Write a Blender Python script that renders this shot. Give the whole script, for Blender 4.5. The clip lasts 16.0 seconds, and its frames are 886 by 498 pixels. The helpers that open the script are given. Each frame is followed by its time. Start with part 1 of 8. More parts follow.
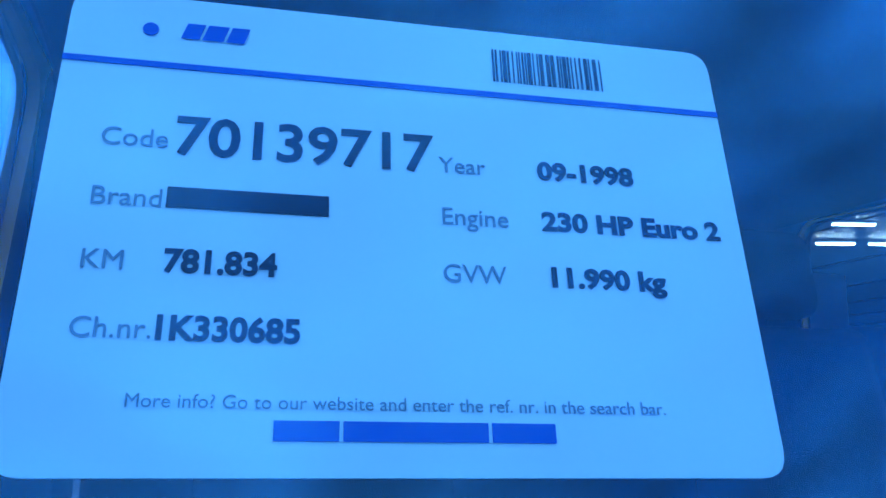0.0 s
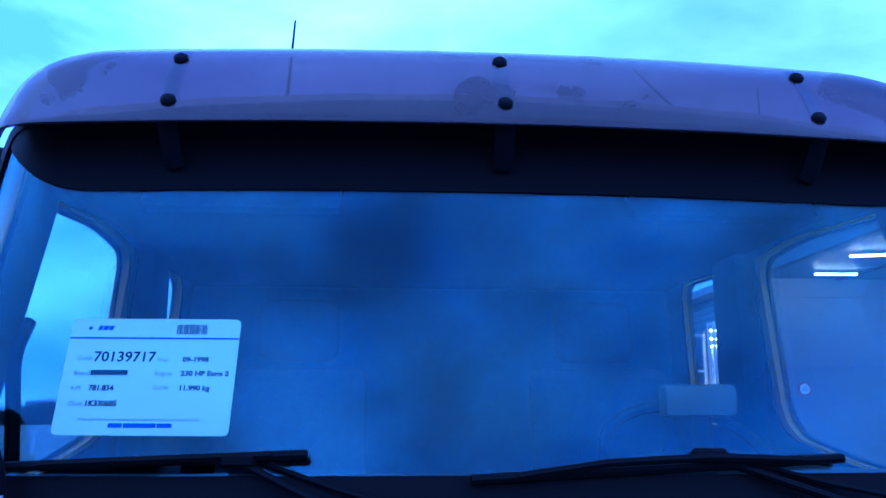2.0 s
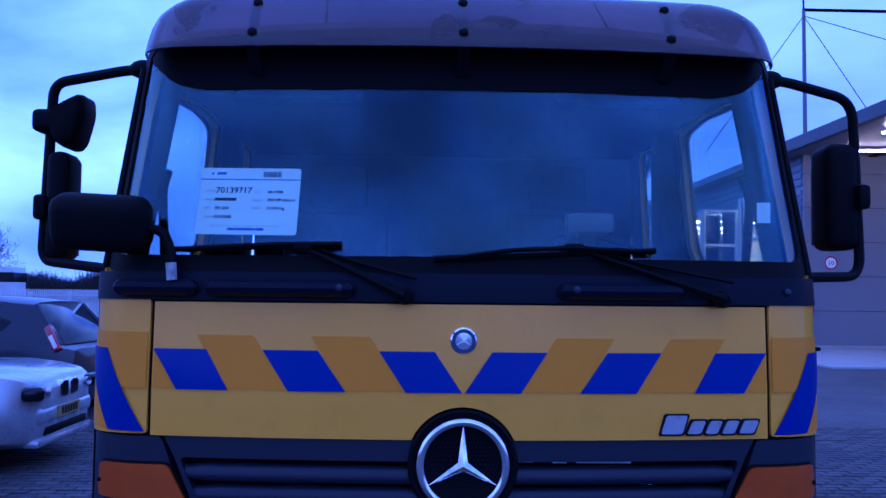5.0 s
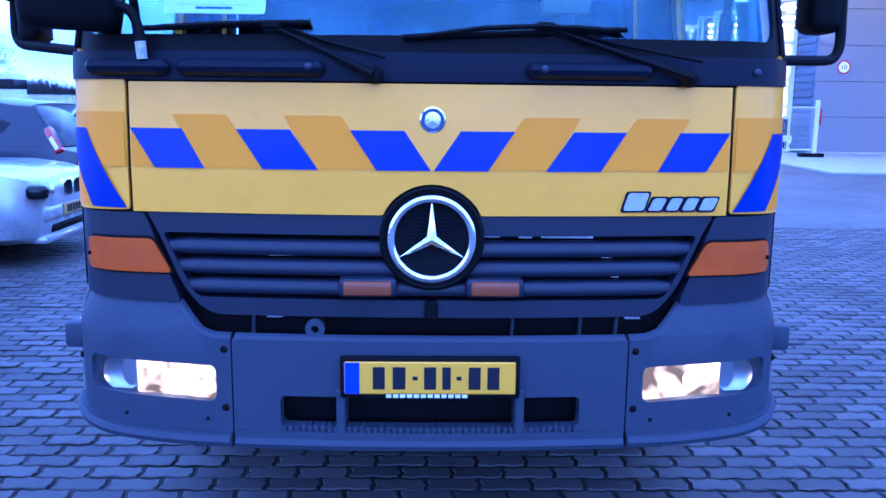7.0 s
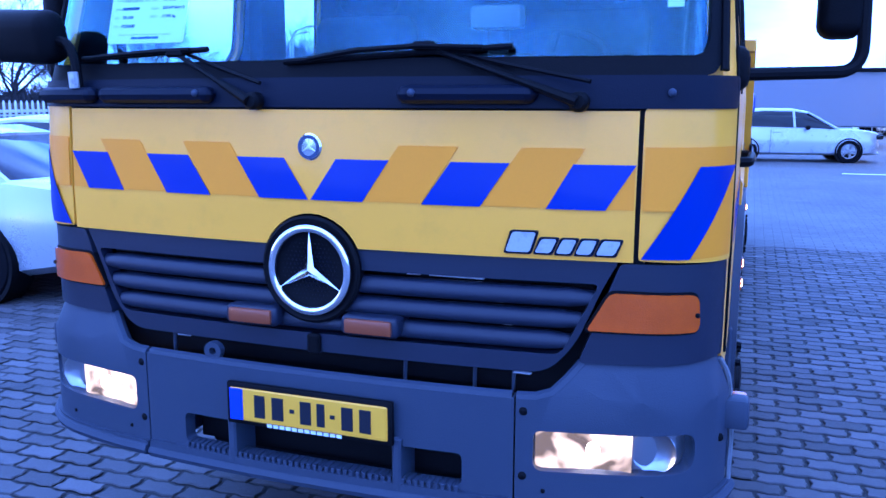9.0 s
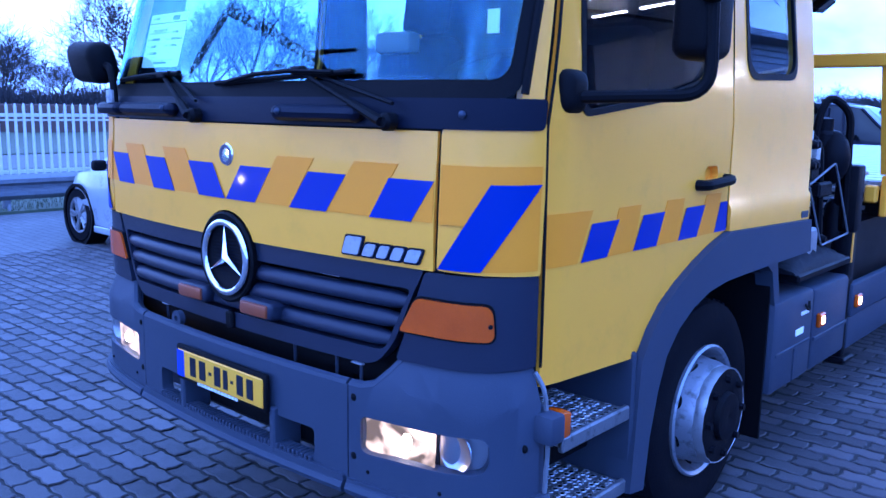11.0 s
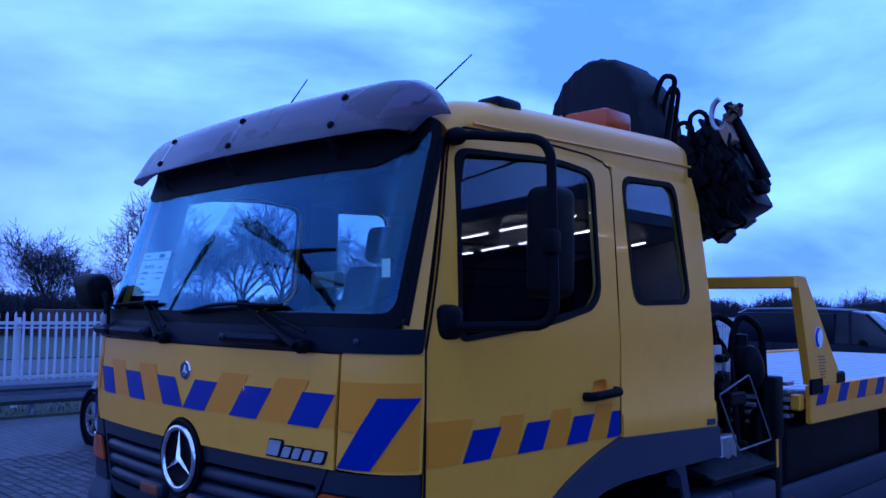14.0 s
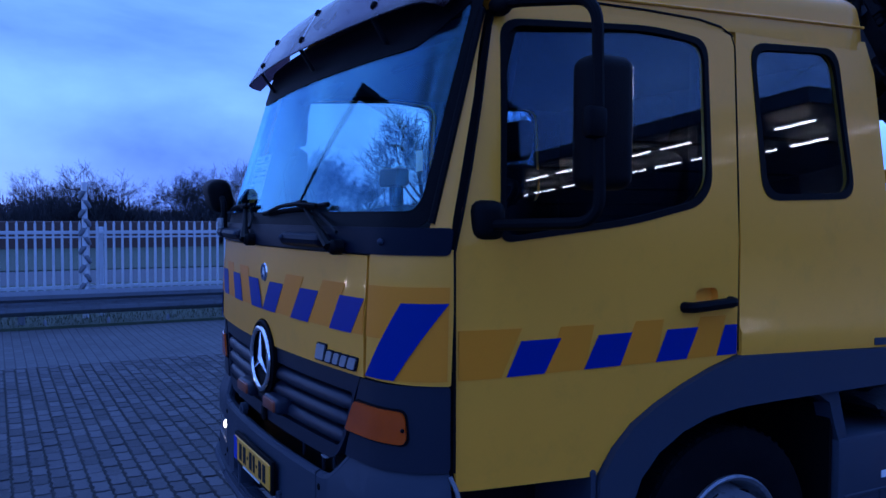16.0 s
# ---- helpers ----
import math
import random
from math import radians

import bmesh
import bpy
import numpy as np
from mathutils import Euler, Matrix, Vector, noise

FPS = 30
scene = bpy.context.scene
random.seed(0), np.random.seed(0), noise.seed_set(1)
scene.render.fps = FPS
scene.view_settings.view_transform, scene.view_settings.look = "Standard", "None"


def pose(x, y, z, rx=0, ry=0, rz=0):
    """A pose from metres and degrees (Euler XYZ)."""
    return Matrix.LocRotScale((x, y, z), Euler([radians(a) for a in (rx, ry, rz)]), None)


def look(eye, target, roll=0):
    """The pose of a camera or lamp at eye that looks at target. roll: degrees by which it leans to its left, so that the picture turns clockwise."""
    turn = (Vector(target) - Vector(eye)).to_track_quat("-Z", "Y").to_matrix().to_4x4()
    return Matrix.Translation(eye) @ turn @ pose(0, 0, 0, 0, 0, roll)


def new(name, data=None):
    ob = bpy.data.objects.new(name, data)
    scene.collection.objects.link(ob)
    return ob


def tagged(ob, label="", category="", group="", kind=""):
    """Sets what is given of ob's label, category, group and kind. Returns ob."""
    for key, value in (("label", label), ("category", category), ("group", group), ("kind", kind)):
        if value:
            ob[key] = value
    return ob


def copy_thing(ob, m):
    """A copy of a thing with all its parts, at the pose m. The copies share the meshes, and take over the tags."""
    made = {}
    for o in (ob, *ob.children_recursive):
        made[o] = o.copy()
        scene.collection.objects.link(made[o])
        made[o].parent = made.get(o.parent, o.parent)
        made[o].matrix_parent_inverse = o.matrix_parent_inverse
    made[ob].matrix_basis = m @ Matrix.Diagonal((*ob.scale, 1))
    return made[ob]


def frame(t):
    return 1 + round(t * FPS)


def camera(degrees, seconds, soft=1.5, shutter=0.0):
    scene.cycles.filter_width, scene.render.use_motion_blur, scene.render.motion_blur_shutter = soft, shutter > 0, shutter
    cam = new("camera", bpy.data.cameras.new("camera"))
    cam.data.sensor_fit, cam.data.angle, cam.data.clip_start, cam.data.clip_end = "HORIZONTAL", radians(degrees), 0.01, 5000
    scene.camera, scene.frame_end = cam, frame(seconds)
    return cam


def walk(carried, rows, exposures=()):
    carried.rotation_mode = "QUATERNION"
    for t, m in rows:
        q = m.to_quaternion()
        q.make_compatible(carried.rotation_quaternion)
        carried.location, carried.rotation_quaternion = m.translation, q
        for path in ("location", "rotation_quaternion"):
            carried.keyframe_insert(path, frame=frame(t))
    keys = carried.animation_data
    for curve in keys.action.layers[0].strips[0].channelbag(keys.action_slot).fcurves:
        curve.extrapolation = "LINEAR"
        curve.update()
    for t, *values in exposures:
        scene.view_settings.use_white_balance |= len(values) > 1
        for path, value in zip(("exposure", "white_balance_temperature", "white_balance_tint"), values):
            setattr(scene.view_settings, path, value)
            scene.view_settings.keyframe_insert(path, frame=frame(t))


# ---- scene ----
cam = camera(55.7, 16.0)

PATH = [
    (0, (-0.745, -0.19, 1.818), (-0.223, 1.709, 2.165), 0.7),
    (0.3, (-0.678, -0.297, 1.837), (-0.29, 1.634, 2.184), 0.6),
    (0.5, (-0.633, -0.416, 1.845), (-0.299, 1.526, 2.184), 0.4),
    (0.7, (-0.611, -0.572, 1.842), (-0.279, 1.369, 2.191), 0.3),
    (1, (-0.582, -0.807, 1.85), (-0.33, 1.14, 2.231), 0.2),
    (1.5, (-0.408, -1.135, 1.861), (-0.201, 0.817, 2.247), -0.1),
    (2, (-0.247, -1.413, 1.816), (-0.095, 0.542, 2.213), -0.0),
    (2.5, (-0.293, -1.725, 1.851), (-0.181, 0.245, 2.181), 0.4),
    (3, (-0.325, -1.942, 1.784), (-0.222, 0.016, 2.179), 0.2),
    (3.5, (-0.219, -2.163, 1.766), (-0.12, -0.205, 2.162), 0.0),
    (4, (-0.091, -2.305, 1.742), (-0.027, -0.345, 2.131), 0.2),
    (4.5, (-0.112, -2.419, 1.677), (-0.054, -0.446, 1.999), 0.4),
    (5, (-0.127, -2.434, 1.614), (-0.074, -0.437, 1.72), 0.6),
    (5.2, (-0.092, -2.437, 1.641), (-0.062, -0.437, 1.612), 0.7),
    (7.3, (0.018, -2.535, 1.525), (0.059, -0.565, 1.178), 0.6),
    (7.5, (0.143, -2.581, 1.549), (0.176, -0.611, 1.202), 0.5),
    (8, (0.501, -2.537, 1.558), (0.429, -0.572, 1.194), 0.4),
    (8.2, (0.637, -2.47, 1.582), (0.44, -0.512, 1.222), 0.4),
    (10.3, (2.016, -1.566, 1.626), (0.781, -0.031, 1.282), 0.3),
    (10.5, (2.144, -1.524, 1.648), (0.853, -0.035, 1.305), 0.6),
    (11, (2.455, -1.643, 1.645), (1.14, -0.172, 1.313), 0.9),
    (11.5, (2.723, -1.788, 1.641), (1.408, -0.319, 1.306), 1.0),
    (11.8, (2.868, -1.784, 1.641), (1.547, -0.323, 1.293), 1.1),
    (12, (2.961, -1.78, 1.622), (1.624, -0.334, 1.274), 1.0),
    (12.2, (3.027, -1.765, 1.629), (1.682, -0.331, 1.264), 1.1),
    (12.5, (3.094, -1.772, 1.653), (1.736, -0.334, 1.357), 1.1),
    (12.8, (3.126, -1.771, 1.673), (1.752, -0.33, 1.486), 1.1),
    (13, (3.132, -1.779, 1.685), (1.755, -0.334, 1.563), 1.1),
    (13.3, (3.138, -1.768, 1.696), (1.753, -0.326, 1.662), 1.0),
    (13.5, (3.144, -1.775, 1.71), (1.758, -0.335, 1.741), 0.9),
    (14, (3.162, -1.759, 1.737), (1.772, -0.328, 1.883), 0.8),
    (14.5, (3.206, -1.725, 1.763), (1.821, -0.305, 2.019), 0.8),
    (15, (3.194, -1.606, 1.757), (1.795, -0.204, 2.034), 0.7),
    (15.3, (3.156, -1.435, 1.755), (1.666, -0.131, 2.04), 0.7),
    (15.5, (3.187, -1.334, 1.758), (1.628, -0.102, 1.985), 0.3),
    (16, (3.351, -0.981, 1.706), (1.591, -0.035, 1.629), 0.2),
]
EXPOSURE = [(0, 0.95, 5200, 20), (0.5, 0.92, 5120, 18), (0.9, 1.70, 5260, 22), (1.5, 1.60, 5060, 22), (2.0, 1.20, 4920, 30), (2.5, 0.64, 4880, 38), (3.5, 0.03, 4980, 40), (4.5, -0.04, 5060, 45), (5.2, 0.70, 5300, 60),
            (7.3, 2.30, 5460, 32), (8.2, 2.28, 5520, 32), (10.5, 2.1, 5600, 30), (12.0, 2.05, 5600, 31), (12.8, 1.8, 5600, 36), (13.2, 1.42, 5580, 40), (13.6, 0.7, 5560, 40), (14.2, 0.15, 5500, 37), (15.0, -0.27, 5500, 33),
            (15.5, -0.43, 5560, 30), (16.0, 0.03, 5580, 31)]
walk(cam, [(t, look(eye, target, roll)) for t, eye, target, roll in PATH], EXPOSURE)

# ---- world, sun and exposure ----
world = bpy.data.worlds.new("dusk")
scene.world = world
world.use_nodes = True
wn, wl = world.node_tree.nodes, world.node_tree.links
wn.clear()
w_out = wn.new("ShaderNodeOutputWorld")
w_bg = wn.new("ShaderNodeBackground")
w_sky = wn.new("ShaderNodeTexSky")
w_sky.sky_type = "NISHITA"
w_sky.sun_disc = False
w_sky.sun_elevation, w_sky.sun_rotation = radians(6), radians(250)
w_sky.air_density, w_sky.dust_density, w_sky.ozone_density = 1.4, 0.6, 4.0
w_co = wn.new("ShaderNodeTexCoord")
w_map = wn.new("ShaderNodeMapping")
w_map.inputs["Scale"].default_value = (1.0, 1.0, 2.6)
w_map.inputs["Rotation"].default_value = (0.1, 0.2, 0.6)
w_noise = wn.new("ShaderNodeTexNoise")
w_noise.inputs["Scale"].default_value = 2.2
w_noise.inputs["Detail"].default_value = 7.0
w_noise.inputs["Roughness"].default_value = 0.5
w_noise.inputs["Distortion"].default_value = 0.25
w_ramp = wn.new("ShaderNodeValToRGB")
w_ramp.color_ramp.elements[0].position, w_ramp.color_ramp.elements[1].position = 0.37, 0.64
w_ramp.color_ramp.elements[0].color = (0.046, 0.145, 0.56, 1)
w_ramp.color_ramp.elements[1].color = (0.175, 0.41, 1.0, 1)
w_gain = wn.new("ShaderNodeVectorMath")
w_gain.operation = "SCALE"
w_gain.inputs["Scale"].default_value = 14.0
w_mix = wn.new("ShaderNodeMix")
w_mix.data_type = "RGBA"
w_mix.inputs["Factor"].default_value = 0.90
wl.new(w_co.outputs["Generated"], w_map.inputs["Vector"])
wl.new(w_map.outputs["Vector"], w_noise.inputs["Vector"])
wl.new(w_noise.outputs["Fac"], w_ramp.inputs["Fac"])
wl.new(w_ramp.outputs["Color"], w_gain.inputs[0])
wl.new(w_sky.outputs["Color"], w_mix.inputs["A"])
wl.new(w_gain.outputs["Vector"], w_mix.inputs["B"])
wl.new(w_mix.outputs["Result"], w_bg.inputs["Color"])
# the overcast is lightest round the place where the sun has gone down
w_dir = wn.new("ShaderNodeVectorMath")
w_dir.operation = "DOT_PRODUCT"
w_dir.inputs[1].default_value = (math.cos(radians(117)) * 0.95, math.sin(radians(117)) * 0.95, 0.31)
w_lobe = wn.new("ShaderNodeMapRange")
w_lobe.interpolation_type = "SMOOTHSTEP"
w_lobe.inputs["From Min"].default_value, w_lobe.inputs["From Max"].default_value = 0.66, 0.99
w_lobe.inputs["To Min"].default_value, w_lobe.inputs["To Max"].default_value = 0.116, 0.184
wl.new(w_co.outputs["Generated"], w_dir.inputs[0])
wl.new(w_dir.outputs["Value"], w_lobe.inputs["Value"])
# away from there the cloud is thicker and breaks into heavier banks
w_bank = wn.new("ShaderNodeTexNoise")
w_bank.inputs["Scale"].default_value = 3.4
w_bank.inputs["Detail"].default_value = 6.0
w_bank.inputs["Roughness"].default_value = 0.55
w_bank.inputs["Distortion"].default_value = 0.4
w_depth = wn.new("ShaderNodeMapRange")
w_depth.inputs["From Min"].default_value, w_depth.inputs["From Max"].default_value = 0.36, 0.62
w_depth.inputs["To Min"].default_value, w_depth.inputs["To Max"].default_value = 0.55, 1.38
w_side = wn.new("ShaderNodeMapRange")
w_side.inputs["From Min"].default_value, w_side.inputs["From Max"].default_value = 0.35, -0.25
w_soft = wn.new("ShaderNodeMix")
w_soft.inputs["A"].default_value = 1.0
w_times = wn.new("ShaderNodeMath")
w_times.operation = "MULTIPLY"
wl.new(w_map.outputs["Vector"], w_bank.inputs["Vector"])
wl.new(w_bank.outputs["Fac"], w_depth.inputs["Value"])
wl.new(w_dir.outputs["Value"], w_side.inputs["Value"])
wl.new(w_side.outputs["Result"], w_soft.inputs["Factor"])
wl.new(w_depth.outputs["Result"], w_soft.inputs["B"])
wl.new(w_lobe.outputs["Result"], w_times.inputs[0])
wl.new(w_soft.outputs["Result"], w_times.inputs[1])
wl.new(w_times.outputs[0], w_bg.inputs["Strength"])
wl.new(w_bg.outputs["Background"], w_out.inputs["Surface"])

sun = new("sun", bpy.data.lights.new("sun", "SUN"))
sun.data.energy, sun.data.angle, sun.data.color = 0.35, radians(160), (0.6, 0.78, 1.0)
sun.matrix_world = look((-20, -32, 30), (0, 0, 0))

# ---- materials ----
MATS = {}


def mat(name, col, rough=0.5, metal=0.0, var=0.12, scale=3.0, fine=90.0, bump=0.06, coat=0.0, spec=0.5, dirt=None, random_tint=0.0):
    """A painted, plastic, stone or metal surface: broad patches, fine grain, relief and, where given, dirt."""
    m = bpy.data.materials.new(name)
    m.use_nodes = True
    n, l = m.node_tree.nodes, m.node_tree.links
    b = n["Principled BSDF"]
    co = n.new("ShaderNodeTexCoord")
    big, small = n.new("ShaderNodeTexNoise"), n.new("ShaderNodeTexNoise")
    big.inputs["Scale"].default_value, big.inputs["Detail"].default_value = scale, 5.0
    small.inputs["Scale"].default_value, small.inputs["Detail"].default_value = fine, 3.0
    for t in (big, small):
        l.new(co.outputs["Object"], t.inputs["Vector"])
    mix = n.new("ShaderNodeMix")
    mix.data_type = "RGBA"
    mix.inputs["A"].default_value = (*[c * (1 - var) for c in col], 1)
    mix.inputs["B"].default_value = (*[min(1, c * (1 + var)) for c in col], 1)
    add = n.new("ShaderNodeMath")
    add.operation = "MULTIPLY_ADD"
    add.inputs[1].default_value = 0.35
    l.new(small.outputs["Fac"], add.inputs[0])
    sc = n.new("ShaderNodeMath")
    sc.operation = "MULTIPLY"
    sc.inputs[1].default_value = 0.65
    l.new(big.outputs["Fac"], sc.inputs[0])
    l.new(sc.outputs[0], add.inputs[2])
    l.new(add.outputs[0], mix.inputs["Factor"])
    colour = mix.outputs["Result"]
    if dirt:
        dn = n.new("ShaderNodeTexNoise")
        dn.inputs["Scale"].default_value, dn.inputs["Detail"].default_value, dn.inputs["Roughness"].default_value = scale * 2.3, 9.0, 0.68
        l.new(co.outputs["Object"], dn.inputs["Vector"])
        dr = n.new("ShaderNodeMapRange")
        dr.inputs["From Min"].default_value, dr.inputs["From Max"].default_value = 0.52, 0.72
        dr.inputs["To Max"].default_value = dirt[3]
        l.new(dn.outputs["Fac"], dr.inputs["Value"])
        dm = n.new("ShaderNodeMix")
        dm.data_type = "RGBA"
        dm.inputs["B"].default_value = (*dirt[:3], 1)
        l.new(colour, dm.inputs["A"])
        l.new(dr.outputs["Result"], dm.inputs["Factor"])
        colour = dm.outputs["Result"]
    if random_tint:
        oi = n.new("ShaderNodeObjectInfo")
        gi = n.new("ShaderNodeNewGeometry")
        both = n.new("ShaderNodeMath")
        both.operation = "ADD"
        l.new(oi.outputs["Random"], both.inputs[0])
        l.new(gi.outputs["Random Per Island"], both.inputs[1])
        fr = n.new("ShaderNodeMath")
        fr.operation = "FRACT"
        l.new(both.outputs[0], fr.inputs[0])
        tr = n.new("ShaderNodeMapRange")
        tr.inputs["To Min"].default_value, tr.inputs["To Max"].default_value = 1 - random_tint, 1 + random_tint
        l.new(fr.outputs[0], tr.inputs["Value"])
        vm = n.new("ShaderNodeVectorMath")
        vm.operation = "SCALE"
        l.new(colour, vm.inputs[0])
        l.new(tr.outputs["Result"], vm.inputs["Scale"])
        colour = vm.outputs["Vector"]
    l.new(colour, b.inputs["Base Color"])
    rr = n.new("ShaderNodeMapRange")
    rr.inputs["To Min"].default_value, rr.inputs["To Max"].default_value = max(0.02, rough * 0.8), min(1, rough * 1.2)
    l.new(add.outputs[0], rr.inputs["Value"])
    l.new(rr.outputs["Result"], b.inputs["Roughness"])
    b.inputs["Metallic"].default_value = metal
    b.inputs["Specular IOR Level"].default_value = spec
    b.inputs["Coat Weight"].default_value = coat
    b.inputs["Coat Roughness"].default_value = 0.05
    if bump:
        bp = n.new("ShaderNodeBump")
        bp.inputs["Strength"].default_value, bp.inputs["Distance"].default_value = bump, 0.01
        l.new(small.outputs["Fac"], bp.inputs["Height"])
        l.new(bp.outputs["Normal"], b.inputs["Normal"])
    MATS[name] = m
    return m


def glass(name, tint, gloss=0.05, rough=0.0, coating=(1, 1, 1)):
    """A thin pane: tinted see-through with a mirror gloss that grows towards grazing views."""
    m = bpy.data.materials.new(name)
    m.use_nodes = True
    n, l = m.node_tree.nodes, m.node_tree.links
    n.remove(n["Principled BSDF"])
    tr, gl, mx, lw = n.new("ShaderNodeBsdfTransparent"), n.new("ShaderNodeBsdfGlossy"), n.new("ShaderNodeMixShader"), n.new("ShaderNodeLayerWeight")
    tr.inputs["Color"].default_value = (*tint, 1)
    gl.inputs["Roughness"].default_value = rough
    gl.inputs["Color"].default_value = (*coating, 1)
    lw.inputs["Blend"].default_value = 0.5
    power, ramp = n.new("ShaderNodeMath"), n.new("ShaderNodeMath")
    power.operation, ramp.operation = "POWER", "MULTIPLY_ADD"
    power.inputs[1].default_value = 4.0
    ramp.inputs[1].default_value, ramp.inputs[2].default_value = 0.9 - gloss, gloss
    l.new(lw.outputs["Facing"], power.inputs[0])
    l.new(power.outputs[0], ramp.inputs[0])
    l.new(ramp.outputs[0], mx.inputs["Fac"])
    l.new(tr.outputs["BSDF"], mx.inputs[1])
    l.new(gl.outputs["BSDF"], mx.inputs[2])
    l.new(mx.outputs["Shader"], n["Material Output"].inputs["Surface"])
    MATS[name] = m
    return m


def glow(name, col, strength):
    m = bpy.data.materials.new(name)
    m.use_nodes = True
    n, l = m.node_tree.nodes, m.node_tree.links
    n.remove(n["Principled BSDF"])
    e = n.new("ShaderNodeEmission")
    e.inputs["Color"].default_value, e.inputs["Strength"].default_value = (*col, 1), strength
    l.new(e.outputs["Emission"], n["Material Output"].inputs["Surface"])
    return m


def smoked(name, tint, film):
    """Smoked acrylic: dark see-through sheet with a mirror gloss, dulled by dust and a film denser in patches."""
    m = glass(name, tint, 0.045, 0.06)
    n, l = m.node_tree.nodes, m.node_tree.links
    b = n.new("ShaderNodeBsdfPrincipled")
    b.inputs["Base Color"].default_value, b.inputs["Roughness"].default_value = (*film, 1), 0.45
    b.inputs["Specular IOR Level"].default_value = 0.25
    co, patch, dust = n.new("ShaderNodeTexCoord"), n.new("ShaderNodeTexNoise"), n.new("ShaderNodeTexNoise")
    patch.inputs["Scale"].default_value, patch.inputs["Detail"].default_value, patch.inputs["Distortion"].default_value = 3.2, 4.0, 1.2
    dust.inputs["Scale"].default_value, dust.inputs["Detail"].default_value = 60.0, 4.0
    pr, dr, top, mx = n.new("ShaderNodeMapRange"), n.new("ShaderNodeMapRange"), n.new("ShaderNodeMath"), n.new("ShaderNodeMixShader")
    pr.inputs["From Min"].default_value, pr.inputs["From Max"].default_value = 0.56, 0.62
    pr.inputs["To Min"].default_value, pr.inputs["To Max"].default_value = 0.0, 0.22
    dr.inputs["From Min"].default_value, dr.inputs["From Max"].default_value = 0.3, 0.7
    dr.inputs["To Min"].default_value, dr.inputs["To Max"].default_value = 0.46, 0.58
    top.operation = "ADD"
    for t in (patch, dust):
        l.new(co.outputs["Object"], t.inputs["Vector"])
    l.new(patch.outputs["Fac"], pr.inputs["Value"])
    l.new(dust.outputs["Fac"], dr.inputs["Value"])
    l.new(pr.outputs["Result"], top.inputs[0])
    l.new(dr.outputs["Result"], top.inputs[1])
    l.new(top.outputs[0], mx.inputs["Fac"])
    l.new(n["Mix Shader"].outputs["Shader"], mx.inputs[1])
    l.new(b.outputs["BSDF"], mx.inputs[2])
    l.new(mx.outputs["Shader"], n["Material Output"].inputs["Surface"])
    return m


def glowing_bowl():
    """A headlamp bowl that glows itself: the bulb's warm reflected light painted on, broken up by noise."""
    m = glow("glowing_headlamp_bowl", (1.0, 0.72, 0.52), 1.0)
    n, l = m.node_tree.nodes, m.node_tree.links
    e = n["Emission"]
    co, vo, mr = n.new("ShaderNodeTexCoord"), n.new("ShaderNodeTexNoise"), n.new("ShaderNodeMapRange")
    vo.inputs["Scale"].default_value, vo.inputs["Detail"].default_value, vo.inputs["Distortion"].default_value = 13.0, 1.5, 0.8
    mr.inputs["From Min"].default_value, mr.inputs["From Max"].default_value = 0.36, 0.70
    mr.inputs["To Min"].default_value, mr.inputs["To Max"].default_value = 0.07, 1.0
    l.new(co.outputs["Object"], vo.inputs["Vector"])
    l.new(vo.outputs["Fac"], mr.inputs["Value"])
    l.new(mr.outputs["Result"], e.inputs["Strength"])
    return m


BOWL_GLOW = glowing_bowl()
YELLOW = mat("yellow_paint", (0.94, 0.355, 0.026), 0.36, spec=0.28, var=0.05, fine=220, bump=0.015, coat=0.20, dirt=(0.62, 0.27, 0.03, 0.25))
ORANGE = mat("faded_orange_film", (0.88, 0.255, 0.010), 0.45, spec=0.2, var=0.08, fine=150, bump=0.03)
BLUE = mat("blue_film", (0.0006, 0.015, 0.21), 0.42, spec=0.2, var=0.06, fine=150, bump=0.02, coat=0.15)
GREY = mat("grey_plastic", (0.029, 0.038, 0.058), 0.6, spec=0.25, var=0.12, fine=260, bump=0.12, dirt=(0.040, 0.046, 0.060, 0.5))
DARK = mat("dark_plastic", (0.003, 0.005, 0.013), 0.5, spec=0.11, var=0.2, fine=260, bump=0.1)
BLACK = mat("black_rubber", (0.003, 0.003, 0.004), 0.6, spec=0.08, var=0.3, fine=200, bump=0.12)
TYRE = mat("tyre_rubber", (0.004, 0.004, 0.006), 0.8, spec=0.06, var=0.3, fine=120, bump=0.2, dirt=(0.011, 0.011, 0.012, 0.5))
WHITEP = mat("white_paint", (0.74, 0.75, 0.76), 0.4, var=0.06, fine=120, bump=0.04, dirt=(0.4, 0.4, 0.38, 0.4))
RIMP = mat("worn_silver_rim", (0.24, 0.25, 0.28), 0.34, metal=0.5, var=0.2, scale=9, fine=120, bump=0.1, dirt=(0.06, 0.055, 0.05, 0.9))
CHROME = mat("chrome", (0.82, 0.83, 0.85), 0.12, metal=1.0, var=0.05, bump=0.01)
STEEL = mat("galvanised_steel", (0.42, 0.43, 0.45), 0.42, metal=0.75, var=0.22, scale=12, fine=150, bump=0.1, dirt=(0.12, 0.11, 0.1, 0.6))
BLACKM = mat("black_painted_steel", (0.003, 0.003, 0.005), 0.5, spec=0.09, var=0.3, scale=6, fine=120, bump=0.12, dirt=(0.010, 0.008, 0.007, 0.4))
AMBER = mat("amber_lens", (0.52, 0.065, 0.002), 0.22, spec=0.3, var=0.35, scale=11, fine=300, bump=0.15, coat=0.3)
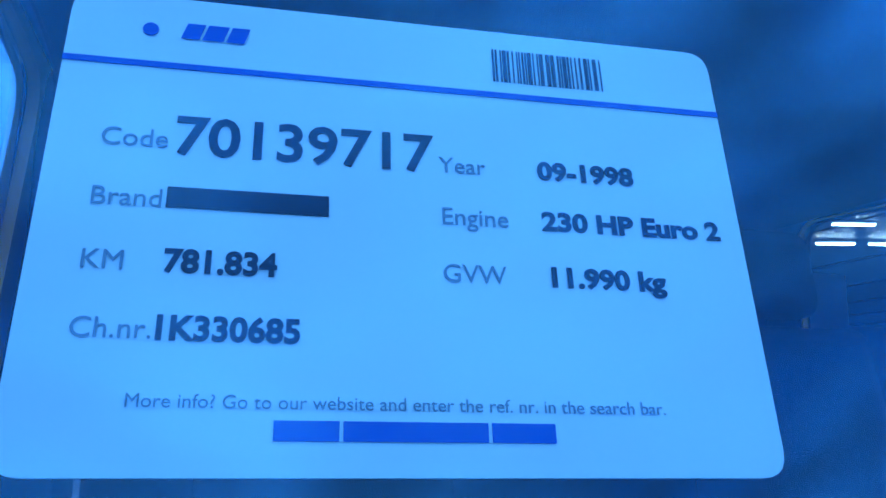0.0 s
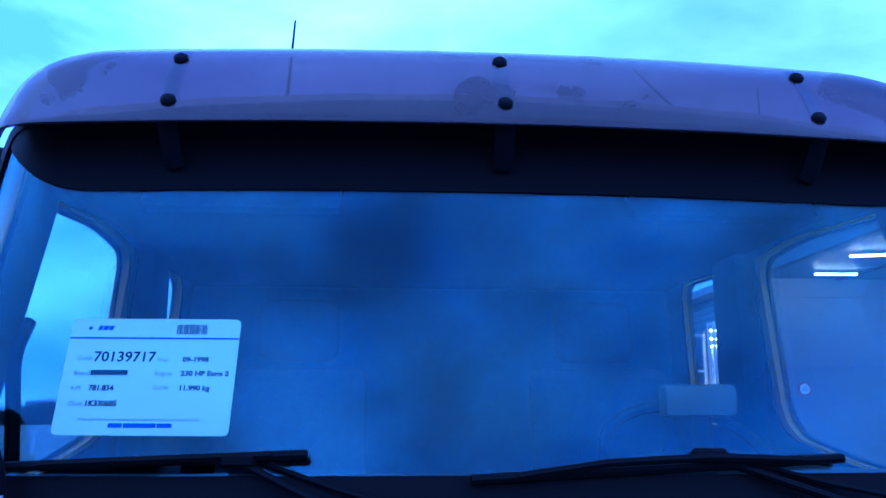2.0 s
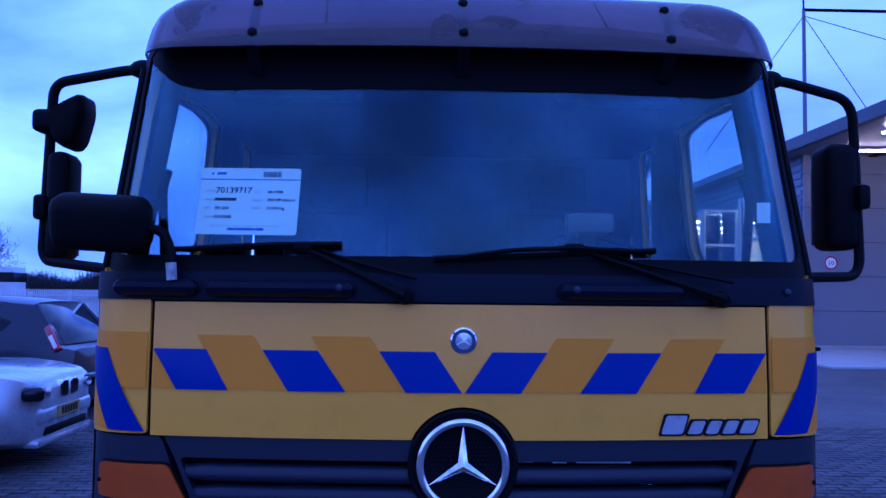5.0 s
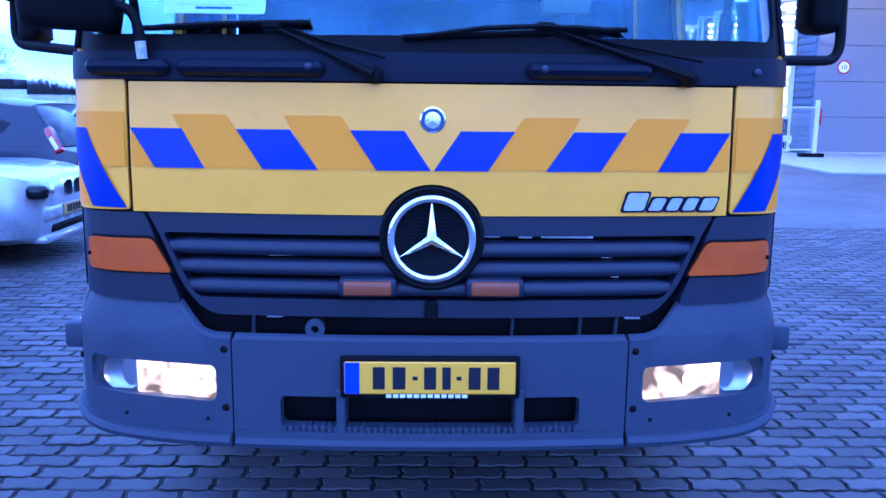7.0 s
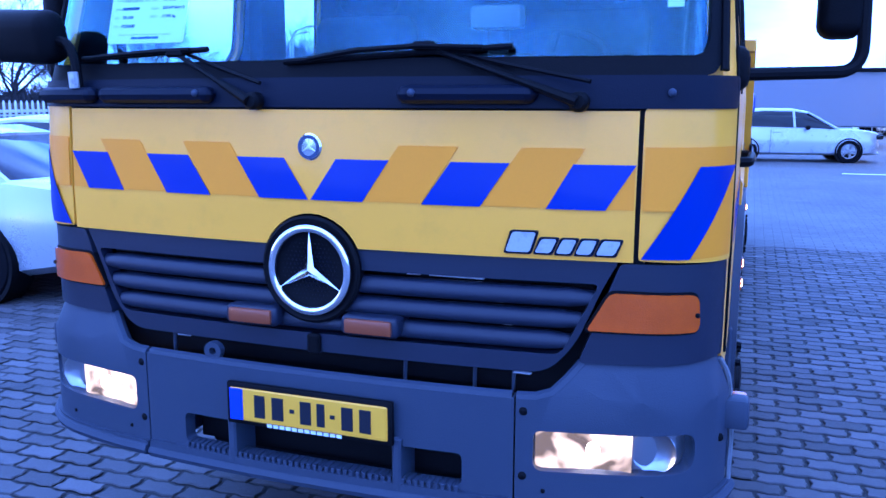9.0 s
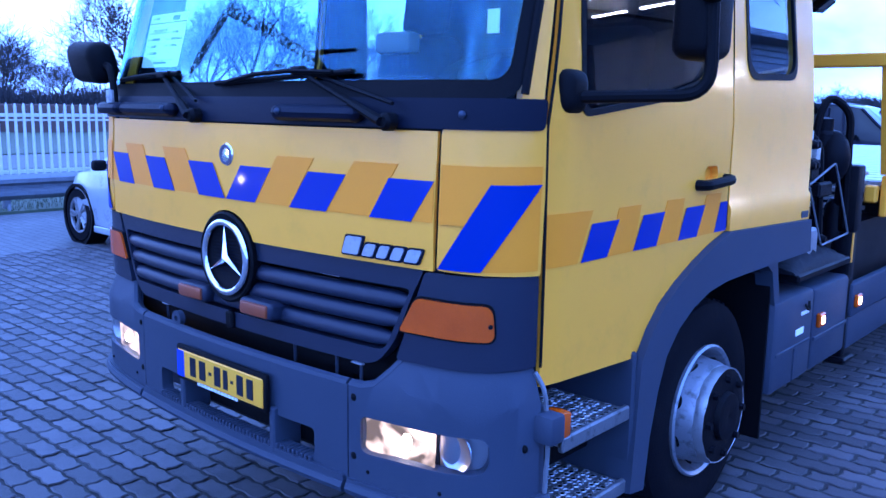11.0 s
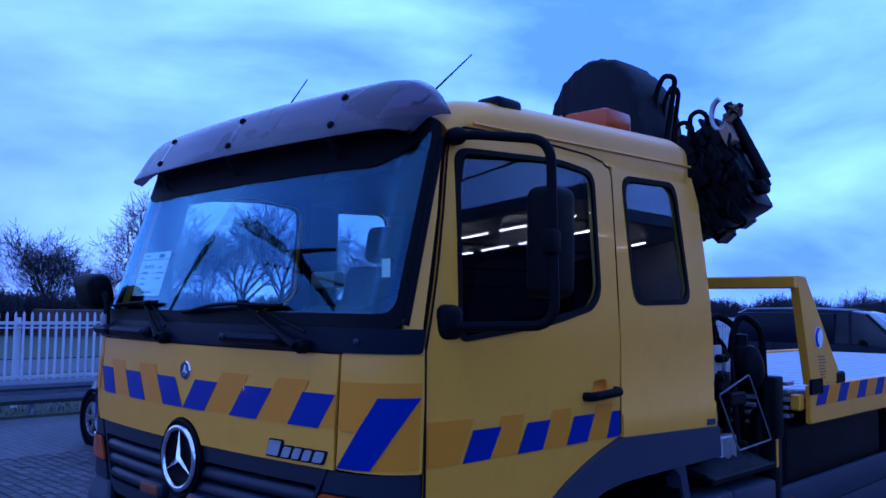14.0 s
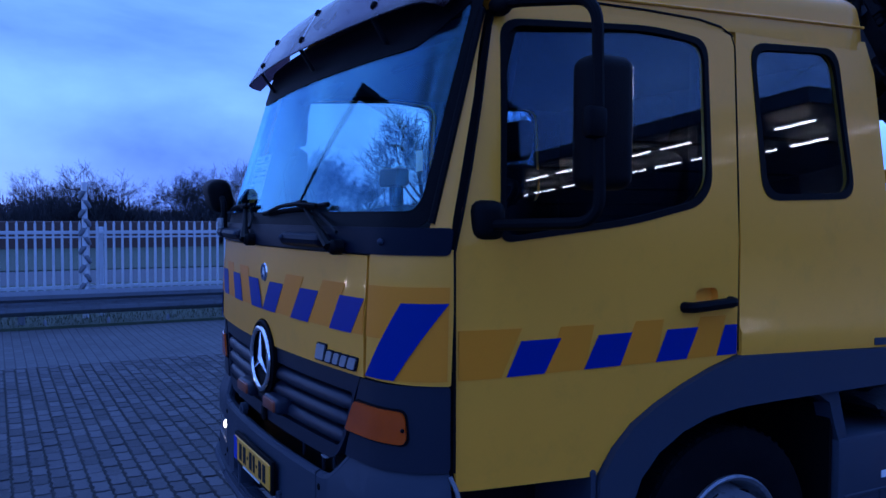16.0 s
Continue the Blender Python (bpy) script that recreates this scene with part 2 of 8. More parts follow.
AMBERD = mat("dull_amber_lens", (0.24, 0.05, 0.018), 0.3, spec=0.3, var=0.1, fine=300, bump=0.1, coat=0.2)
REDL = mat("red_lens", (0.42, 0.012, 0.02), 0.15, var=0.1, fine=300, bump=0.05, coat=0.6)
VISOR = smoked("smoked_acrylic", (0.50, 0.38, 0.44), (0.046, 0.021, 0.025))
GRILLE = mat("grille_plastic", (0.011, 0.014, 0.027), 0.42, spec=0.3, var=0.15, fine=260, bump=0.08)
FASCIA = mat("dark_roof_edge", (0.030, 0.033, 0.042), 0.5, var=0.15, scale=1, fine=60, bump=0.05)
CARD = mat("white_card", (0.80, 0.81, 0.82), 0.55, var=0.02, bump=0.01)
INK = mat("black_ink", (0.012, 0.013, 0.020), 0.7, spec=0.15, var=0.05, bump=0)
INKB = mat("blue_ink", (0.01, 0.03, 0.42), 0.6, var=0.05, bump=0)
INKG = mat("grey_ink", (0.20, 0.23, 0.27), 0.6, var=0.05, bump=0)
PLATE = mat("yellow_plate", (0.85, 0.36, 0.02), 0.4, var=0.04, fine=300, bump=0.03)
# grey cab trim; the shade inside the cab is put into these near-black colours
DASH = mat("shaded_grey_dashboard", (0.007, 0.009, 0.014), 0.75, spec=0.15, var=0.15, fine=300, bump=0.1)
CLOTH = mat("shaded_seat_cloth", (0.008, 0.009, 0.012), 0.9, spec=0.1, var=0.3, scale=20, fine=400, bump=0.3)
LINING = mat("shaded_cab_lining", (0.002, 0.004, 0.007), 0.85, spec=0.1, var=0.15, fine=200, bump=0.1)
DULL_PLATE = mat("dull_yellow_plate", (0.40, 0.27, 0.09), 0.5, var=0.1, fine=300, bump=0.03)
SILVER = mat("silver_car_paint", (0.40, 0.43, 0.47), 0.28, metal=0.35, var=0.03, bump=0.01, coat=0.8)
ANTHRA = mat("dark_grey_car_paint", (0.012, 0.018, 0.034), 0.35, metal=0.2, var=0.05, bump=0.01, coat=0.25)
BLACKCAR = mat("black_car_paint", (0.004, 0.006, 0.014), 0.35, spec=0.15, var=0.05, bump=0.01)
BARK = mat("bare_bark", (0.022, 0.021, 0.024), 0.9, var=0.3, scale=3, fine=40, bump=0.4)
GRASS = mat("winter_grass", (0.045, 0.06, 0.03), 0.95, var=0.4, scale=1.2, fine=45, bump=0.5, dirt=(0.09, 0.085, 0.06, 0.7))
FENCEP = mat("white_fence_paint", (0.58, 0.60, 0.62), 0.5, var=0.08, scale=2, fine=60, bump=0.05, dirt=(0.45, 0.46, 0.45, 0.4))
WALLP = mat("grey_wall_panel", (0.17, 0.182, 0.215), 0.45, metal=0.1, var=0.05, scale=0.8, fine=60, bump=0.03)
CLAD = mat("blue_grey_cladding", (0.12, 0.14, 0.18), 0.45, metal=0.2, var=0.1, scale=1, fine=60, bump=0.03)
CONC = mat("concrete_apron", (0.36, 0.36, 0.36), 0.85, var=0.14, scale=0.9, fine=40, bump=0.2, dirt=(0.2, 0.2, 0.2, 0.5))
PAVER = mat("concrete_paver", (0.066, 0.061, 0.064), 0.7, spec=0.3, var=0.30, scale=0.7, fine=150, bump=0.3, dirt=(0.026, 0.026, 0.029, 0.85), random_tint=0.4)
HEDGE = mat("bare_scrub", (0.034, 0.033, 0.038), 0.95, var=0.45, scale=0.7, fine=6, bump=0.6)
BRICKW = mat("dark_brick", (0.10, 0.055, 0.045), 0.9, var=0.3, scale=1.5, fine=30, bump=0.3)
INTW = mat("lit_hall_wall", (0.62, 0.60, 0.55), 0.8, var=0.08, scale=0.6, fine=20, bump=0.05)
DECK = mat("aluminium_deck", (0.40, 0.41, 0.43), 0.45, metal=0.6, var=0.2, scale=4, fine=80, bump=0.1, dirt=(0.2, 0.19, 0.18, 0.6))
SCREEN = glass("windscreen_glass", (0.88, 0.98, 0.91), 0.051, coating=(0.36, 0.76, 1.0))
SIDEG = glass("side_glass", (0.72, 0.84, 0.90), 0.045)
LENS = glass("clear_lens", (0.94, 0.96, 0.98), 0.04, 0.05)
DOORG = glass("hall_door_glass", (0.84, 0.87, 0.90), 0.05)
TUBE_ON = glow("fluorescent_tube", (1.0, 0.97, 0.90), 16)
BULB_ON = glow("headlamp_bulb", (1.0, 0.80, 0.55), 25)
GLINT_ON = glow("glint_lamp_lens", (1.0, 0.93, 0.82), 90)
MARK_ON = glow("marker_bulb", (1.0, 0.45, 0.18), 30)
HALL_ON = glow("hall_lamp", (1.0, 0.84, 0.62), 85)
BARRIER = mat("dull_galvanised_steel", (0.16, 0.17, 0.19), 0.55, metal=0.4, var=0.22, scale=5, fine=120, bump=0.1, dirt=(0.08, 0.08, 0.08, 0.6))
STEPM = mat("worn_step_plate", (0.15, 0.155, 0.165), 0.5, metal=0.5, var=0.5, scale=9, fine=120, bump=0.15, dirt=(0.02, 0.02, 0.022, 0.9))
VALVE = mat("off_white_casting", (0.36, 0.36, 0.35), 0.5, var=0.15, scale=14, fine=150, bump=0.1, dirt=(0.10, 0.09, 0.08, 0.8))
ALLOY = mat("dull_alloy", (0.22, 0.225, 0.24), 0.35, metal=0.6, var=0.1, fine=120, bump=0.05)
REFLECT = mat("lamp_reflector", (0.50, 0.51, 0.54), 0.30, metal=1.0, var=0.04, bump=0.02)


def paver_ground():
    """Yard far off: block paving as fine relief on one sheet."""
    m = bpy.data.materials.new("block_paving")
    m.use_nodes = True
    n, l = m.node_tree.nodes, m.node_tree.links
    b = n["Principled BSDF"]
    co = n.new("ShaderNodeTexCoord")
    br = n.new("ShaderNodeTexBrick")
    br.inputs["Scale"].default_value = 1.0
    br.inputs["Brick Width"].default_value, br.inputs["Row Height"].default_value = 0.215, 0.11
    br.inputs["Mortar Size"].default_value = 0.006
    br.inputs["Color1"].default_value, br.inputs["Color2"].default_value = (0.086, 0.084, 0.087, 1), (0.064, 0.062, 0.064, 1)
    br.inputs["Mortar"].default_value = (0.018, 0.018, 0.018, 1)
    ns = n.new("ShaderNodeTexNoise")
    ns.inputs["Scale"].default_value, ns.inputs["Detail"].default_value = 0.5, 8
    mr = n.new("ShaderNodeMapRange")
    mr.inputs["From Min"].default_value, mr.inputs["From Max"].default_value = 0.3, 0.7
    mr.inputs["To Min"].default_value, mr.inputs["To Max"].default_value = 0.7, 1.25
    vm = n.new("ShaderNodeVectorMath")
    vm.operation = "SCALE"
    l.new(co.outputs["Object"], br.inputs["Vector"])
    l.new(co.outputs["Object"], ns.inputs["Vector"])
    l.new(ns.outputs["Fac"], mr.inputs["Value"])
    l.new(br.outputs["Color"], vm.inputs[0])
    l.new(mr.outputs["Result"], vm.inputs["Scale"])
    l.new(vm.outputs["Vector"], b.inputs["Base Color"])
    b.inputs["Roughness"].default_value = 0.75
    bp = n.new("ShaderNodeBump")
    bp.inputs["Strength"].default_value, bp.inputs["Distance"].default_value = 0.4, 0.01
    inv = n.new("ShaderNodeMath")
    inv.operation = "SUBTRACT"
    inv.inputs[0].default_value = 1.0
    l.new(br.outputs["Fac"], inv.inputs[1])
    l.new(inv.outputs[0], bp.inputs["Height"])
    l.new(bp.outputs["Normal"], b.inputs["Normal"])
    return m


YARD = paver_ground()


# ---- shapes ----
def finish(me, angle=32):
    me.shade_smooth()
    me.set_sharp_from_angle(angle=radians(angle))
    return me


def thing(name, at, label, category, group="", kind=""):
    ob = new(name)
    ob.location = at
    ob.empty_display_size = 0.1
    return tagged(ob, label, category, group, kind)


def place(name, me, material, parent=None, label=""):
    ob = new(name, me)
    if material:
        me.materials.append(material)
    if parent:
        ob.parent = parent
        ob.matrix_parent_inverse = Matrix.Translation(-parent.location)
    if label:
        ob["label"] = label
    return ob


def part(name, bm, material, parent=None, label="", angle=32):
    me = bpy.data.meshes.new(name)
    bm.to_mesh(me)
    bm.free()
    return place(name, finish(me, angle), material, parent, label)


def mesh_part(name, verts, faces, material, parent=None, label="", angle=32):
    me = bpy.data.meshes.new(name)
    me.from_pydata([tuple(v) for v in verts], [], faces)
    me.update()
    return place(name, finish(me, angle), material, parent, label)


def box(bm, x0, x1, y0, y1, z0, z1, bevel=0.0, seg=2, m=None):
    r = bmesh.ops.create_cube(bm, size=1)
    t = Matrix.Translation(((x0 + x1) / 2, (y0 + y1) / 2, (z0 + z1) / 2)) @ Matrix.Diagonal((abs(x1 - x0), abs(y1 - y0), abs(z1 - z0), 1))
    if m is not None:
        t = m @ t
    bmesh.ops.transform(bm, matrix=t, verts=r["verts"])
    if bevel:
        edges = list({e for v in r["verts"] for e in v.link_edges})
        bmesh.ops.bevel(bm, geom=edges, offset=bevel, segments=seg, profile=0.5, affect="EDGES")
    return bm


def boxes(*args):
    bm = bmesh.new()
    for a in args:
        box(bm, *a)
    return bm


def rounded(points, r, n=5):
    """A closed outline with its corners rounded; r is one radius or one for each corner."""
    out = []
    k = len(points)
    for i in range(k):
        p, a, b = Vector(points[i]), Vector(points[i - 1]), Vector(points[(i + 1) % k])
        rad = r[i] if isinstance(r, (list, tuple)) else r
        da, db = (a - p), (b - p)
        cut = min(rad, da.length * 0.48, db.length * 0.48)
        if cut < 1e-4:
            out.append(tuple(p))
            continue
        s, e = p + da.normalized() * cut, p + db.normalized() * cut
        for j in range(n + 1):
            t = j / n
            q = s * (1 - t) ** 2 + p * 2 * t * (1 - t) + e * t * t
            out.append(tuple(q))
    return out


def outline_mesh(outer, holes=(), cuta=(), cutb=()):
    """A flat outline with holes as (a, b) points and faces, cut along the given lines so that it can be bent."""
    bm = bmesh.new()
    edges = []
    for loop in (outer, *holes):
        vs = [bm.verts.new((p[0], p[1], 0)) for p in loop]
        edges += [bm.edges.new((vs[i], vs[(i + 1) % len(vs)])) for i in range(len(vs))]
    bmesh.ops.triangle_fill(bm, use_beauty=True, use_dissolve=False, edges=edges)
    for c in cuta:
        bmesh.ops.bisect_plane(bm, geom=bm.verts[:] + bm.edges[:] + bm.faces[:], plane_co=(c, 0, 0), plane_no=(1, 0, 0))
    for c in cutb:
        bmesh.ops.bisect_plane(bm, geom=bm.verts[:] + bm.edges[:] + bm.faces[:], plane_co=(0, c, 0), plane_no=(0, 1, 0))
    bm.normal_update()
    for f in bm.faces:
        if f.normal.z < 0:
            f.normal_flip()
    return bm


def sheet(outer, f, thick, holes=(), cuta=(), cutb=(), flip=False):
    """A bent panel: the outline in (a, b), laid by f(a, b, d) with d the depth outwards, and thick behind its face."""
    flat = outline_mesh(outer, holes, cuta, cutb)
    flat.verts.index_update()
    n = len(flat.verts)
    verts = [f(v.co.x, v.co.y, 0.0) for v in flat.verts] + [f(v.co.x, v.co.y, -thick) for v in flat.verts]
    faces = []
    for fc in flat.faces:
        ids = [v.index for v in fc.verts]
        faces.append(ids)
        faces.append([i + n for i in reversed(ids)])
    for e in flat.edges:
        if len(e.link_faces) == 1:
            fc = e.link_faces[0]
            ids = [v.index for v in fc.verts]
            a, b = e.verts[0].index, e.verts[1].index
            if ids[(ids.index(a) + 1) % len(ids)] != b:
                a, b = b, a
            faces.append([b, a, a + n, b + n])
    flat.free()
    if flip:
        faces = [list(reversed(x)) for x in faces]
    return verts, faces


def sheet_part(name, outer, f, thick, material, parent, label="", holes=(), cuta=(), cutb=(), flip=False, angle=32):
    v, fc = sheet(outer, f, thick, holes, cuta, cutb, flip)
    return mesh_part(name, v, fc, material, parent, label, angle)


def span(a, b, step):
    k = max(1, int(round((b - a) / step)))
    return [a + (b - a) * i / k for i in range(1, k)]


def bend(points, r, n=5):
    """A polyline with rounded corners."""
    pts = [Vector(p) for p in points]
    out = [pts[0]]
    for i in range(1, len(pts) - 1):
        p, da, db = pts[i], pts[i - 1] - pts[i], pts[i + 1] - pts[i]
        c = min(r, da.length * 0.48, db.length * 0.48)
        s, e = p + da.normalized() * c, p + db.normalized() * c
        out += [s * (1 - t) ** 2 + p * 2 * t * (1 - t) + e * t * t for t in [j / n for j in range(n + 1)]]
    out.append(pts[-1])
    return out


def tube(bm, pts, r, seg=8, r1=None, flat=1.0):
    """A round bar along a polyline; r1: the radius at its end; flat: the height of its section against its width."""
    pts = [Vector(p) for p in pts]
    up = Vector((0.013, 0.021, 1)).normalized()
    rings = []
    k = len(pts)
    s = None
    for i, p in enumerate(pts):
        d = (pts[min(i + 1, k - 1)] - pts[max(i - 1, 0)]).normalized()
        if s is None:
            s = d.cross(up if abs(d.dot(up)) < 0.95 else Vector((1, 0, 0)))
        s = (s - d * s.dot(d)).normalized()
        w = s.cross(d).normalized()
        rad = r if r1 is None else r + (r1 - r) * i / (k - 1)
        rings.append([bm.verts.new(p + s * rad * math.cos(a) + w * rad * flat * math.sin(a)) for a in [2 * math.pi * j / seg for j in range(seg)]])
    for a, b in zip(rings, rings[1:]):
        for j in range(seg):
            bm.faces.new((a[j], a[(j + 1) % seg], b[(j + 1) % seg], b[j]))
    bm.faces.new(list(reversed(rings[0])))
    bm.faces.new(rings[-1])
    return bm


def tubes(paths, r, seg=8, **k):
    bm = bmesh.new()
    for p in paths:
        tube(bm, p, r, seg, **k)
    return bm


def lathe(bm, profile, m, n=32, closed=False):
    """Turns (radius, height) points round the z axis of m."""
    rings = [[bm.verts.new(m @ Vector((r * math.cos(a), r * math.sin(a), h))) for a in [2 * math.pi * j / n for j in range(n)]] for r, h in profile]
    pairs = list(zip(rings, rings[1:])) + ([(rings[-1], rings[0])] if closed else [])
    for a, b in pairs:
        for j in range(n):
            bm.faces.new((a[j], a[(j + 1) % n], b[(j + 1) % n], b[j]))
    if not closed:
        bm.faces.new(list(reversed(rings[0])))
        bm.faces.new(rings[-1])
    return bm


def loft(sections, caps=True, closed=True):
    """A skin through sections with the same number of points."""
    verts, faces = [], []
    k = len(sections[0])
    for s in sections:
        verts += [tuple(p) for p in s]
    for i in range(len(sections) - 1):
        for j in range(k if closed else k - 1):
            a, b = i * k + j, i * k + (j + 1) % k
            faces.append([a, b, b + k, a + k])
    if caps and closed:
        faces.append(list(reversed(range(k))))
        faces.append([(len(sections) - 1) * k + j for j in range(k)])
    return verts, faces


AXIS_X = pose(0, 0, 0, 0, 90, 0)
AXIS_FRONT = pose(0, 0, 0, 90, 0, 0)


def lettering(name, words, size, m, material, parent, depth=0.0006, label="", align="LEFT", squash=1.0, bold=0.0):
    cu = bpy.data.curves.new(name, "FONT")
    cu.body, cu.size, cu.extrude, cu.align_x = words, size, depth, align
    cu.resolution_u, cu.offset = 3, bold
    tmp = bpy.data.objects.new(name, cu)
    me = bpy.data.meshes.new_from_object(tmp)
    bpy.data.objects.remove(tmp)
    me.transform(m @ Matrix.Diagonal((squash, 1, 1, 1)))
    me.name = name
    return place(name, me, material, parent, label)

SAND = mat("joint_sand", (0.012, 0.012, 0.012), 0.95, var=0.4, scale=4, fine=120, bump=0.3, dirt=(0.02, 0.03, 0.012, 0.6))


# ---- the tow truck: cab ----
truck = thing("tow_truck", (0, 1.5, 0), "yellow flatbed tow truck with blue and orange warning stripes on paving", "tow truck")
SEAM = 1.250
HALF, TUCK = 1.140, 0.085


def plan(u):
    """The cab's front in plan: x, y for the run u along it, flat in the middle and turned at the corners."""
    s, a = (1 if u >= 0 else -1), abs(u)
    if a <= 0.92:
        return u, 0.073 * u * u
    t = (a - 0.92) / 0.44
    x = (1 - t) ** 2 * 0.92 + 2 * t * (1 - t) * HALF + t * t * HALF
    y = (1 - t) ** 2 * 0.062 + 2 * t * (1 - t) * 0.093 + t * t * 0.36
    return s * x, y


def plan_normal(u):
    (x0, y0), (x1, y1) = plan(u - 0.004), plan(u + 0.004)
    v = Vector((y1 - y0, -(x1 - x0)))
    return v.normalized()


def lean(z):
    """How far the cab's face lies back at a height."""
    if z < 1.64:
        return 0.055 * max(0.0, z - 1.33)
    return 0.017 + 0.30 * (z - 1.64) ** 1.0


def face(off=0.0, shrink=0.0):
    """Lays (run, height, depth) on the cab's front, off metres proud of it."""
    def f(u, z, d):
        x, y = plan(u)
        nv = plan_normal(u)
        k = 1 - shrink * max(0, z - 1.64)
        return ((x + nv.x * (off + d)) * k, y + nv.y * (off + d) + lean(z), z)
    return f


def side_x(y, z):
    """The half width of the cab at a place on its side."""
    x = HALF - TUCK * max(0, z - 1.62)
    if y < 0.36 + lean(z):
        yy = max(0.062, y - lean(z))
        a, b, c = 0.36 - 2 * 0.093 + 0.062, 2 * (0.093 - 0.062), 0.062 - yy
        t = (-b + math.sqrt(max(0, b * b - 4 * a * c))) / (2 * a)
        x -= HALF - ((1 - t) ** 2 * 0.92 + 2 * t * (1 - t) * HALF + t * t * HALF)
    return x


def tucked(y, z):
    """Outlines of the cab's side are drawn on an upright plane; this draws them in to the leaning side."""
    dx = 0.015 + 0.023 * max(0, z - 1.62)
    return y + dx * (y + 1.74) / 2.06, z + dx * (z - 1.72) / 2.06


def flank(side, off=0.0, ridge=None):
    """Lays (y, height, depth) on the cab's side; below the ridge the metal stands a little proud."""
    def f(y, z, d):
        y, z = tucked(y, z)
        x = side_x(y, z) + off + d
        if ridge and z < ridge:
            x += 0.013 * min(1, (ridge - z) / 0.02)
        return (side * x, y, z)
    return f


CORNER_CUTS = span(0.92, 1.30, 0.025)
CUTS = sorted(set(span(-0.92, 0.92, 0.08) + [0.92, -0.92] + CORNER_CUTS + [-c for c in CORNER_CUTS]))

# front flap, with the round of the emblem cut from its lower edge
arc = [(0.163 * math.cos(a), 1.126 + 0.163 * math.sin(a)) for a in [radians(25 + 130 * i / 14) for i in range(15)]]
flap_outline = [(-0.905, 1.195), (-0.905, 1.582), (0.905, 1.582), (0.905, 1.195)] + arc
flap = sheet_part("front_flap", flap_outline, face(0.012), 0.02, YELLOW, truck, cuta=CUTS, cutb=[1.25, 1.33, 1.45])
for s in (-1, 1):
    # black strip behind the gap, standing in for the shade in it
    sheet_part("flap_gap", [(s * 0.895, 1.19), (s * 0.895, 1.60), (s * 0.935, 1.60), (s * 0.935, 1.19)], face(0.001), 0.006, BLACK, truck, cuta=CUTS)
    c = sheet_part("corner_panel", rounded([(s * 0.917, 1.20), (s * 0.917, 1.592), (s * SEAM, 1.605), (s * SEAM, 1.19)], [0.01, 0.02, 0.01, 0.01]),
                   face(0.012), 0.02, YELLOW, truck, cuta=CUTS)
    sheet_part("orange_film", [(s * 0.922, 1.33), (s * 0.922, 1.492), (s * 1.238, 1.492), (s * 1.238, 1.40), (s * 1.238, 1.205), (s * 1.06, 1.205), (s * 1.06, 1.33)],
               face(0.0140), 0.0012, ORANGE, c, cuta=CUTS)
    sheet_part("blue_film", [(s * 0.922, 1.205), (s * 1.075, 1.443), (s * 1.238, 1.443), (s * 1.055, 1.205)], face(0.0176), 0.0012, BLUE, c, cuta=CUTS)
for s in (-1, 1):
    for a, b, cc, d in ((0.745, 0.903, 0.83, 0.678), (0.42, 0.58, 0.503, 0.338), (0.083, 0.243, 0.165, 0.004)):
        sheet_part("blue_film", [(s * a, 1.446), (s * b, 1.446), (s * cc, 1.329), (s * d, 1.329)], face(0.0165), 0.0012, BLUE, flap, cuta=CUTS)
    for a, b, cc, d in ((0.61, 0.775, 0.68, 0.503), (0.27, 0.44, 0.338, 0.165)):
        sheet_part("orange_film", [(s * a, 1.487), (s * b, 1.487), (s * cc, 1.331), (s * d, 1.331)], face(0.0145), 0.0012, ORANGE, flap, cuta=CUTS)
    sheet_part("orange_film", [(s * 0.901, 1.443), (s * 0.901, 1.331), (s * 0.80, 1.331)], face(0.0145), 0.0012, ORANGE, flap, cuta=CUTS)

# badge, emblem and the model lettering as plain chrome shapes
bm = bmesh.new()
lathe(bm, [(0.0, 0.0), (0.0385, 0.0), (0.0385, 0.006), (0.034, 0.010), (0.0, 0.011)], Matrix.Translation((0, 0.0, 1.478)) @ AXIS_FRONT, 28)
badge = part("round_badge", bm, CHROME, flap, "small round chrome and blue badge")
bm = bmesh.new()
lathe(bm, [(0.024, 0.0), (0.034, 0.0), (0.034, 0.013), (0.024, 0.013)], Matrix.Translation((0, 0.0, 1.478)) @ AXIS_FRONT, 28, closed=True)
part("badge_ring", bm, mat("dull_blue_enamel", (0.02, 0.04, 0.10), 0.3), badge, "dark blue badge ring")


def star(bm, r, w, h, m):
    """A three-pointed shape with ridged arms."""
    top = bm.verts.new(m @ Vector((0, 0, h)))
    ring = []
    for i in range(6):
        a = radians(90 + 60 * i)
        rr = r if i % 2 == 0 else w
        ring.append(bm.verts.new(m @ Vector((rr * math.cos(a), rr * math.sin(a), 0.002))))
    low = [bm.verts.new(m @ Vector((v.co - m.translation).xyz @ m.to_3x3() - Vector((0, 0, 0.004)))) for v in ring]
    for i in range(6):
        j = (i + 1) % 6
        bm.faces.new((top, ring[i], ring[j]))
        bm.faces.new((ring[i], low[i], low[j], ring[j]))
    return bm


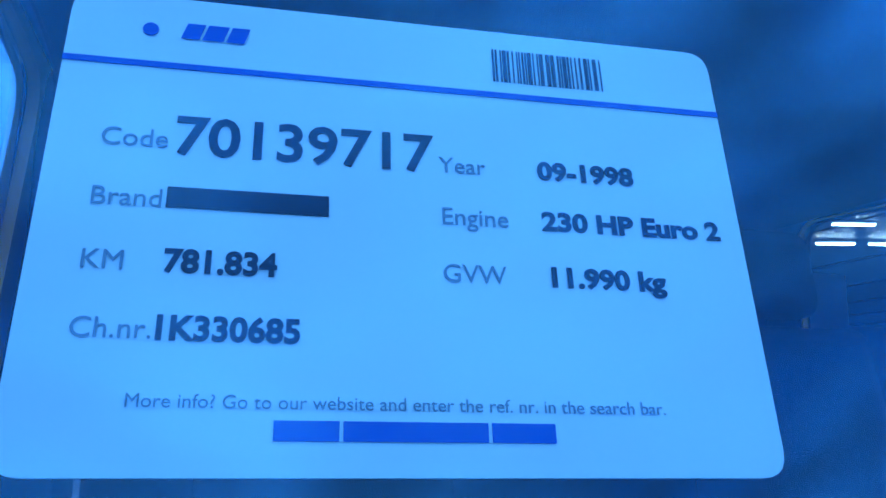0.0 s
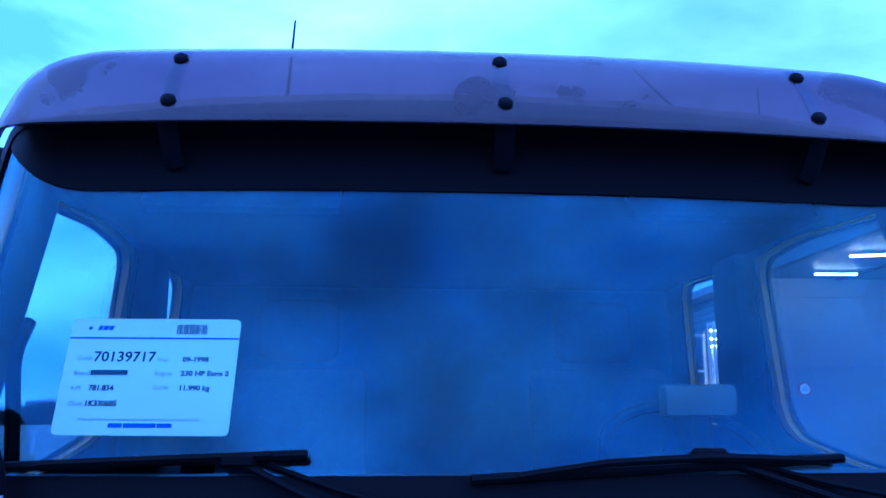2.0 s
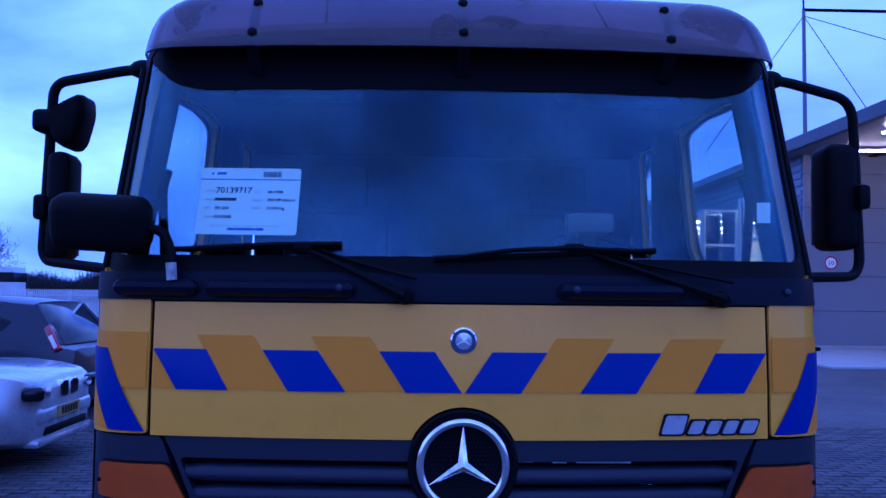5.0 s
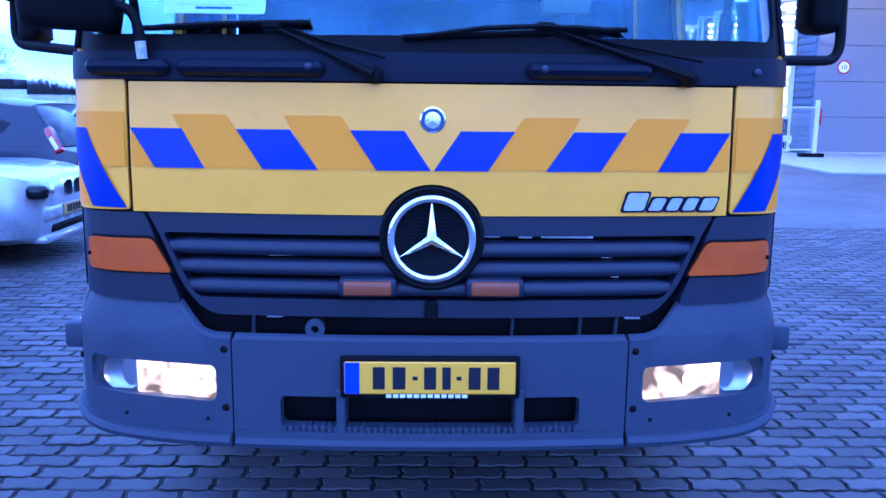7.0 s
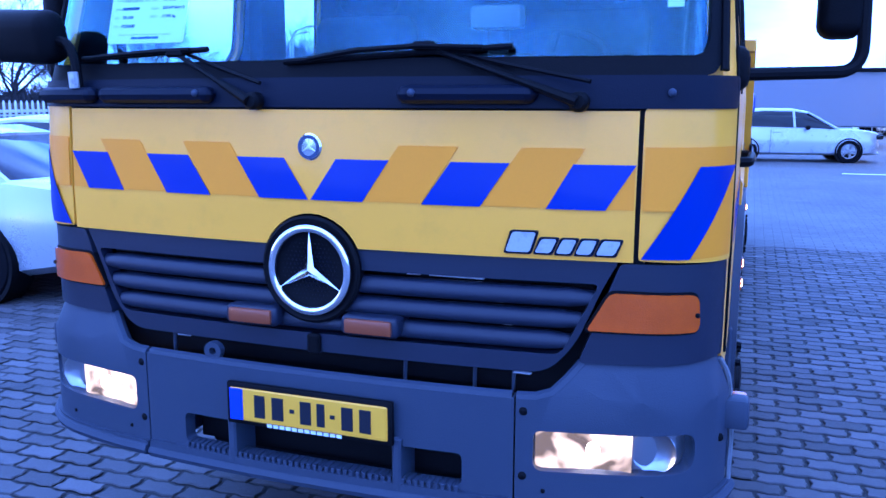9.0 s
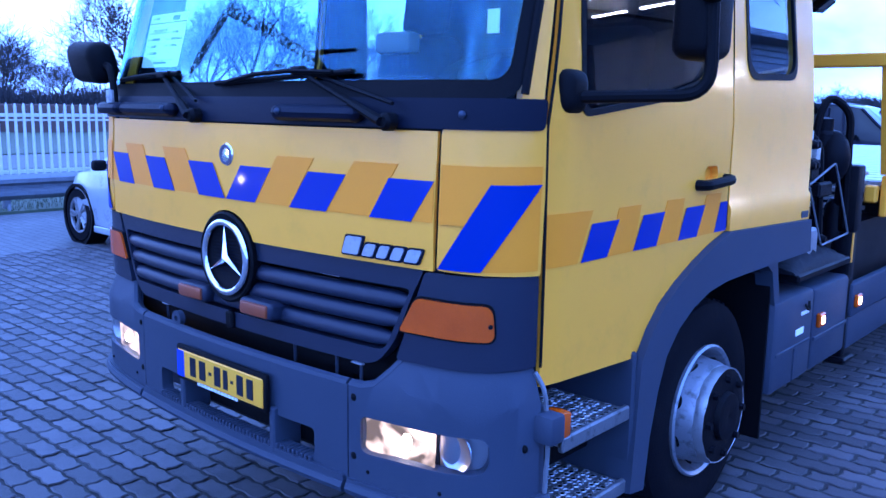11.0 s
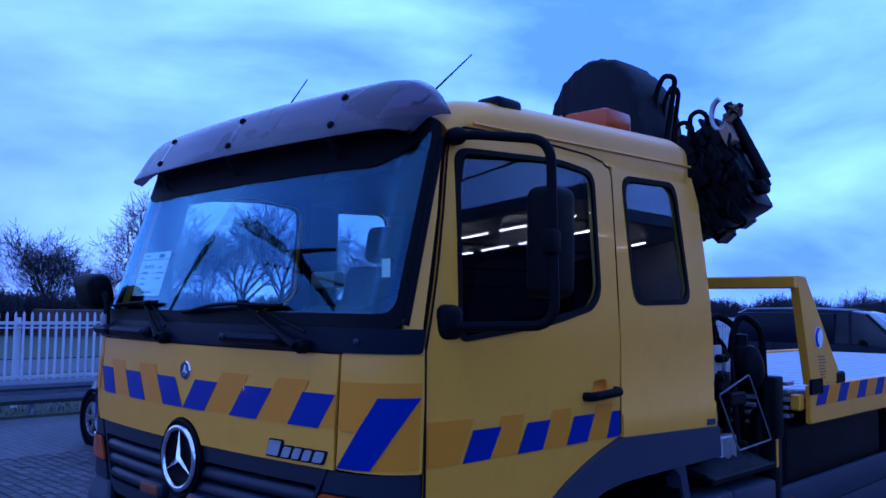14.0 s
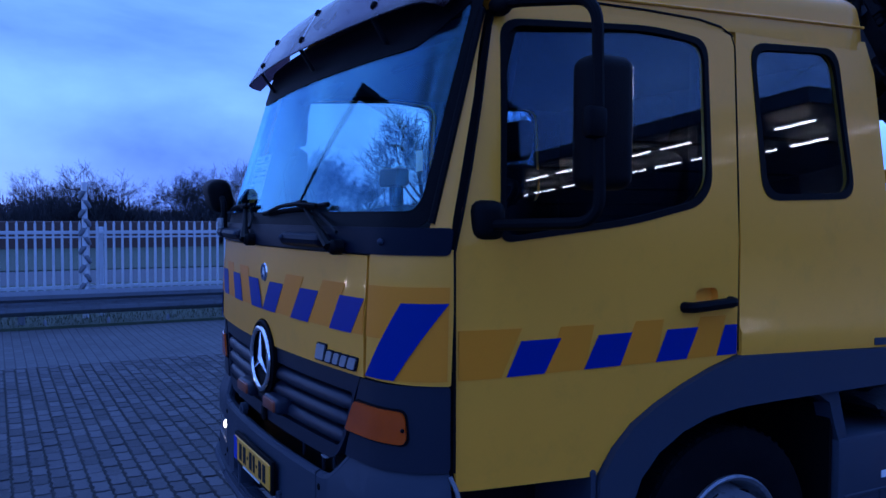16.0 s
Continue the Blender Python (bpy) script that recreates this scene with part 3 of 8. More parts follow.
EM = Matrix.Translation((0, -0.018, 1.126)) @ AXIS_FRONT
emblem_bm = bmesh.new()
lathe(emblem_bm, [(0.0, -0.05), (0.150, -0.05), (0.158, 0.0), (0.150, 0.006), (0.132, -0.004), (0.0, -0.012)], EM, 48)
emblem = part("emblem_disc", emblem_bm, BLACK, truck, "black round emblem dish")
bm = bmesh.new()
for i in range(-9, 10):
    for j in range(-9, 10):
        x, z = i * 0.0125 + (j % 2) * 0.006, j * 0.0125
        if x * x + z * z < 0.0125:
            bmesh.ops.create_cone(bm, cap_ends=True, segments=5, radius1=0.0042, radius2=0.002, depth=0.004, matrix=EM @ Matrix.Translation((x, z, -0.008)))
part("emblem_mesh", bm, DARK, emblem)["kind"] = "stuff"
bm = bmesh.new()
lathe(bm, [(0.122 + 0.0125 * math.cos(a), 0.006 + 0.010 * math.sin(a)) for a in [2 * math.pi * i / 10 for i in range(10)]], EM, 56, closed=True)
part("emblem_ring", bm, CHROME, emblem, "chrome ring")
bm = bmesh.new()
star(bm, 0.117, 0.016, 0.014, EM @ Matrix.Translation((0, 0, 0.004)))
part("emblem_star", bm, CHROME, emblem, "chrome three-pointed star")
bm = bmesh.new()
star(bm, 0.024, 0.004, 0.004, Matrix.Translation((0, 0.0, 1.478)) @ AXIS_FRONT @ Matrix.Translation((0, 0, 0.011)))
part("badge_star", bm, WHITEP, badge)
for u0, u1, z1 in ((0.572, 0.640, 1.266), (0.650, 0.695, 1.250), (0.705, 0.746, 1.250), (0.756, 0.798, 1.250), (0.808, 0.858, 1.250)):
    mk = sheet_part("model_mark", rounded([(u0 - 0.004, 1.207), (u0 + 0.014, z1 + 0.005), (u1 + 0.023, z1 + 0.005), (u1 + 0.004, 1.207)], 0.008, 3), face(0.018), 0.005, DARK, flap, "dark backing of the model mark")
    sheet_part("mark_face", rounded([(u0 + 0.002, 1.213), (u0 + 0.020, z1), (u1 + 0.015, z1), (u1 - 0.002, 1.213)], 0.008, 3), face(0.022), 0.004, STEEL, mk, "plain silver bar")

# black cowl between flap and windscreen, with the wiper covers
cowl = sheet_part("cowl", rounded([(-1.235, 1.588), (-1.235, 1.672), (1.235, 1.672), (1.235, 1.588)], 0.02), face(0.018), 0.05, DARK, truck, "black plastic cowl below the windscreen", cuta=CUTS)
for a, b in ((-1.0, -0.80), (-0.72, -0.34), (0.30, 0.62)):
    pts = [face(0.03)(a + (b - a) * i / 6, 1.624, 0) for i in range(7)]
    bm = bmesh.new()
    tube(bm, pts, 0.030, 10, flat=0.85)
    for e in (pts[0], pts[-1]):
        bmesh.ops.create_uvsphere(bm, u_segments=10, v_segments=6, radius=0.030, matrix=Matrix.Translation(e) @ Matrix.Diagonal((1, 1, 0.85, 1)))
    part("cowl_cover", bm, DARK, cowl)
for a in (-0.355, 0.32, 0.98):
    bm = bmesh.new()
    bmesh.ops.create_uvsphere(bm, u_segments=10, v_segments=6, radius=0.011, matrix=Matrix.Translation(face(0.06 if a < 0.9 else 0.02)(a, 1.628, 0)))
    part("washer_nozzle", bm, GREY, cowl)

# windscreen with its rubber seal and dark band
WS = 1.152
ws_outline = rounded([(-WS, 1.672), (-WS + 0.01, 2.44), (WS - 0.01, 2.44), (WS, 1.672)], 0.07, 6)
ws_inner = rounded([(-WS + 0.052, 1.722), (-WS + 0.050, 2.42), (WS - 0.050, 2.42), (WS - 0.052, 1.722)], 0.06, 6)
windscreen = sheet_part("windscreen", ws_outline, face(0.0, 0.036), 0.005, SCREEN, truck, "clear curved windscreen", cuta=CUTS, cutb=span(1.672, 2.44, 0.12))
sheet_part("windscreen_seal", ws_outline, face(0.006, 0.036), 0.014, BLACK, windscreen, "black rubber seal", holes=[ws_inner], cuta=CUTS, cutb=span(1.672, 2.44, 0.12))
sheet_part("dark_band", rounded([(-WS + 0.03, 2.425), (-WS + 0.07, 2.37), (-0.92, 2.262), (0.92, 2.262), (WS - 0.07, 2.37), (WS - 0.03, 2.425)], [0.01, 0.03, 0.12, 0.12, 0.03, 0.01]),
           face(0.003, 0.036), 0.002, BLACK, windscreen, "black band along the upper edge", cuta=CUTS, cutb=span(2.27, 2.43, 0.06))
for s in (-1, 1):
    bm = bmesh.new()
    tube(bm, [face(0.010, 0.040)(s * (WS + 0.006 - 0.010 * i / 10), 1.685 + 0.0675 * i, 0) for i in range(11)], 0.012, 7)
    part("seal_lip", bm, BLACK, windscreen, "thick black rubber lip")
    sheet_part("windscreen_pillar", [(s * (WS + 0.002), 1.60), (s * (WS - 0.008), 2.36), (s * 1.160, 2.36), (s * 1.170, 2.25), (s * 1.195, 2.08), (s * 1.214, 1.85), (s * 1.232, 1.60)], face(0.008, 0.046), 0.05,
               YELLOW, truck, cuta=CUTS, cutb=span(1.6, 2.36, 0.1))

# roof
ROOF_LINE = ((0.30, 2.46), (0.40, 2.515), (0.50, 2.545), (0.65, 2.565), (0.95, 2.585), (1.4, 2.606), (1.85, 2.628), (2.12, 2.640), (2.19, 2.628), (2.235, 2.595), (2.255, 2.54))
secs = []
for y0, ztop in ROOF_LINE:
    ztop += 0.010
    w = 1.074 if y0 > 0.6 else 1.056 + 0.018 * max(0, (y0 - 0.30) / 0.30)
    w -= 0.03 * max(0, (y0 - 2.19) / 0.065)
    half = [(w, 2.40)] + [(w - 0.15 + 0.15 * math.cos(radians(q)), ztop - 0.10 + 0.10 * math.sin(radians(q))) for q in range(0, 91, 10)] + [(w * 0.6, ztop + 0.014), (w * 0.3, ztop + 0.022), (0.0, ztop + 0.025)]
    sec = [(-x, z) for x, z in half] + [(x, z) for x, z in reversed(half[:-1])]
    bow = max(0.0, 1 - (y0 - 0.30) / 0.9)
    secs.append([(x, y0 + 0.115 * bow * x * x, z) for x, z in sec])
v, fc = loft(secs, closed=False)
k = len(secs[0])
fc.append(list(range(k)))
fc.append([(len(secs) - 1) * k + i for i in reversed(range(k))])
roof = mesh_part("roof", v, fc, YELLOW, truck, "pale yellow cab roof", angle=50)
for s in (-1, 1):
    bm = bmesh.new()
    tube(bm, [(s * 1.078, 0.54 + 1.68 * i / 8, 2.438 + 0.058 * (i / 8)) for i in range(9)], 0.006, 6)
    part("drip_rail", bm, YELLOW, roof)
bm = bmesh.new()
box(bm, 0.90, 1.03, 0.74, 0.90, 2.53, 2.600, 0.025, 3)
part("marker_lamp_housing", bm, DARK, roof, "black roof marker lamp")
bm = bmesh.new()
box(bm, -1.03, -0.90, 0.74, 0.90, 2.53, 2.600, 0.025, 3)
part("marker_lamp_housing", bm, DARK, roof, "black roof marker lamp")
for base, tip in (((-0.493, 0.66, 2.585), (-0.508, 0.942, 2.985)), ((0.595, 0.70, 2.600), (0.565, 1.09, 2.935))):
    bm = bmesh.new()
    tube(bm, [base, tip], 0.006, 5, r1=0.003)
    lathe(bm, [(0.0, 0.0), (0.022, 0.0), (0.016, 0.03), (0.0, 0.035)], Matrix.Translation(base), 10)
    part("antenna", bm, BLACK, roof, "thin black whip antenna")
lightbar = part("beacon_bar", boxes((0.30, 0.86, 1.78, 2.02, 2.655, 2.775, 0.03, 2)), AMBER, roof, "amber beacon bar")
part("beacon_bar_joint", boxes((0.585, 0.597, 1.775, 2.025, 2.655, 2.779, 0.002, 1)), BLACK, lightbar)
part("beacon_bar_base", boxes((0.28, 0.88, 1.79, 2.01, 2.62, 2.662, 0.006, 1)), BLACK, lightbar)

# sun visor over the windscreen
prof = [(0.128, 2.381), (0.136, 2.400), (0.156, 2.432), (0.184, 2.485), (0.216, 2.538), (0.250, 2.578), (0.295, 2.606), (0.36, 2.622)]


def visor_point(u, k, off=0.0):
    x, y = plan(u)
    a = max(0.0, (abs(u) - 0.82) / 0.36)
    d, z = prof[k]
    z = z - a * a * (0.018 + 0.150 * (z - 2.381) / 0.241)
    y = y + d * (1 - 0.25 * a * a)
    nv = plan_normal(u)
    return Vector((x * (1.0 - 0.012 * k / 7 - a * a * (0.025 + 0.040 * (1 - k / 7))) + nv.x * (off - 0.01), y + nv.y * off, z + off * 0.4))


us = [-1.17 + 2.34 * i / 60 for i in range(61)]
outer_s = [[visor_point(u, k) for u in us] for k in range(8)]
inner_s = [[visor_point(u, k, -0.006) for u in us] for k in range(8)]
v, fc = [], []
for s in outer_s + inner_s:
    v += s
for base, sgn in ((0, 1), (8 * 61, -1)):
    for k in range(7):
        for i in range(60):
            a = base + k * 61 + i
            q = [a, a + 1, a + 62, a + 61]
            fc.append(q if sgn > 0 else q[::-1])
for i in range(60):
    fc.append([i + 1, i, 8 * 61 + i, 8 * 61 + i + 1])
    a = 7 * 61 + i
    fc.append([a, a + 1, 15 * 61 + i + 1, 15 * 61 + i])
for k in range(7):
    a = k * 61
    fc.append([a, a + 61, 8 * 61 + a + 61, 8 * 61 + a])
    a += 60
    fc.append([a + 61, a, 8 * 61 + a, 8 * 61 + a + 61])
visor = mesh_part("sun_visor", v, fc, VISOR, truck, "smoked purple-brown acrylic sun visor", angle=60)
for u in (-0.67, 0.0, 0.67):
    for k0 in ((2, 0.0), (4, 0.3)):
        p = visor_point(u, k0[0]).lerp(visor_point(u, k0[0] + 1), k0[1])
        bm = bmesh.new()
        lathe(bm, [(0.0, -0.004), (0.016, -0.004), (0.015, 0.006), (0.009, 0.011), (0.0, 0.012)], Matrix.Translation(p) @ pose(0, 0, 0, 62, 0, 0), 12)
        part("visor_bolt", bm, BLACK, visor)
    # dark see-through strip laid over the visor from bolt to bolt
    v, fc = [], []
    for k in range(2, 6):
        for du in (-0.015, 0.015):
            v.append(visor_point(u + du, k, 0.001))
    for k in range(3):
        fc.append([2 * k, 2 * k + 1, 2 * k + 3, 2 * k + 2])
    mesh_part("visor_strap", v, fc, MATS.get("dark_strip") or glass("dark_strip", (0.34, 0.30, 0.40), 0.04, 0.1), visor, "dark see-through strip between the visor's bolts")
    bm = bmesh.new()
    p0, p1 = visor_point(u, 1, -0.012), Vector(face(0.012, 0.036)(u, 2.31, 0))
    tube(bm, [p0, (p0 + p1) / 2 + Vector((0, 0.02, -0.03)), p1], 0.020, 6, flat=0.35)
    part("visor_bracket", bm, BLACKM, visor)

# grille, pods, indicators
part("grille_back", boxes((-0.80, 0.80, 0.10, 0.12, 0.80, 1.19, 0.0)), BLACK, truck)
grille_rim = rounded([(-0.868, 1.192), (0.868, 1.192), (0.832, 1.125), (0.765, 0.965), (0.690, 0.878), (-0.690, 0.878), (-0.765, 0.965), (-0.832, 1.125)],
                     [0.01, 0.01, 0.03, 0.05, 0.06, 0.06, 0.05, 0.03], 5)
grille_hole = rounded([(-0.822, 1.132), (0.822, 1.132), (0.725, 0.932), (-0.725, 0.932)], [0.02, 0.02, 0.03, 0.03], 4)
grille = sheet_part("grille_frame", grille_rim, face(0.002), 0.045, GRILLE, truck, "dark plastic grille frame", holes=[grille_hole], cuta=CUTS)
for z, w in ((1.091, 0.812), (1.030, 0.782), (0.969, 0.752)):
    secs = []
    for u in [(-w) + 2 * w * j / 24 for j in range(25)]:
        ring = []
        end = 1 - 0.35 * max(0.0, (abs(u) / w - 0.97) / 0.03)
        for a in [2 * math.pi * j / 12 for j in range(12)]:
            c, q = math.cos(a), math.sin(a)
            ring.append(face(-0.014 + 0.020 * end * q)(u, z + 0.0235 * end * math.copysign(abs(c) ** 0.75, c) - 0.008 * q, 0))
        secs.append(ring)
    v, fc = loft(secs)
    mesh_part("grille_slat", v, fc, GRILLE, grille, angle=70)
for u0, u1, z in ((0.10, 0.21, 1.124), (0.27, 0.31, 1.122), (0.34, 0.50, 1.123), (0.36, 0.42, 1.063), (0.53, 0.56, 1.062), (-0.50, -0.42, 1.062), (0.56, 0.585, 1.000), (0.40, 0.46, 1.001)):
    part("radiator_fin", boxes((u0, u1, 0.055, 0.07, z - 0.004, z + 0.004, 0.0)), STEEL, grille, "bright metal behind the grille")
for u, z0 in ((-0.56, 0.79), (0.255, 0.78), (0.47, 0.78), (0.585, 0.79)):
    bm = bmesh.new()
    tube(bm, [(u, 0.075, z0), (u + 0.004, 0.07, z0 + 0.085)], 0.006, 6)
    part("bumper_stay", bm, GREY, truck, "thin steel stay behind the bumper")
for u in (-0.505, 0.60):
    part("grille_clip", boxes((u, u + 0.05, 0.015, 0.03, 0.872, 0.877, 0.002, 1)), BARRIER, grille)
part("grille_notch", boxes((-0.02, 0.02, -0.018, 0.03, 0.872, 0.932, 0.006, 1)), BLACK, grille)
for s in (-1, 1):
    pod = sheet_part("lamp_pod", rounded([(s * 0.874, 1.19), (s * SEAM, 1.19), (s * SEAM, 0.925), (s * 0.772, 0.915), (s * 0.812, 1.02)], 0.015), face(0.006), 0.06, GRILLE, truck, "dark plastic lamp pod", cuta=CUTS)
    sheet_part("lens_frame", rounded([(s * 0.782, 1.001), (s * 0.845, 1.119), (s * 1.102, 1.117), (s * 1.113, 1.003)], [0.016, 0.024, 0.034, 0.034]), face(0.010), 0.02, BLACK, pod, cuta=CUTS)
    lens = sheet_part("indicator_lens", rounded([(s * 0.792, 1.008), (s * 0.850, 1.112), (s * 1.095, 1.110), (s * 1.105, 1.010)], [0.012, 0.02, 0.03, 0.03]), face(0.018), 0.03, AMBER, pod,
                      "orange indicator lens", cuta=CUTS)
    bm = bmesh.new()
    bmesh.ops.create_uvsphere(bm, u_segments=8, v_segments=5, radius=0.007, matrix=Matrix.Translation(face(0.02)(s * 1.09, 1.055, 0)))
    part("lens_screw", bm, BLACK, lens)
    mk = part("grille_lamp", boxes((s * 0.192 - 0.088, s * 0.192 + 0.088, -0.045, 0.06, 0.948, 1.008, 0.016, 3)), GRILLE, truck, "grille position lamp housing")
    part("grille_lamp_lens", boxes((s * 0.192 - 0.072, s * 0.192 + 0.072, -0.053, -0.03, 0.957, 1.000, 0.006, 2)), AMBERD, mk, "orange lens")

# bumper
BF = face(0.034)
BCUT = CUTS


def raked(off):
    """The front of the cab with the bumper corners' upper band leaning back."""
    f = face(off)
    def g(u, z, d):
        x, y, h = f(u, z, d)
        k = 0.42 * max(0.0, z - 0.825)
        nv = plan_normal(u)
        return (x - nv.x * k, y - nv.y * k, h)
    return g


low = lambda u: 0.482 + 0.05 * max(0, (abs(u) - 0.7) / 0.55) ** 1.6


def hole(u0, u1, z0, z1, r):
    return rounded([(u0, z0), (u0, z1), (u1, z1), (u1, z0)], r, 4)


mid_outer = [(-0.607, low(0.6)), (-0.607, 0.810), (0.607, 0.810), (0.607, low(0.6))]
bumper = sheet_part("bumper_middle", mid_outer, BF, 0.045, GREY, truck, "grey plastic bumper", holes=[hole(-0.462, 0.462, 0.535, 0.632, 0.02)], cuta=BCUT)
part("air_intake", boxes((-0.47, 0.47, 0.075, 0.085, 0.52, 0.64, 0.0)), BLACK, bumper)
for s in (-1, 1):
    part("intake_post", boxes((s * 0.275 - 0.014, s * 0.275 + 0.014, -0.046, 0.07, 0.50, 0.66, 0.006, 1)), GREY, bumper)
bm = bmesh.new()
for i in range(46):
    u = -0.45 + 0.9 * i / 45
    x, y, z = BF(u, 0.532, 0.0)
    box(bm, x - 0.0055, x + 0.0055, y - 0.012, y + 0.040, 0.520, 0.538, 0.002, 1)
part("bumper_tread", bm, GREY, bumper, "ribbed tread along the bumper")["kind"] = "stuff"
sheet_part("bumper_lip", rounded([(-0.60, 0.468), (-0.60, 0.522), (0.60, 0.522), (0.60, 0.468)], 0.012), face(0.050), 0.06, GREY, bumper, cuta=BCUT)
UE = 1.25
bm = bmesh.new()
tube(bm, [face(0.038)(-0.60 + 1.2 * i / 20, 0.482, 0) for i in range(21)], 0.022, 8)
part("bumper_bead", bm, GREY, bumper, "rounded lower edge")
bm = bmesh.new()
tube(bm, [face(0.016)(-0.60 + 1.2 * i / 20, 0.807, 0) for i in range(21)], 0.0185, 8)
part("bumper_top_edge", bm, GREY, bumper, "rounded upper edge")
for s in (-1, 1):
    top = [(s * 0.612, 0.810), (s * 0.665, 0.812), (s * 0.712, 0.828), (s * 0.752, 0.868), (s * 0.790, 0.912), (s * 0.825, 0.926), (s * UE, 0.915)]
    bot = [(s * u, low(u)) for u in (UE, 1.2, 1.1, 1.0, 0.9, 0.8, 0.7, 0.612)]
    lamp = rounded([(s * 0.660, 0.606), (s * 0.660, 0.722), (s * 1.095, 0.738), (s * 1.095, 0.628)], [0.03, 0.025, 0.045, 0.055], 6)
    end = sheet_part("bumper_end", top + bot, raked(0.034), 0.045, GREY, truck, "grey plastic bumper corner", holes=[lamp], cuta=BCUT, cutb=[0.825])
    lip = [(s * 0.612, low(0.612) - 0.014)] + [(s * u, low(u) - 0.014) for u in (0.8, 0.95, 1.1, UE)] + [(s * u, low(u) + 0.03) for u in (UE, 1.1, 0.95, 0.8)] + [(s * 0.612, low(0.612) + 0.03)]
    sheet_part("bumper_end_lip", lip, face(0.046), 0.03, GREY, end, cuta=BCUT)
    bm = bmesh.new()
    tube(bm, [face(0.038)(s * (0.615 + 0.66 * i / 20), low(0.615 + 0.66 * i / 20) + 0.002, 0) for i in range(21)], 0.022, 8)
    part("bumper_bead", bm, GREY, end, "rounded lower edge")
    bm = bmesh.new()
    tube(bm, [raked(0.016)(u, z - 0.003, 0) for u, z in [(p[0] + (q[0] - p[0]) * j / 6, p[1] + (q[1] - p[1]) * j / 6) for p, q in zip(top, top[1:]) for j in range(6)] + [top[-1]]], 0.0185, 8)
    part("bumper_top_edge", bm, GREY, end, "rounded upper edge")
    head = sheet_part("headlamp", [(x * 1.0, z) for x, z in lamp], face(0.027), 0.003, LENS, truck, "clear glass headlamp, lit", cuta=BCUT)
    sheet_part("lamp_case", [(x, z) for x, z in lamp], face(-0.045), 0.004, DARK, head, cuta=BCUT)
    rl = random.Random(17 + s)
    v, fc = [], []
    cols, rws = 9, 5
    for i in range(cols + 1):
        for j in range(rws + 1):
            p, q = i / cols, j / rws
            dish = 0.022 * (1 - (2 * p - 1) ** 2) * (1 - 0.6 * (2 * q - 1) ** 2)
            v.append(face(0.012 - dish + rl.uniform(-0.004, 0.004))(s * (0.664 + 0.258 * p), 0.602 + 0.010 * p + (0.134 + 0.002 * p) * q, 0))
    for i in range(cols):
        for j in range(rws):
            k = i * (rws + 1) + j
            fc.append([k, k + 1, k + rws + 2, k + rws + 1] if s < 0 else [k, k + rws + 1, k + rws + 2, k + 1])
    # the reflector glows itself, in place of light thrown back from the bulb
    mesh_part("reflector", v, fc, BOWL_GLOW, head, "faceted reflector with the bulb's warm light painted on as glow", angle=1)
    sheet_part("clear_reflector", [(s * 0.924, 0.606), (s * 0.924, 0.742), (s * 1.10, 0.744), (s * 1.10, 0.69), (s * 1.10, 0.622)], face(-0.012), 0.004, REFLECT, head, cuta=BCUT)
    x, y, z = face(-0.020)(s * 0.99, 0.676, 0)
    bm = bmesh.new()
    lathe(bm, [(0.060, 0.022), (0.050, 0.014), (0.030, 0.008), (0.01, 0.006), (0.01, 0.004), (0.03, 0.005), (0.052, 0.010), (0.062, 0.019)], Matrix.Translation((x, y, z)) @ AXIS_FRONT, 24, closed=True)
    part("side_reflector", bm, REFLECT, head, "unlit round reflector")
    x, y, z = face(0.012)(s * 0.82, 0.672, 0)
    bm = bmesh.new()
    bmesh.ops.create_uvsphere(bm, u_segments=12, v_segments=8, radius=0.020, matrix=Matrix.Translation((x, y, z)) @ Matrix.Diagonal((0.9, 0.7, 1.25, 1)))
    part("bulb", bm, BULB_ON, head, "lit bulb")
    for u, z in ((0.632, 0.775), (0.632, 0.588), (1.20, 0.70)):
        bm = bmesh.new()
        bmesh.ops.create_uvsphere(bm, u_segments=10, v_segments=5, radius=0.013, matrix=Matrix.Translation(face(0.032)(s * u, z, 0)) @ Matrix.Diagonal((1, 0.6, 1, 1)))
        part("bumper_bolt", bm, BLACK, end)
    for u, z in ((0.69, 0.550), (0.95, 0.556)):
        bm = bmesh.new()
        bmesh.ops.create_uvsphere(bm, u_segments=8, v_segments=5, radius=0.007, matrix=Matrix.Translation(face(0.033)(s * u, z, 0)))
        part("bumper_screw", bm, BLACK, end)
    bm = bmesh.new()
    tube(bm, bend([raked(0.038)(s * UE, 0.91, 0), raked(0.04)(s * (UE + 0.02), 0.86, 0), face(0.04)(s * (UE + 0.025), 0.70, 0), face(0.04)(s * (UE + 0.015), 0.50, 0)], 0.05), 0.0075, 6)
    part("edge_strip", bm, BARRIER, end, "pale worn rubber edge strip")
bm = bmesh.new()
lathe(bm, [(0.012, -0.01), (0.030, -0.01), (0.030, 0.012), (0.012, 0.012)], Matrix.Translation((-0.355, 0.0, 0.842)) @ AXIS_FRONT, 18, closed=True)
part("towing_eye", bm, GREY, truck, "round steel towing eye")
part("bumper_carrier", boxes((-0.95, 0.95, 0.16, 0.22, 0.55, 0.86, 0.01, 1)), BLACK, truck)

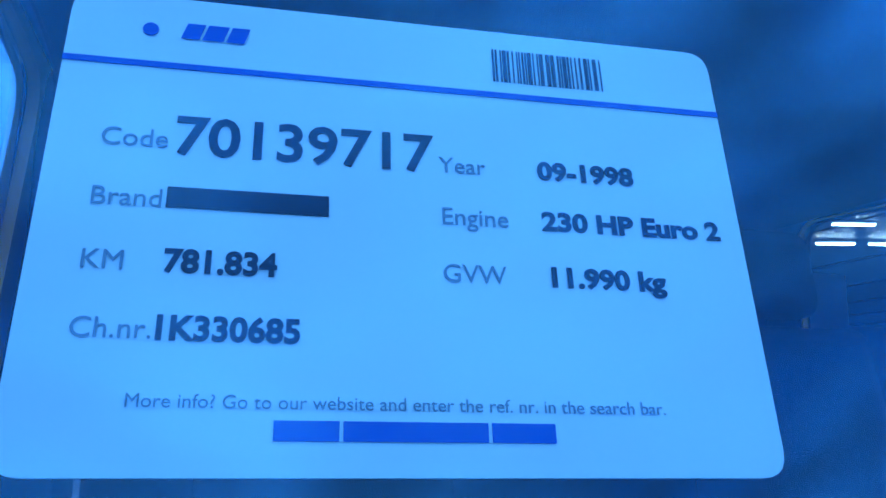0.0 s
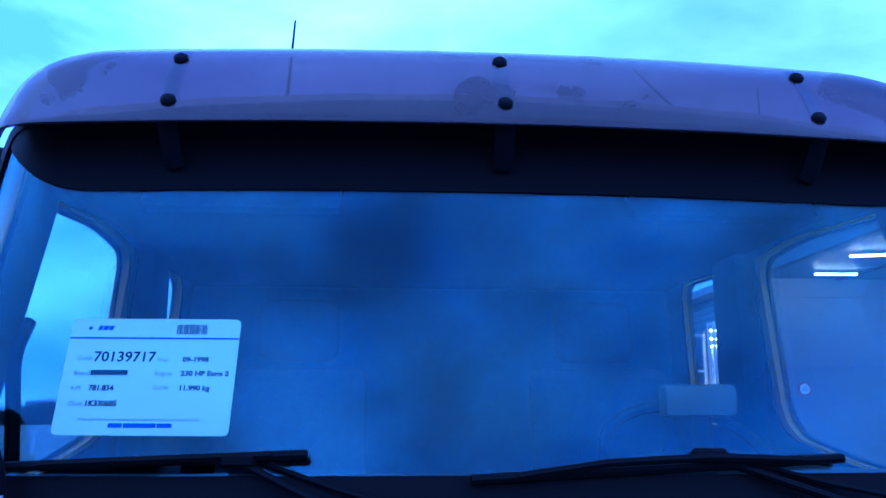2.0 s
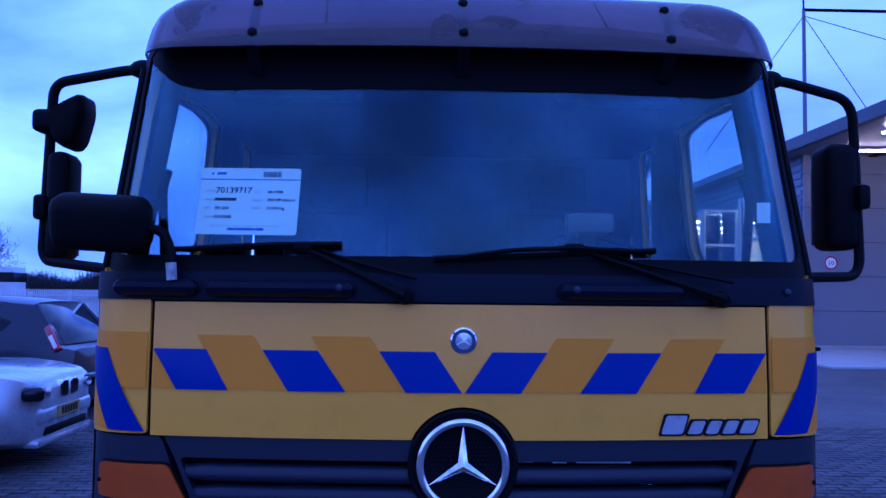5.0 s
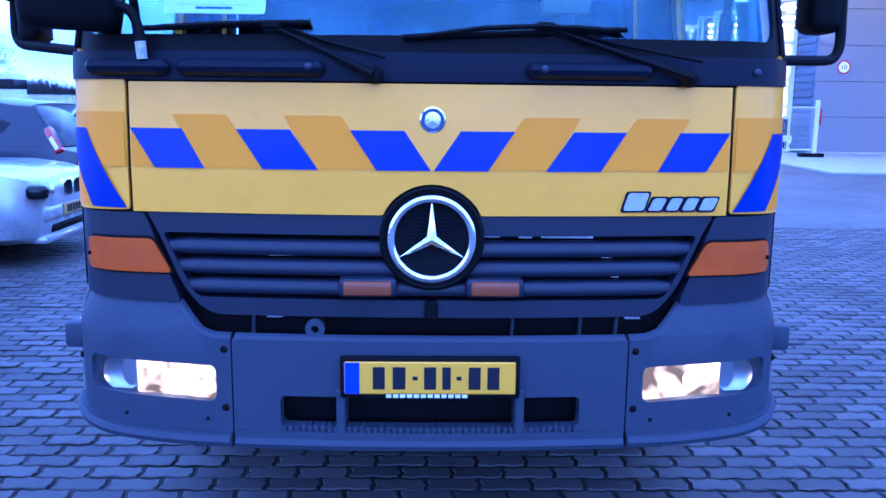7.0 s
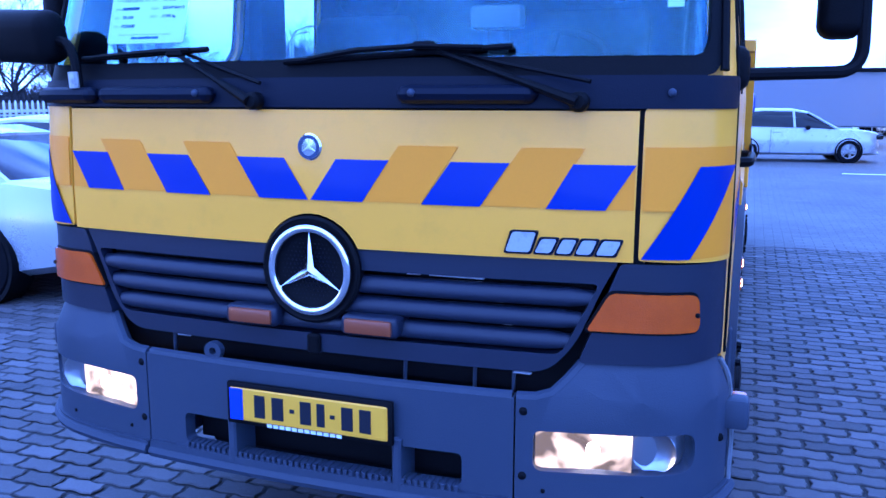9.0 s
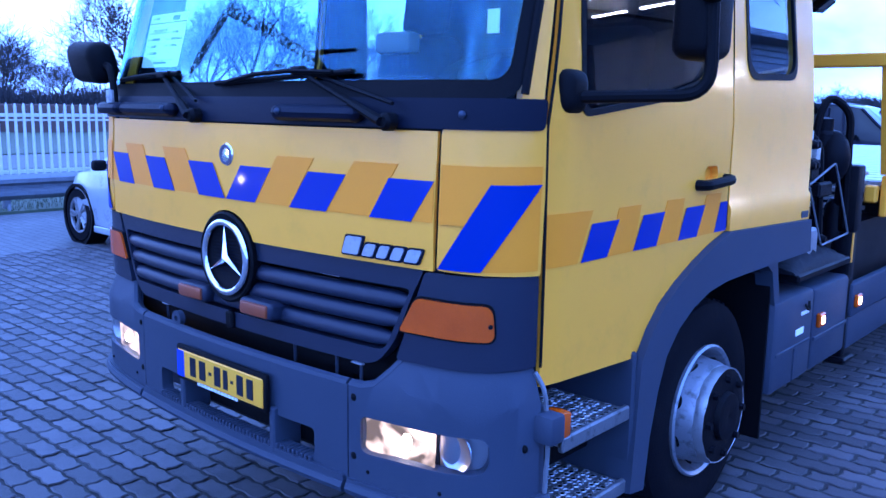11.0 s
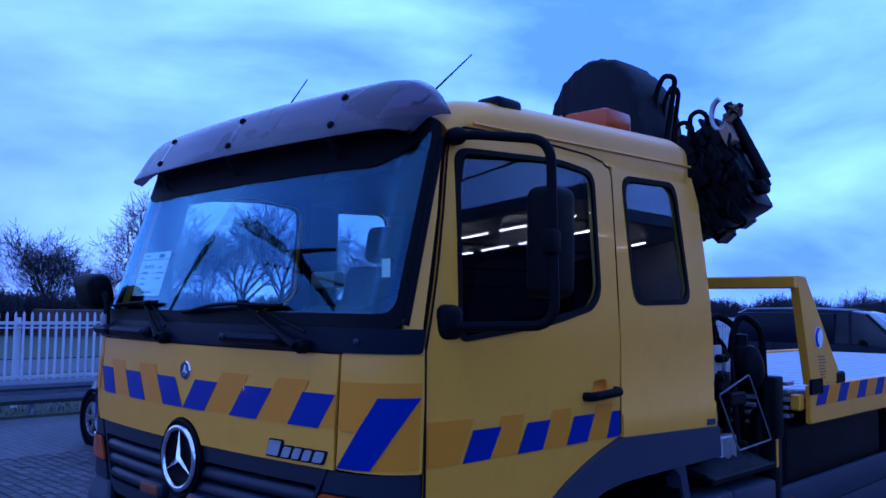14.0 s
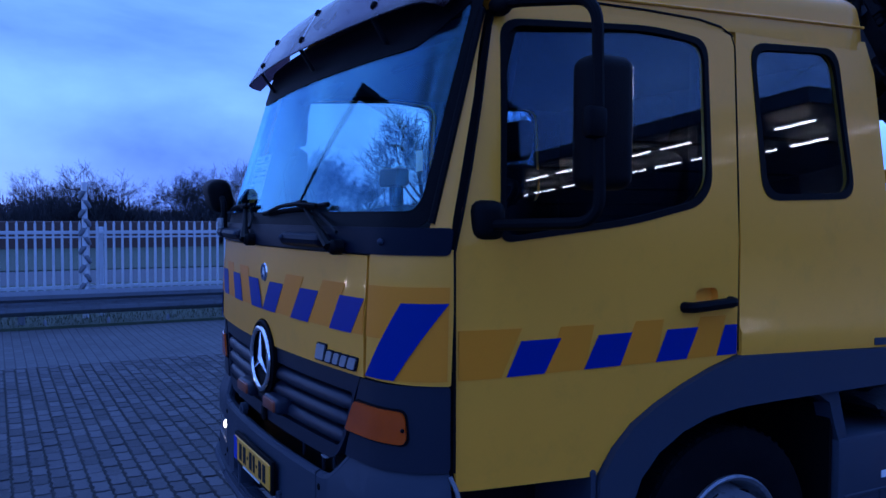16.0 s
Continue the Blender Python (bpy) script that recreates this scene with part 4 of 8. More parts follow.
# number plate, without its characters
plate = part("number_plate_holder", boxes((-0.275, 0.272, -0.062, -0.044, 0.640, 0.772, 0.006, 2)), BLACK, truck, "black number plate holder")
part("number_plate", boxes((-0.262, 0.258, -0.067, -0.060, 0.655, 0.757, 0.004, 1)), PLATE, plate, "yellow number plate")
part("plate_band", boxes((-0.260, -0.215, -0.0695, -0.066, 0.657, 0.755, 0.001, 1)), INKB, plate, "blue band")
for a, w in ((-0.175, 0.042), (-0.115, 0.045), (-0.055, 0.018), (-0.02, 0.042), (0.035, 0.03), (0.078, 0.018), (0.115, 0.042), (0.172, 0.042)):
    hgt = 0.070 if w > 0.02 else 0.012
    part("plate_bar", boxes((a, a + w * 0.86, -0.0695, -0.066, 0.706 - hgt / 2, 0.706 + hgt / 2, 0.001, 1)), INK, plate, "plain dark bar")
for i in range(12):
    part("holder_bar", boxes((-0.135 + i * 0.021, -0.135 + i * 0.021 + 0.016, -0.0645, -0.061, 0.6435, 0.6535, 0.0, 1)), WHITEP, plate, "plain white bar")

# wipers
for bow, piv, joint, tips in ((0.003, (-0.17, -0.012, 1.606), (-0.475, 0.045, 1.746), ((-0.862, 0.098, 1.737), (-0.361, 0.075, 1.757))),
                              (0.016, (0.76, 0.02, 1.605), (0.33, 0.045, 1.752), ((-0.089, 0.045, 1.716), (0.575, 0.080, 1.748)))):
    bm = bmesh.new()
    lathe(bm, [(0.0, -0.01), (0.026, -0.01), (0.026, 0.02), (0.018, 0.032), (0.0, 0.034)], Matrix.Translation(piv) @ AXIS_FRONT, 14)
    wp = part("wiper", bm, BLACK, truck, "black windscreen wiper with arm and blade")
    pv, jt = Vector(piv) + Vector((0, -0.03, 0.0)), Vector(joint)
    bm = bmesh.new()
    mid = pv.lerp(jt, 0.35)
    tube(bm, [pv, mid], 0.021, 8, r1=0.015, flat=0.7)
    tube(bm, [mid, jt], 0.012, 8, r1=0.009, flat=0.7)
    part("wiper_arm", bm, BLACK, wp)
    bm = bmesh.new()
    tube(bm, [pv + Vector((0.03, 0.012, 0.05)), pv.lerp(jt, 0.6) + Vector((0.04, 0.02, 0.012)), jt + Vector((0.03, 0.012, 0))], 0.006, 6)
    part("wiper_rod", bm, BLACK, wp)
    bm = bmesh.new()
    a, b = [Vector((x, face(0.020, 0.036)(x, z, 0)[1], z)) for x, y, z in tips]
    tube(bm, [a, a.lerp(b, 0.2), a.lerp(b, 0.5), a.lerp(b, 0.8), b], 0.010, 8, flat=0.9)
    tube(bm, [a.lerp(b, 0.12) + Vector((0, -0.01, 0.002)), a.lerp(b, 0.35) + Vector((0, -0.020, bow)), a.lerp(b, 0.62) + Vector((0, -0.022, bow)), a.lerp(b, 0.88) + Vector((0, -0.01, 0.002))], 0.008, 6)
    box(bm, jt.x - 0.030, jt.x + 0.030, jt.y - 0.018, jt.y + 0.012, jt.z - 0.010, jt.z + 0.014, 0.006, 1)
    part("wiper_blade", bm, BLACK, wp)

# doors and rear quarters
door_outline = [(0.245, 0.868), (0.245, 1.60), (0.305, 1.85), (0.352, 2.08), (0.392, 2.30), (0.42, 2.372), (0.50, 2.40), (1.0, 2.412), (1.30, 2.408), (1.425, 2.37),
                (1.425, 1.205), (1.28, 1.165), (1.15, 1.118), (1.02, 1.060), (0.92, 1.003), (0.84, 0.93), (0.775, 0.842)]
door_glass = rounded([(0.405, 1.635), (0.43, 2.315), (1.02, 2.358), (1.278, 2.335), (1.285, 1.83), (1.22, 1.758), (0.92, 1.694)], [0.05, 0.06, 0.10, 0.07, 0.08, 0.10, 0.1], 6)
quarter_outline = [(1.435, 1.20), (1.435, 2.40), (2.18, 2.43), (2.235, 2.30), (2.295, 1.80), (2.305, 1.172)]
quarter_glass = rounded([(1.575, 1.785), (1.522, 2.345), (1.985, 2.368), (2.075, 1.80)], [0.09, 0.08, 0.08, 0.09], 6)
recess = rounded([(1.212, 1.405), (1.220, 1.452), (1.318, 1.455), (1.330, 1.405)], 0.02)
arch_out = [(0.775, 0.832), (0.84, 0.925), (0.92, 1.0), (1.02, 1.058), (1.15, 1.116), (1.28, 1.162), (1.43, 1.20), (2.305, 1.17)]
arch_in = [(2.325, 1.022), (1.87, 1.018), (1.60, 1.016), (1.42, 1.012), (1.27, 0.995), (1.14, 0.955), (1.03, 0.895), (0.95, 0.815), (0.90, 0.70), (0.86, 0.55), (0.835, 0.366), (0.742, 0.381)]
for s in (-1, 1):
    fl = flank(s, 0.0)
    yc, zc = span(0.245, 0.62, 0.04), [1.175, 1.195, 1.62, 1.8, 2.0, 2.2]
    door = sheet_part("door", door_outline, fl, 0.03, YELLOW, truck, "yellow cab door with a slanted window", holes=[door_glass, recess], cuta=yc, cutb=zc, flip=s < 0)
    sheet_part("door_window", door_glass, lambda y, z, d, s=s: (s * (HALF - 0.016 - 0.067 * max(0, z - 1.62) - 0.040 * (1.28 - y) / 0.88 + d), *tucked(y, z)), 0.004, SIDEG, door, "clear side window", flip=s < 0)
    grow = [(y + (0.012 if y > 0.8 else -0.012), z + (0.012 if z > 2.0 else -0.012)) for y, z in door_glass]
    sheet_part("window_seal", grow, flank(s, 0.004), 0.014, BLACK, door, "black rubber window seal", holes=[[(y + (-0.008 if y > 0.8 else 0.008), z + (-0.008 if z > 2.0 else 0.008)) for y, z in door_glass]], cuta=yc, cutb=zc[2:], flip=s < 0)
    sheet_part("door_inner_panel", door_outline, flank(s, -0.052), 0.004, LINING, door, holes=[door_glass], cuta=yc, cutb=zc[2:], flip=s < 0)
    bm = bmesh.new()
    tube(bm, bend([flank(s, -0.005)(1.155, 1.390, 0), flank(s, 0.035)(1.168, 1.390, 0), flank(s, 0.042)(1.370, 1.402, 0), flank(s, 0.0)(1.382, 1.402, 0)], 0.02), 0.016, 8, flat=1.2)
    part("door_handle", bm, BLACK, door, "black door handle")
    sheet_part("handle_recess", [(y + (0.01 if y > 1.27 else -0.01), z + (0.01 if z > 1.43 else -0.01)) for y, z in recess], flank(s, -0.030), 0.004, YELLOW, door, flip=s < 0)
    sheet_part("orange_film", [(0.252, 1.208), (0.252, 1.36), (0.476, 1.356), (0.40, 1.206)], flank(s, 0.0018), 0.0012, ORANGE, door, cuta=yc, flip=s < 0)
    for (a, b), (c, d), z0 in (((0.472, 0.627), (0.418, 0.562), 1.206), ((0.78, 0.923), (0.72, 0.872), 1.206), ((1.082, 1.228), (1.03, 1.172), 1.206), ((1.36, 1.420), (1.318, 1.420), 1.206)):
        sheet_part("blue_film", [(a, 1.316), (b, 1.316), (d, z0), (c, z0)], flank(s, 0.0035), 0.0012, BLUE, door, cuta=yc, flip=s < 0)
    for a, b, c, d in ((0.572, 0.722, 0.725, 0.565), (0.885, 1.025, 1.035, 0.875), (1.185, 1.325, 1.322, 1.175)):
        sheet_part("orange_film", [(a + 0.055, 1.352), (b + 0.04, 1.352), (c, 1.206), (d, 1.206)], flank(s, 0.0022), 0.0012, ORANGE, door, cuta=yc, flip=s < 0)
    # black sheets set behind the door's gaps darken them in place of shade
    sheet_part("door_gap", [(1.424, 1.20), (1.424, 2.38), (1.437, 2.38), (1.437, 1.20)], flank(s, -0.008), 0.01, BLACK, truck, flip=s < 0)
    sheet_part("front_door_gap", [(0.225, 0.90), (0.225, 1.60), (0.33, 2.08), (0.40, 2.37), (0.44, 2.42), (1.42, 2.43), (1.42, 2.38), (0.5, 2.37), (0.42, 2.1), (0.30, 1.62), (0.30, 0.90)],
               flank(s, -0.012), 0.01, BLACK, truck, cuta=yc, cutb=zc, flip=s < 0)
    bm = bmesh.new()
    tube(bm, [flank(s, 0.011)(y, z, 0) for y, z in ((0.236, 0.93), (0.236, 1.20), (0.236, 1.60), (0.266, 1.72), (0.297, 1.85), (0.322, 1.97), (0.344, 2.08), (0.366, 2.20), (0.385, 2.30))]
         + [flank(s, 0.004)(y, z, 0) for y, z in ((0.412, 2.385), (0.47, 2.408), (0.7, 2.416), (1.0, 2.420), (1.25, 2.416), (1.36, 2.40))], 0.0045, 6)
    part("door_seal", bm, BLACK, truck, "black rubber door seal")
    bm = bmesh.new()
    tube(bm, [flank(s, 0.0)(y, z, 0) for y, z in ((1.36, 2.40), (1.41, 2.38), (1.43, 2.33), (1.43, 1.8), (1.43, 1.215))], 0.003, 6)
    part("door_edge_seal", bm, BLACK, truck)
    quarter = sheet_part("rear_quarter", quarter_outline, flank(s, 0.0, 1.305), 0.03, YELLOW, truck, holes=[quarter_glass], cutb=[1.285, 1.305, 1.62, 2.0], flip=s < 0)
    sheet_part("quarter_window", quarter_glass, flank(s, -0.010), 0.004, SIDEG, quarter, "clear rear side window", cutb=[2.0], flip=s < 0)
    g2 = [(y + (0.016 if y > 1.8 else -0.016), z + (0.016 if z > 2.05 else -0.016)) for y, z in quarter_glass]
    sheet_part("window_seal", g2, flank(s, 0.004), 0.014, BLACK, quarter, "black rubber window seal", holes=[[(y + (-0.008 if y > 1.8 else 0.008), z + (-0.008 if z > 2.05 else 0.008)) for y, z in quarter_glass]], flip=s < 0)
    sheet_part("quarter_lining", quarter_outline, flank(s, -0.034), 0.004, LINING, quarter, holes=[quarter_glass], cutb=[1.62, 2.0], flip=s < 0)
    sheet_part("maker_plate", rounded([(2.20, 1.185), (2.20, 1.215), (2.285, 1.212), (2.285, 1.182)], 0.006), flank(s, 0.017), 0.003, GREY, quarter, "small dark plate", flip=s < 0)
    sheet_part("wheel_arch", arch_out + arch_in, flank(s, 0.028), 0.10, GREY, truck, "grey plastic wheel arch and skirt", cutb=[0.7, 0.9], flip=s < 0)
    v, fc = [], []
    edge = [(0.835, 0.366), (0.86, 0.55), (0.90, 0.70), (0.95, 0.815), (1.03, 0.895), (1.14, 0.955), (1.27, 0.995), (1.42, 1.012), (1.60, 1.016), (1.87, 1.018), (2.02, 0.93), (2.06, 0.45)]
    for y, z in edge:
        v += [(s * 1.09, y, z), (s * 0.55, y, z)]
    fc = [[2 * i, 2 * i + 1, 2 * i + 3, 2 * i + 2] for i in range(len(edge) - 1)]
    mesh_part("wheel_house", v, fc, BLACK, truck)
    # steps
    part("step_well", boxes((s * 0.80, s * 0.82, 0.28, 0.80, 0.34, 0.92, 0.0)), DARK, truck)
    part("step_side", boxes((s * 0.80, s * 1.155, 0.768, 0.79, 0.36, 0.86, 0.008, 1)), GREY, truck)
    part("step_cheek", boxes((s * 0.80, s * 1.135, 0.262, 0.300, 0.40, 0.80, 0.012, 2)), GREY, truck)
    for z, y0, y1 in ((0.672, 0.372, 0.768), (0.412, 0.372, 0.768)):
        st = part("step", boxes((s * 0.83, s * 1.145, y0, y1, z - 0.03, z - 0.006, 0.006, 1), (s * 1.125, s * 1.148, y0, y1, z - 0.045, z + 0.006, 0.006, 1)), STEPM, truck, "steel cab step with a punched tread")
        rims, holes = bmesh.new(), bmesh.new()
        rs = random.Random(int(z * 1000))
        for i in range(15):
            for j in range(8):
                cx, cy = s * (0.86 + j * 0.036), y0 + 0.022 + i * 0.027 + (j % 2) * 0.0135
                if cy < y1 - 0.014:
                    m = Matrix.Translation((cx, cy, z - 0.006)) @ Matrix.Rotation(rs.uniform(0, 1), 4, "Z")
                    k = 0.0095 if (i + j) % 3 else 0.006
                    lathe(rims, [(k, 0.0), (k + 0.004, 0.0), (k + 0.002, rs.uniform(0.002, 0.006)), (k, 0.003)], m, 7, closed=True)
                    # a black disc stands in for the dark inside each punched hole
                    bmesh.ops.create_circle(holes, cap_ends=True, segments=7, radius=k, matrix=m @ Matrix.Translation((0, 0, 0.0015)))
        part("step_tread", rims, STEEL, st)["kind"] = "stuff"
        part("tread_holes", holes, BLACK, st)["kind"] = "stuff"
    rep = part("side_repeater", boxes((s * 1.11, s * 1.215, 0.212, 0.282, 0.712, 0.800, 0.014, 2)), GREY, truck, "side indicator housing")
    part("side_repeater_lens", boxes((s * 1.14, s * 1.208, 0.272, 0.320, 0.718, 0.794, 0.008, 2)), AMBER, rep, "orange lens")

# cab floor, rear wall and interior
part("cab_floor", boxes((-1.06, 1.06, 0.30, 2.26, 1.10, 1.14, 0.0)), BLACK, truck)
part("cab_rear_wall", boxes((-1.05, 1.05, 2.23, 2.27, 1.05, 2.42, 0.0)), LINING, truck, "grey rear wall lining, coloured near-black for the shade inside")
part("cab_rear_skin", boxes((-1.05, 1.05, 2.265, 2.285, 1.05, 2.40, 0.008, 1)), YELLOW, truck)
part("headliner", boxes((-1.04, 1.04, 0.55, 2.22, 2.375, 2.395, 0.0)), LINING, truck, "grey headliner, coloured near-black for the shade inside")
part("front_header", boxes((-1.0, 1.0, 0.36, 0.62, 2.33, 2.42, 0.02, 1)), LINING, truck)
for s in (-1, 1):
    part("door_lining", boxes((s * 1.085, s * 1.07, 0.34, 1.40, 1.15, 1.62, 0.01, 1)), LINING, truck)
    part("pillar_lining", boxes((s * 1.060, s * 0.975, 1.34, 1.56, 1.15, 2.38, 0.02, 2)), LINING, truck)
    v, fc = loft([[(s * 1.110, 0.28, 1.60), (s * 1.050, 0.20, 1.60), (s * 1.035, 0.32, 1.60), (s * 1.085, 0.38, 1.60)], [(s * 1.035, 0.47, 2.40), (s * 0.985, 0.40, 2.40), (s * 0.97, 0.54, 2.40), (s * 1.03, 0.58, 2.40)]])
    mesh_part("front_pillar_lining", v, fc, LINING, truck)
secs = []
for x in [-1.04 + 2.08 * i / 20 for i in range(21)]:
    yb = 0.085 * x * x
    hump = 0.05 * math.exp(-((x - 0.45) / 0.22) ** 2)
    secs.append([(x, 0.13 + yb, 1.15), (x, 0.10 + yb, 1.665), (x, 0.20 + yb, 1.70 + hump * 0.3), (x, 0.38 + yb * 0.6, 1.705 + hump), (x, 0.52, 1.67 + hump), (x, 0.60, 1.55), (x, 0.60, 1.15)])
v, fc = loft(secs)
dash = mesh_part("dashboard", v, fc, DASH, truck, "dark grey dashboard, darkened further for the shade inside", angle=50)
part("tachograph_stand", boxes((0.41, 0.47, 0.36, 0.40, 1.68, 1.83, 0.01, 1)), DASH, dash)
part("tachograph_box", boxes((0.36, 0.52, 0.34, 0.40, 1.82, 1.888, 0.014, 2)), mat("pale_grey_plastic", (0.09, 0.095, 0.10), 0.6), dash, "light grey instrument box")
bm = bmesh.new()
WH = Matrix.Translation((0.52, 0.66, 1.72)) @ pose(0, 0, 0, 38, 0, 0)
lathe(bm, [(0.205 + 0.015 * math.cos(a), 0.015 * math.sin(a)) for a in [2 * math.pi * i / 8 for i in range(8)]], WH, 36, closed=True)
wheel_ob = part("steering_wheel", bm, BLACK, truck, "black steering wheel")
bm = bmesh.new()
for a in (0, 120, 240):
    tube(bm, [WH @ Vector((0, 0, -0.01)), WH @ Vector((0.2 * math.cos(radians(a + 90)), 0.2 * math.sin(radians(a + 90)), 0))], 0.016, 6, flat=0.6)
lathe(bm, [(0.0, -0.03), (0.07, -0.03), (0.06, 0.015), (0.0, 0.02)], WH, 20)
part("wheel_spokes", bm, BLACK, wheel_ob)
for x in (-0.52, 0.52):
    seat = part("seat", boxes((x - 0.25, x + 0.25, 0.86, 1.36, 1.28, 1.44, 0.05, 3)), CLOTH, truck, "dark cloth cab seat")
    bm = bmesh.new()
    box(bm, -0.24, 0.24, -0.07, 0.07, 0, 0.62, 0.05, 3, m=Matrix.Translation((x, 1.36, 1.38)) @ pose(0, 0, 0, -14, 0, 0))
    part("seat_back", bm, CLOTH, seat)
    bm = bmesh.new()
    box(bm, -0.14, 0.14, -0.05, 0.05, 0, 0.22, 0.045, 3, m=Matrix.Translation((x, 1.52, 2.01)) @ pose(0, 0, 0, -10, 0, 0))
    part("headrest", bm, CLOTH, seat)
part("seat_middle", boxes((-0.24, 0.24, 0.95, 1.40, 1.28, 1.42, 0.05, 2)), CLOTH, truck)
for s in (-1, 1):
    bm = bmesh.new()
    tube(bm, bend([(s * 0.99, 0.42, 1.72), (s * 1.0, 0.40, 1.95), (s * 1.0, 0.46, 2.02)], 0.05), 0.016, 8)
    part("grab_handle", bm, BLACK, truck)
for s in (-1, 1):
    bm = bmesh.new()
    box(bm, -0.22, 0.22, -0.012, 0.012, -0.14, 0.0, 0.02, 2, m=Matrix.Translation((s * 0.55, 0.50, 2.37)) @ pose(0, 0, 0, -42, 0, 0))
    part("inner_visor", bm, LINING, truck)
part("window_sticker", boxes((0.948, 0.99, 0.212, 0.214, 1.85, 1.915, 0.0)), CARD, truck, "small white paper sticker")

# chassis, wheels, side lockers
part("chassis_rail", boxes((-0.45, -0.35, 0.30, 9.4, 0.62, 0.88, 0.0), (0.35, 0.45, 0.30, 9.4, 0.62, 0.88, 0.0)), BLACKM, truck)
part("engine_tunnel", boxes((-0.50, 0.50, 0.14, 2.5, 0.45, 1.10, 0.03, 1)), BLACK, truck)
part("under_plate", boxes((-1.0, 1.0, 0.24, 0.75, 0.50, 0.60, 0.0)), BLACK, truck)


def truck_wheel(s, x, y, r, z, rim):
    m = Matrix.Translation((s * x, y, z)) @ pose(0, 0, 0, 0, s * 90, 0)
    w = r * 0.27
    bm = bmesh.new()
    lathe(bm, [(rim, -2 * w), (r * 0.93, -2 * w), (r, -2 * w + 0.04), (r, -0.04), (r * 0.985, -0.022), (r * 0.93, -0.006), (r * 0.82, 0.0), (r * 0.70, -0.004), (rim, -0.02)], m, 56, closed=True)
    wh = part("wheel", bm, TYRE, truck, "black truck tyre")
    bm = bmesh.new()
    for i in range(56):
        a = 2 * math.pi * i / 56
        box(bm, -0.010, 0.010, -0.004, 0.006, -2 * w + 0.05, -0.035, m=m @ Matrix.Rotation(a, 4, "Z") @ Matrix.Translation((0, r, 0)))
    part("tyre_tread", bm, TYRE, wh)["kind"] = "stuff"
    bm = bmesh.new()
    lathe(bm, [(rim + 0.006, -0.03), (rim + 0.008, -0.006), (rim, 0.002), (rim * 0.955, -0.008), (rim * 0.90, -0.055), (rim * 0.86, -0.10), (rim * 0.84, -0.085), (rim * 0.785, 0.016),
               (rim * 0.745, 0.042), (rim * 0.50, 0.050), (rim * 0.50, -0.12), (rim + 0.004, -0.13)], m, 48, closed=True)
    part("rim", bm, RIMP, wh, "worn silver steel rim")
    # the rim is uncut; black discs give the shade of its openings
    for i in range(8):
        bm = bmesh.new()
        a = 2 * math.pi * (i + 0.5) / 8
        bmesh.ops.create_cone(bm, cap_ends=True, segments=14, radius1=0.029, radius2=0.029, depth=0.004,
                              matrix=m @ Matrix.Rotation(a, 4, "Z") @ Matrix.Translation((rim * 0.785, 0, -0.032)) @ pose(0, 0, 0, 0, -56, 0) @ Matrix.Translation((0, 0, 0.004)))
        part("rim_opening", bm, BLACK, wh)
    bm = bmesh.new()
    lathe(bm, [(0.0, -0.02), (rim * 0.735, -0.02), (rim * 0.72, 0.080), (rim * 0.46, 0.088), (rim * 0.38, 0.082), (rim * 0.36, 0.104), (rim * 0.20, 0.110), (0.0, 0.100)], m, 32)
    part("hub", bm, BLACKM, wh, "dark greasy hub")
    bm = bmesh.new()
    rn = random.Random(int(y * 10) + s)
    lathe(bm, [(rim * 0.70, 0.044), (rim * 0.755, 0.040), (rim * 0.760, 0.056), (rim * 0.735, 0.082), (rim * 0.705, 0.078)], m, 48, closed=True)
    axle = m.translation.copy()
    for q in bm.verts:
        q.co += (q.co - axle) * Vector((0, 1, 1)) * rn.uniform(-0.03, 0.012)
    part("nut_ring", bm, STEEL, wh, "scuffed bright ring round the hub")
    for i in range(8):
        bm = bmesh.new()
        a = 2 * math.pi * i / 8
        bmesh.ops.create_cone(bm, cap_ends=True, segments=6, radius1=0.017, radius2=0.014, depth=0.022, matrix=m @ Matrix.Rotation(a, 4, "Z") @ Matrix.Translation((rim * 0.58, 0, 0.092)))
        part("wheel_nut", bm, BLACKM, wh)
    return wh


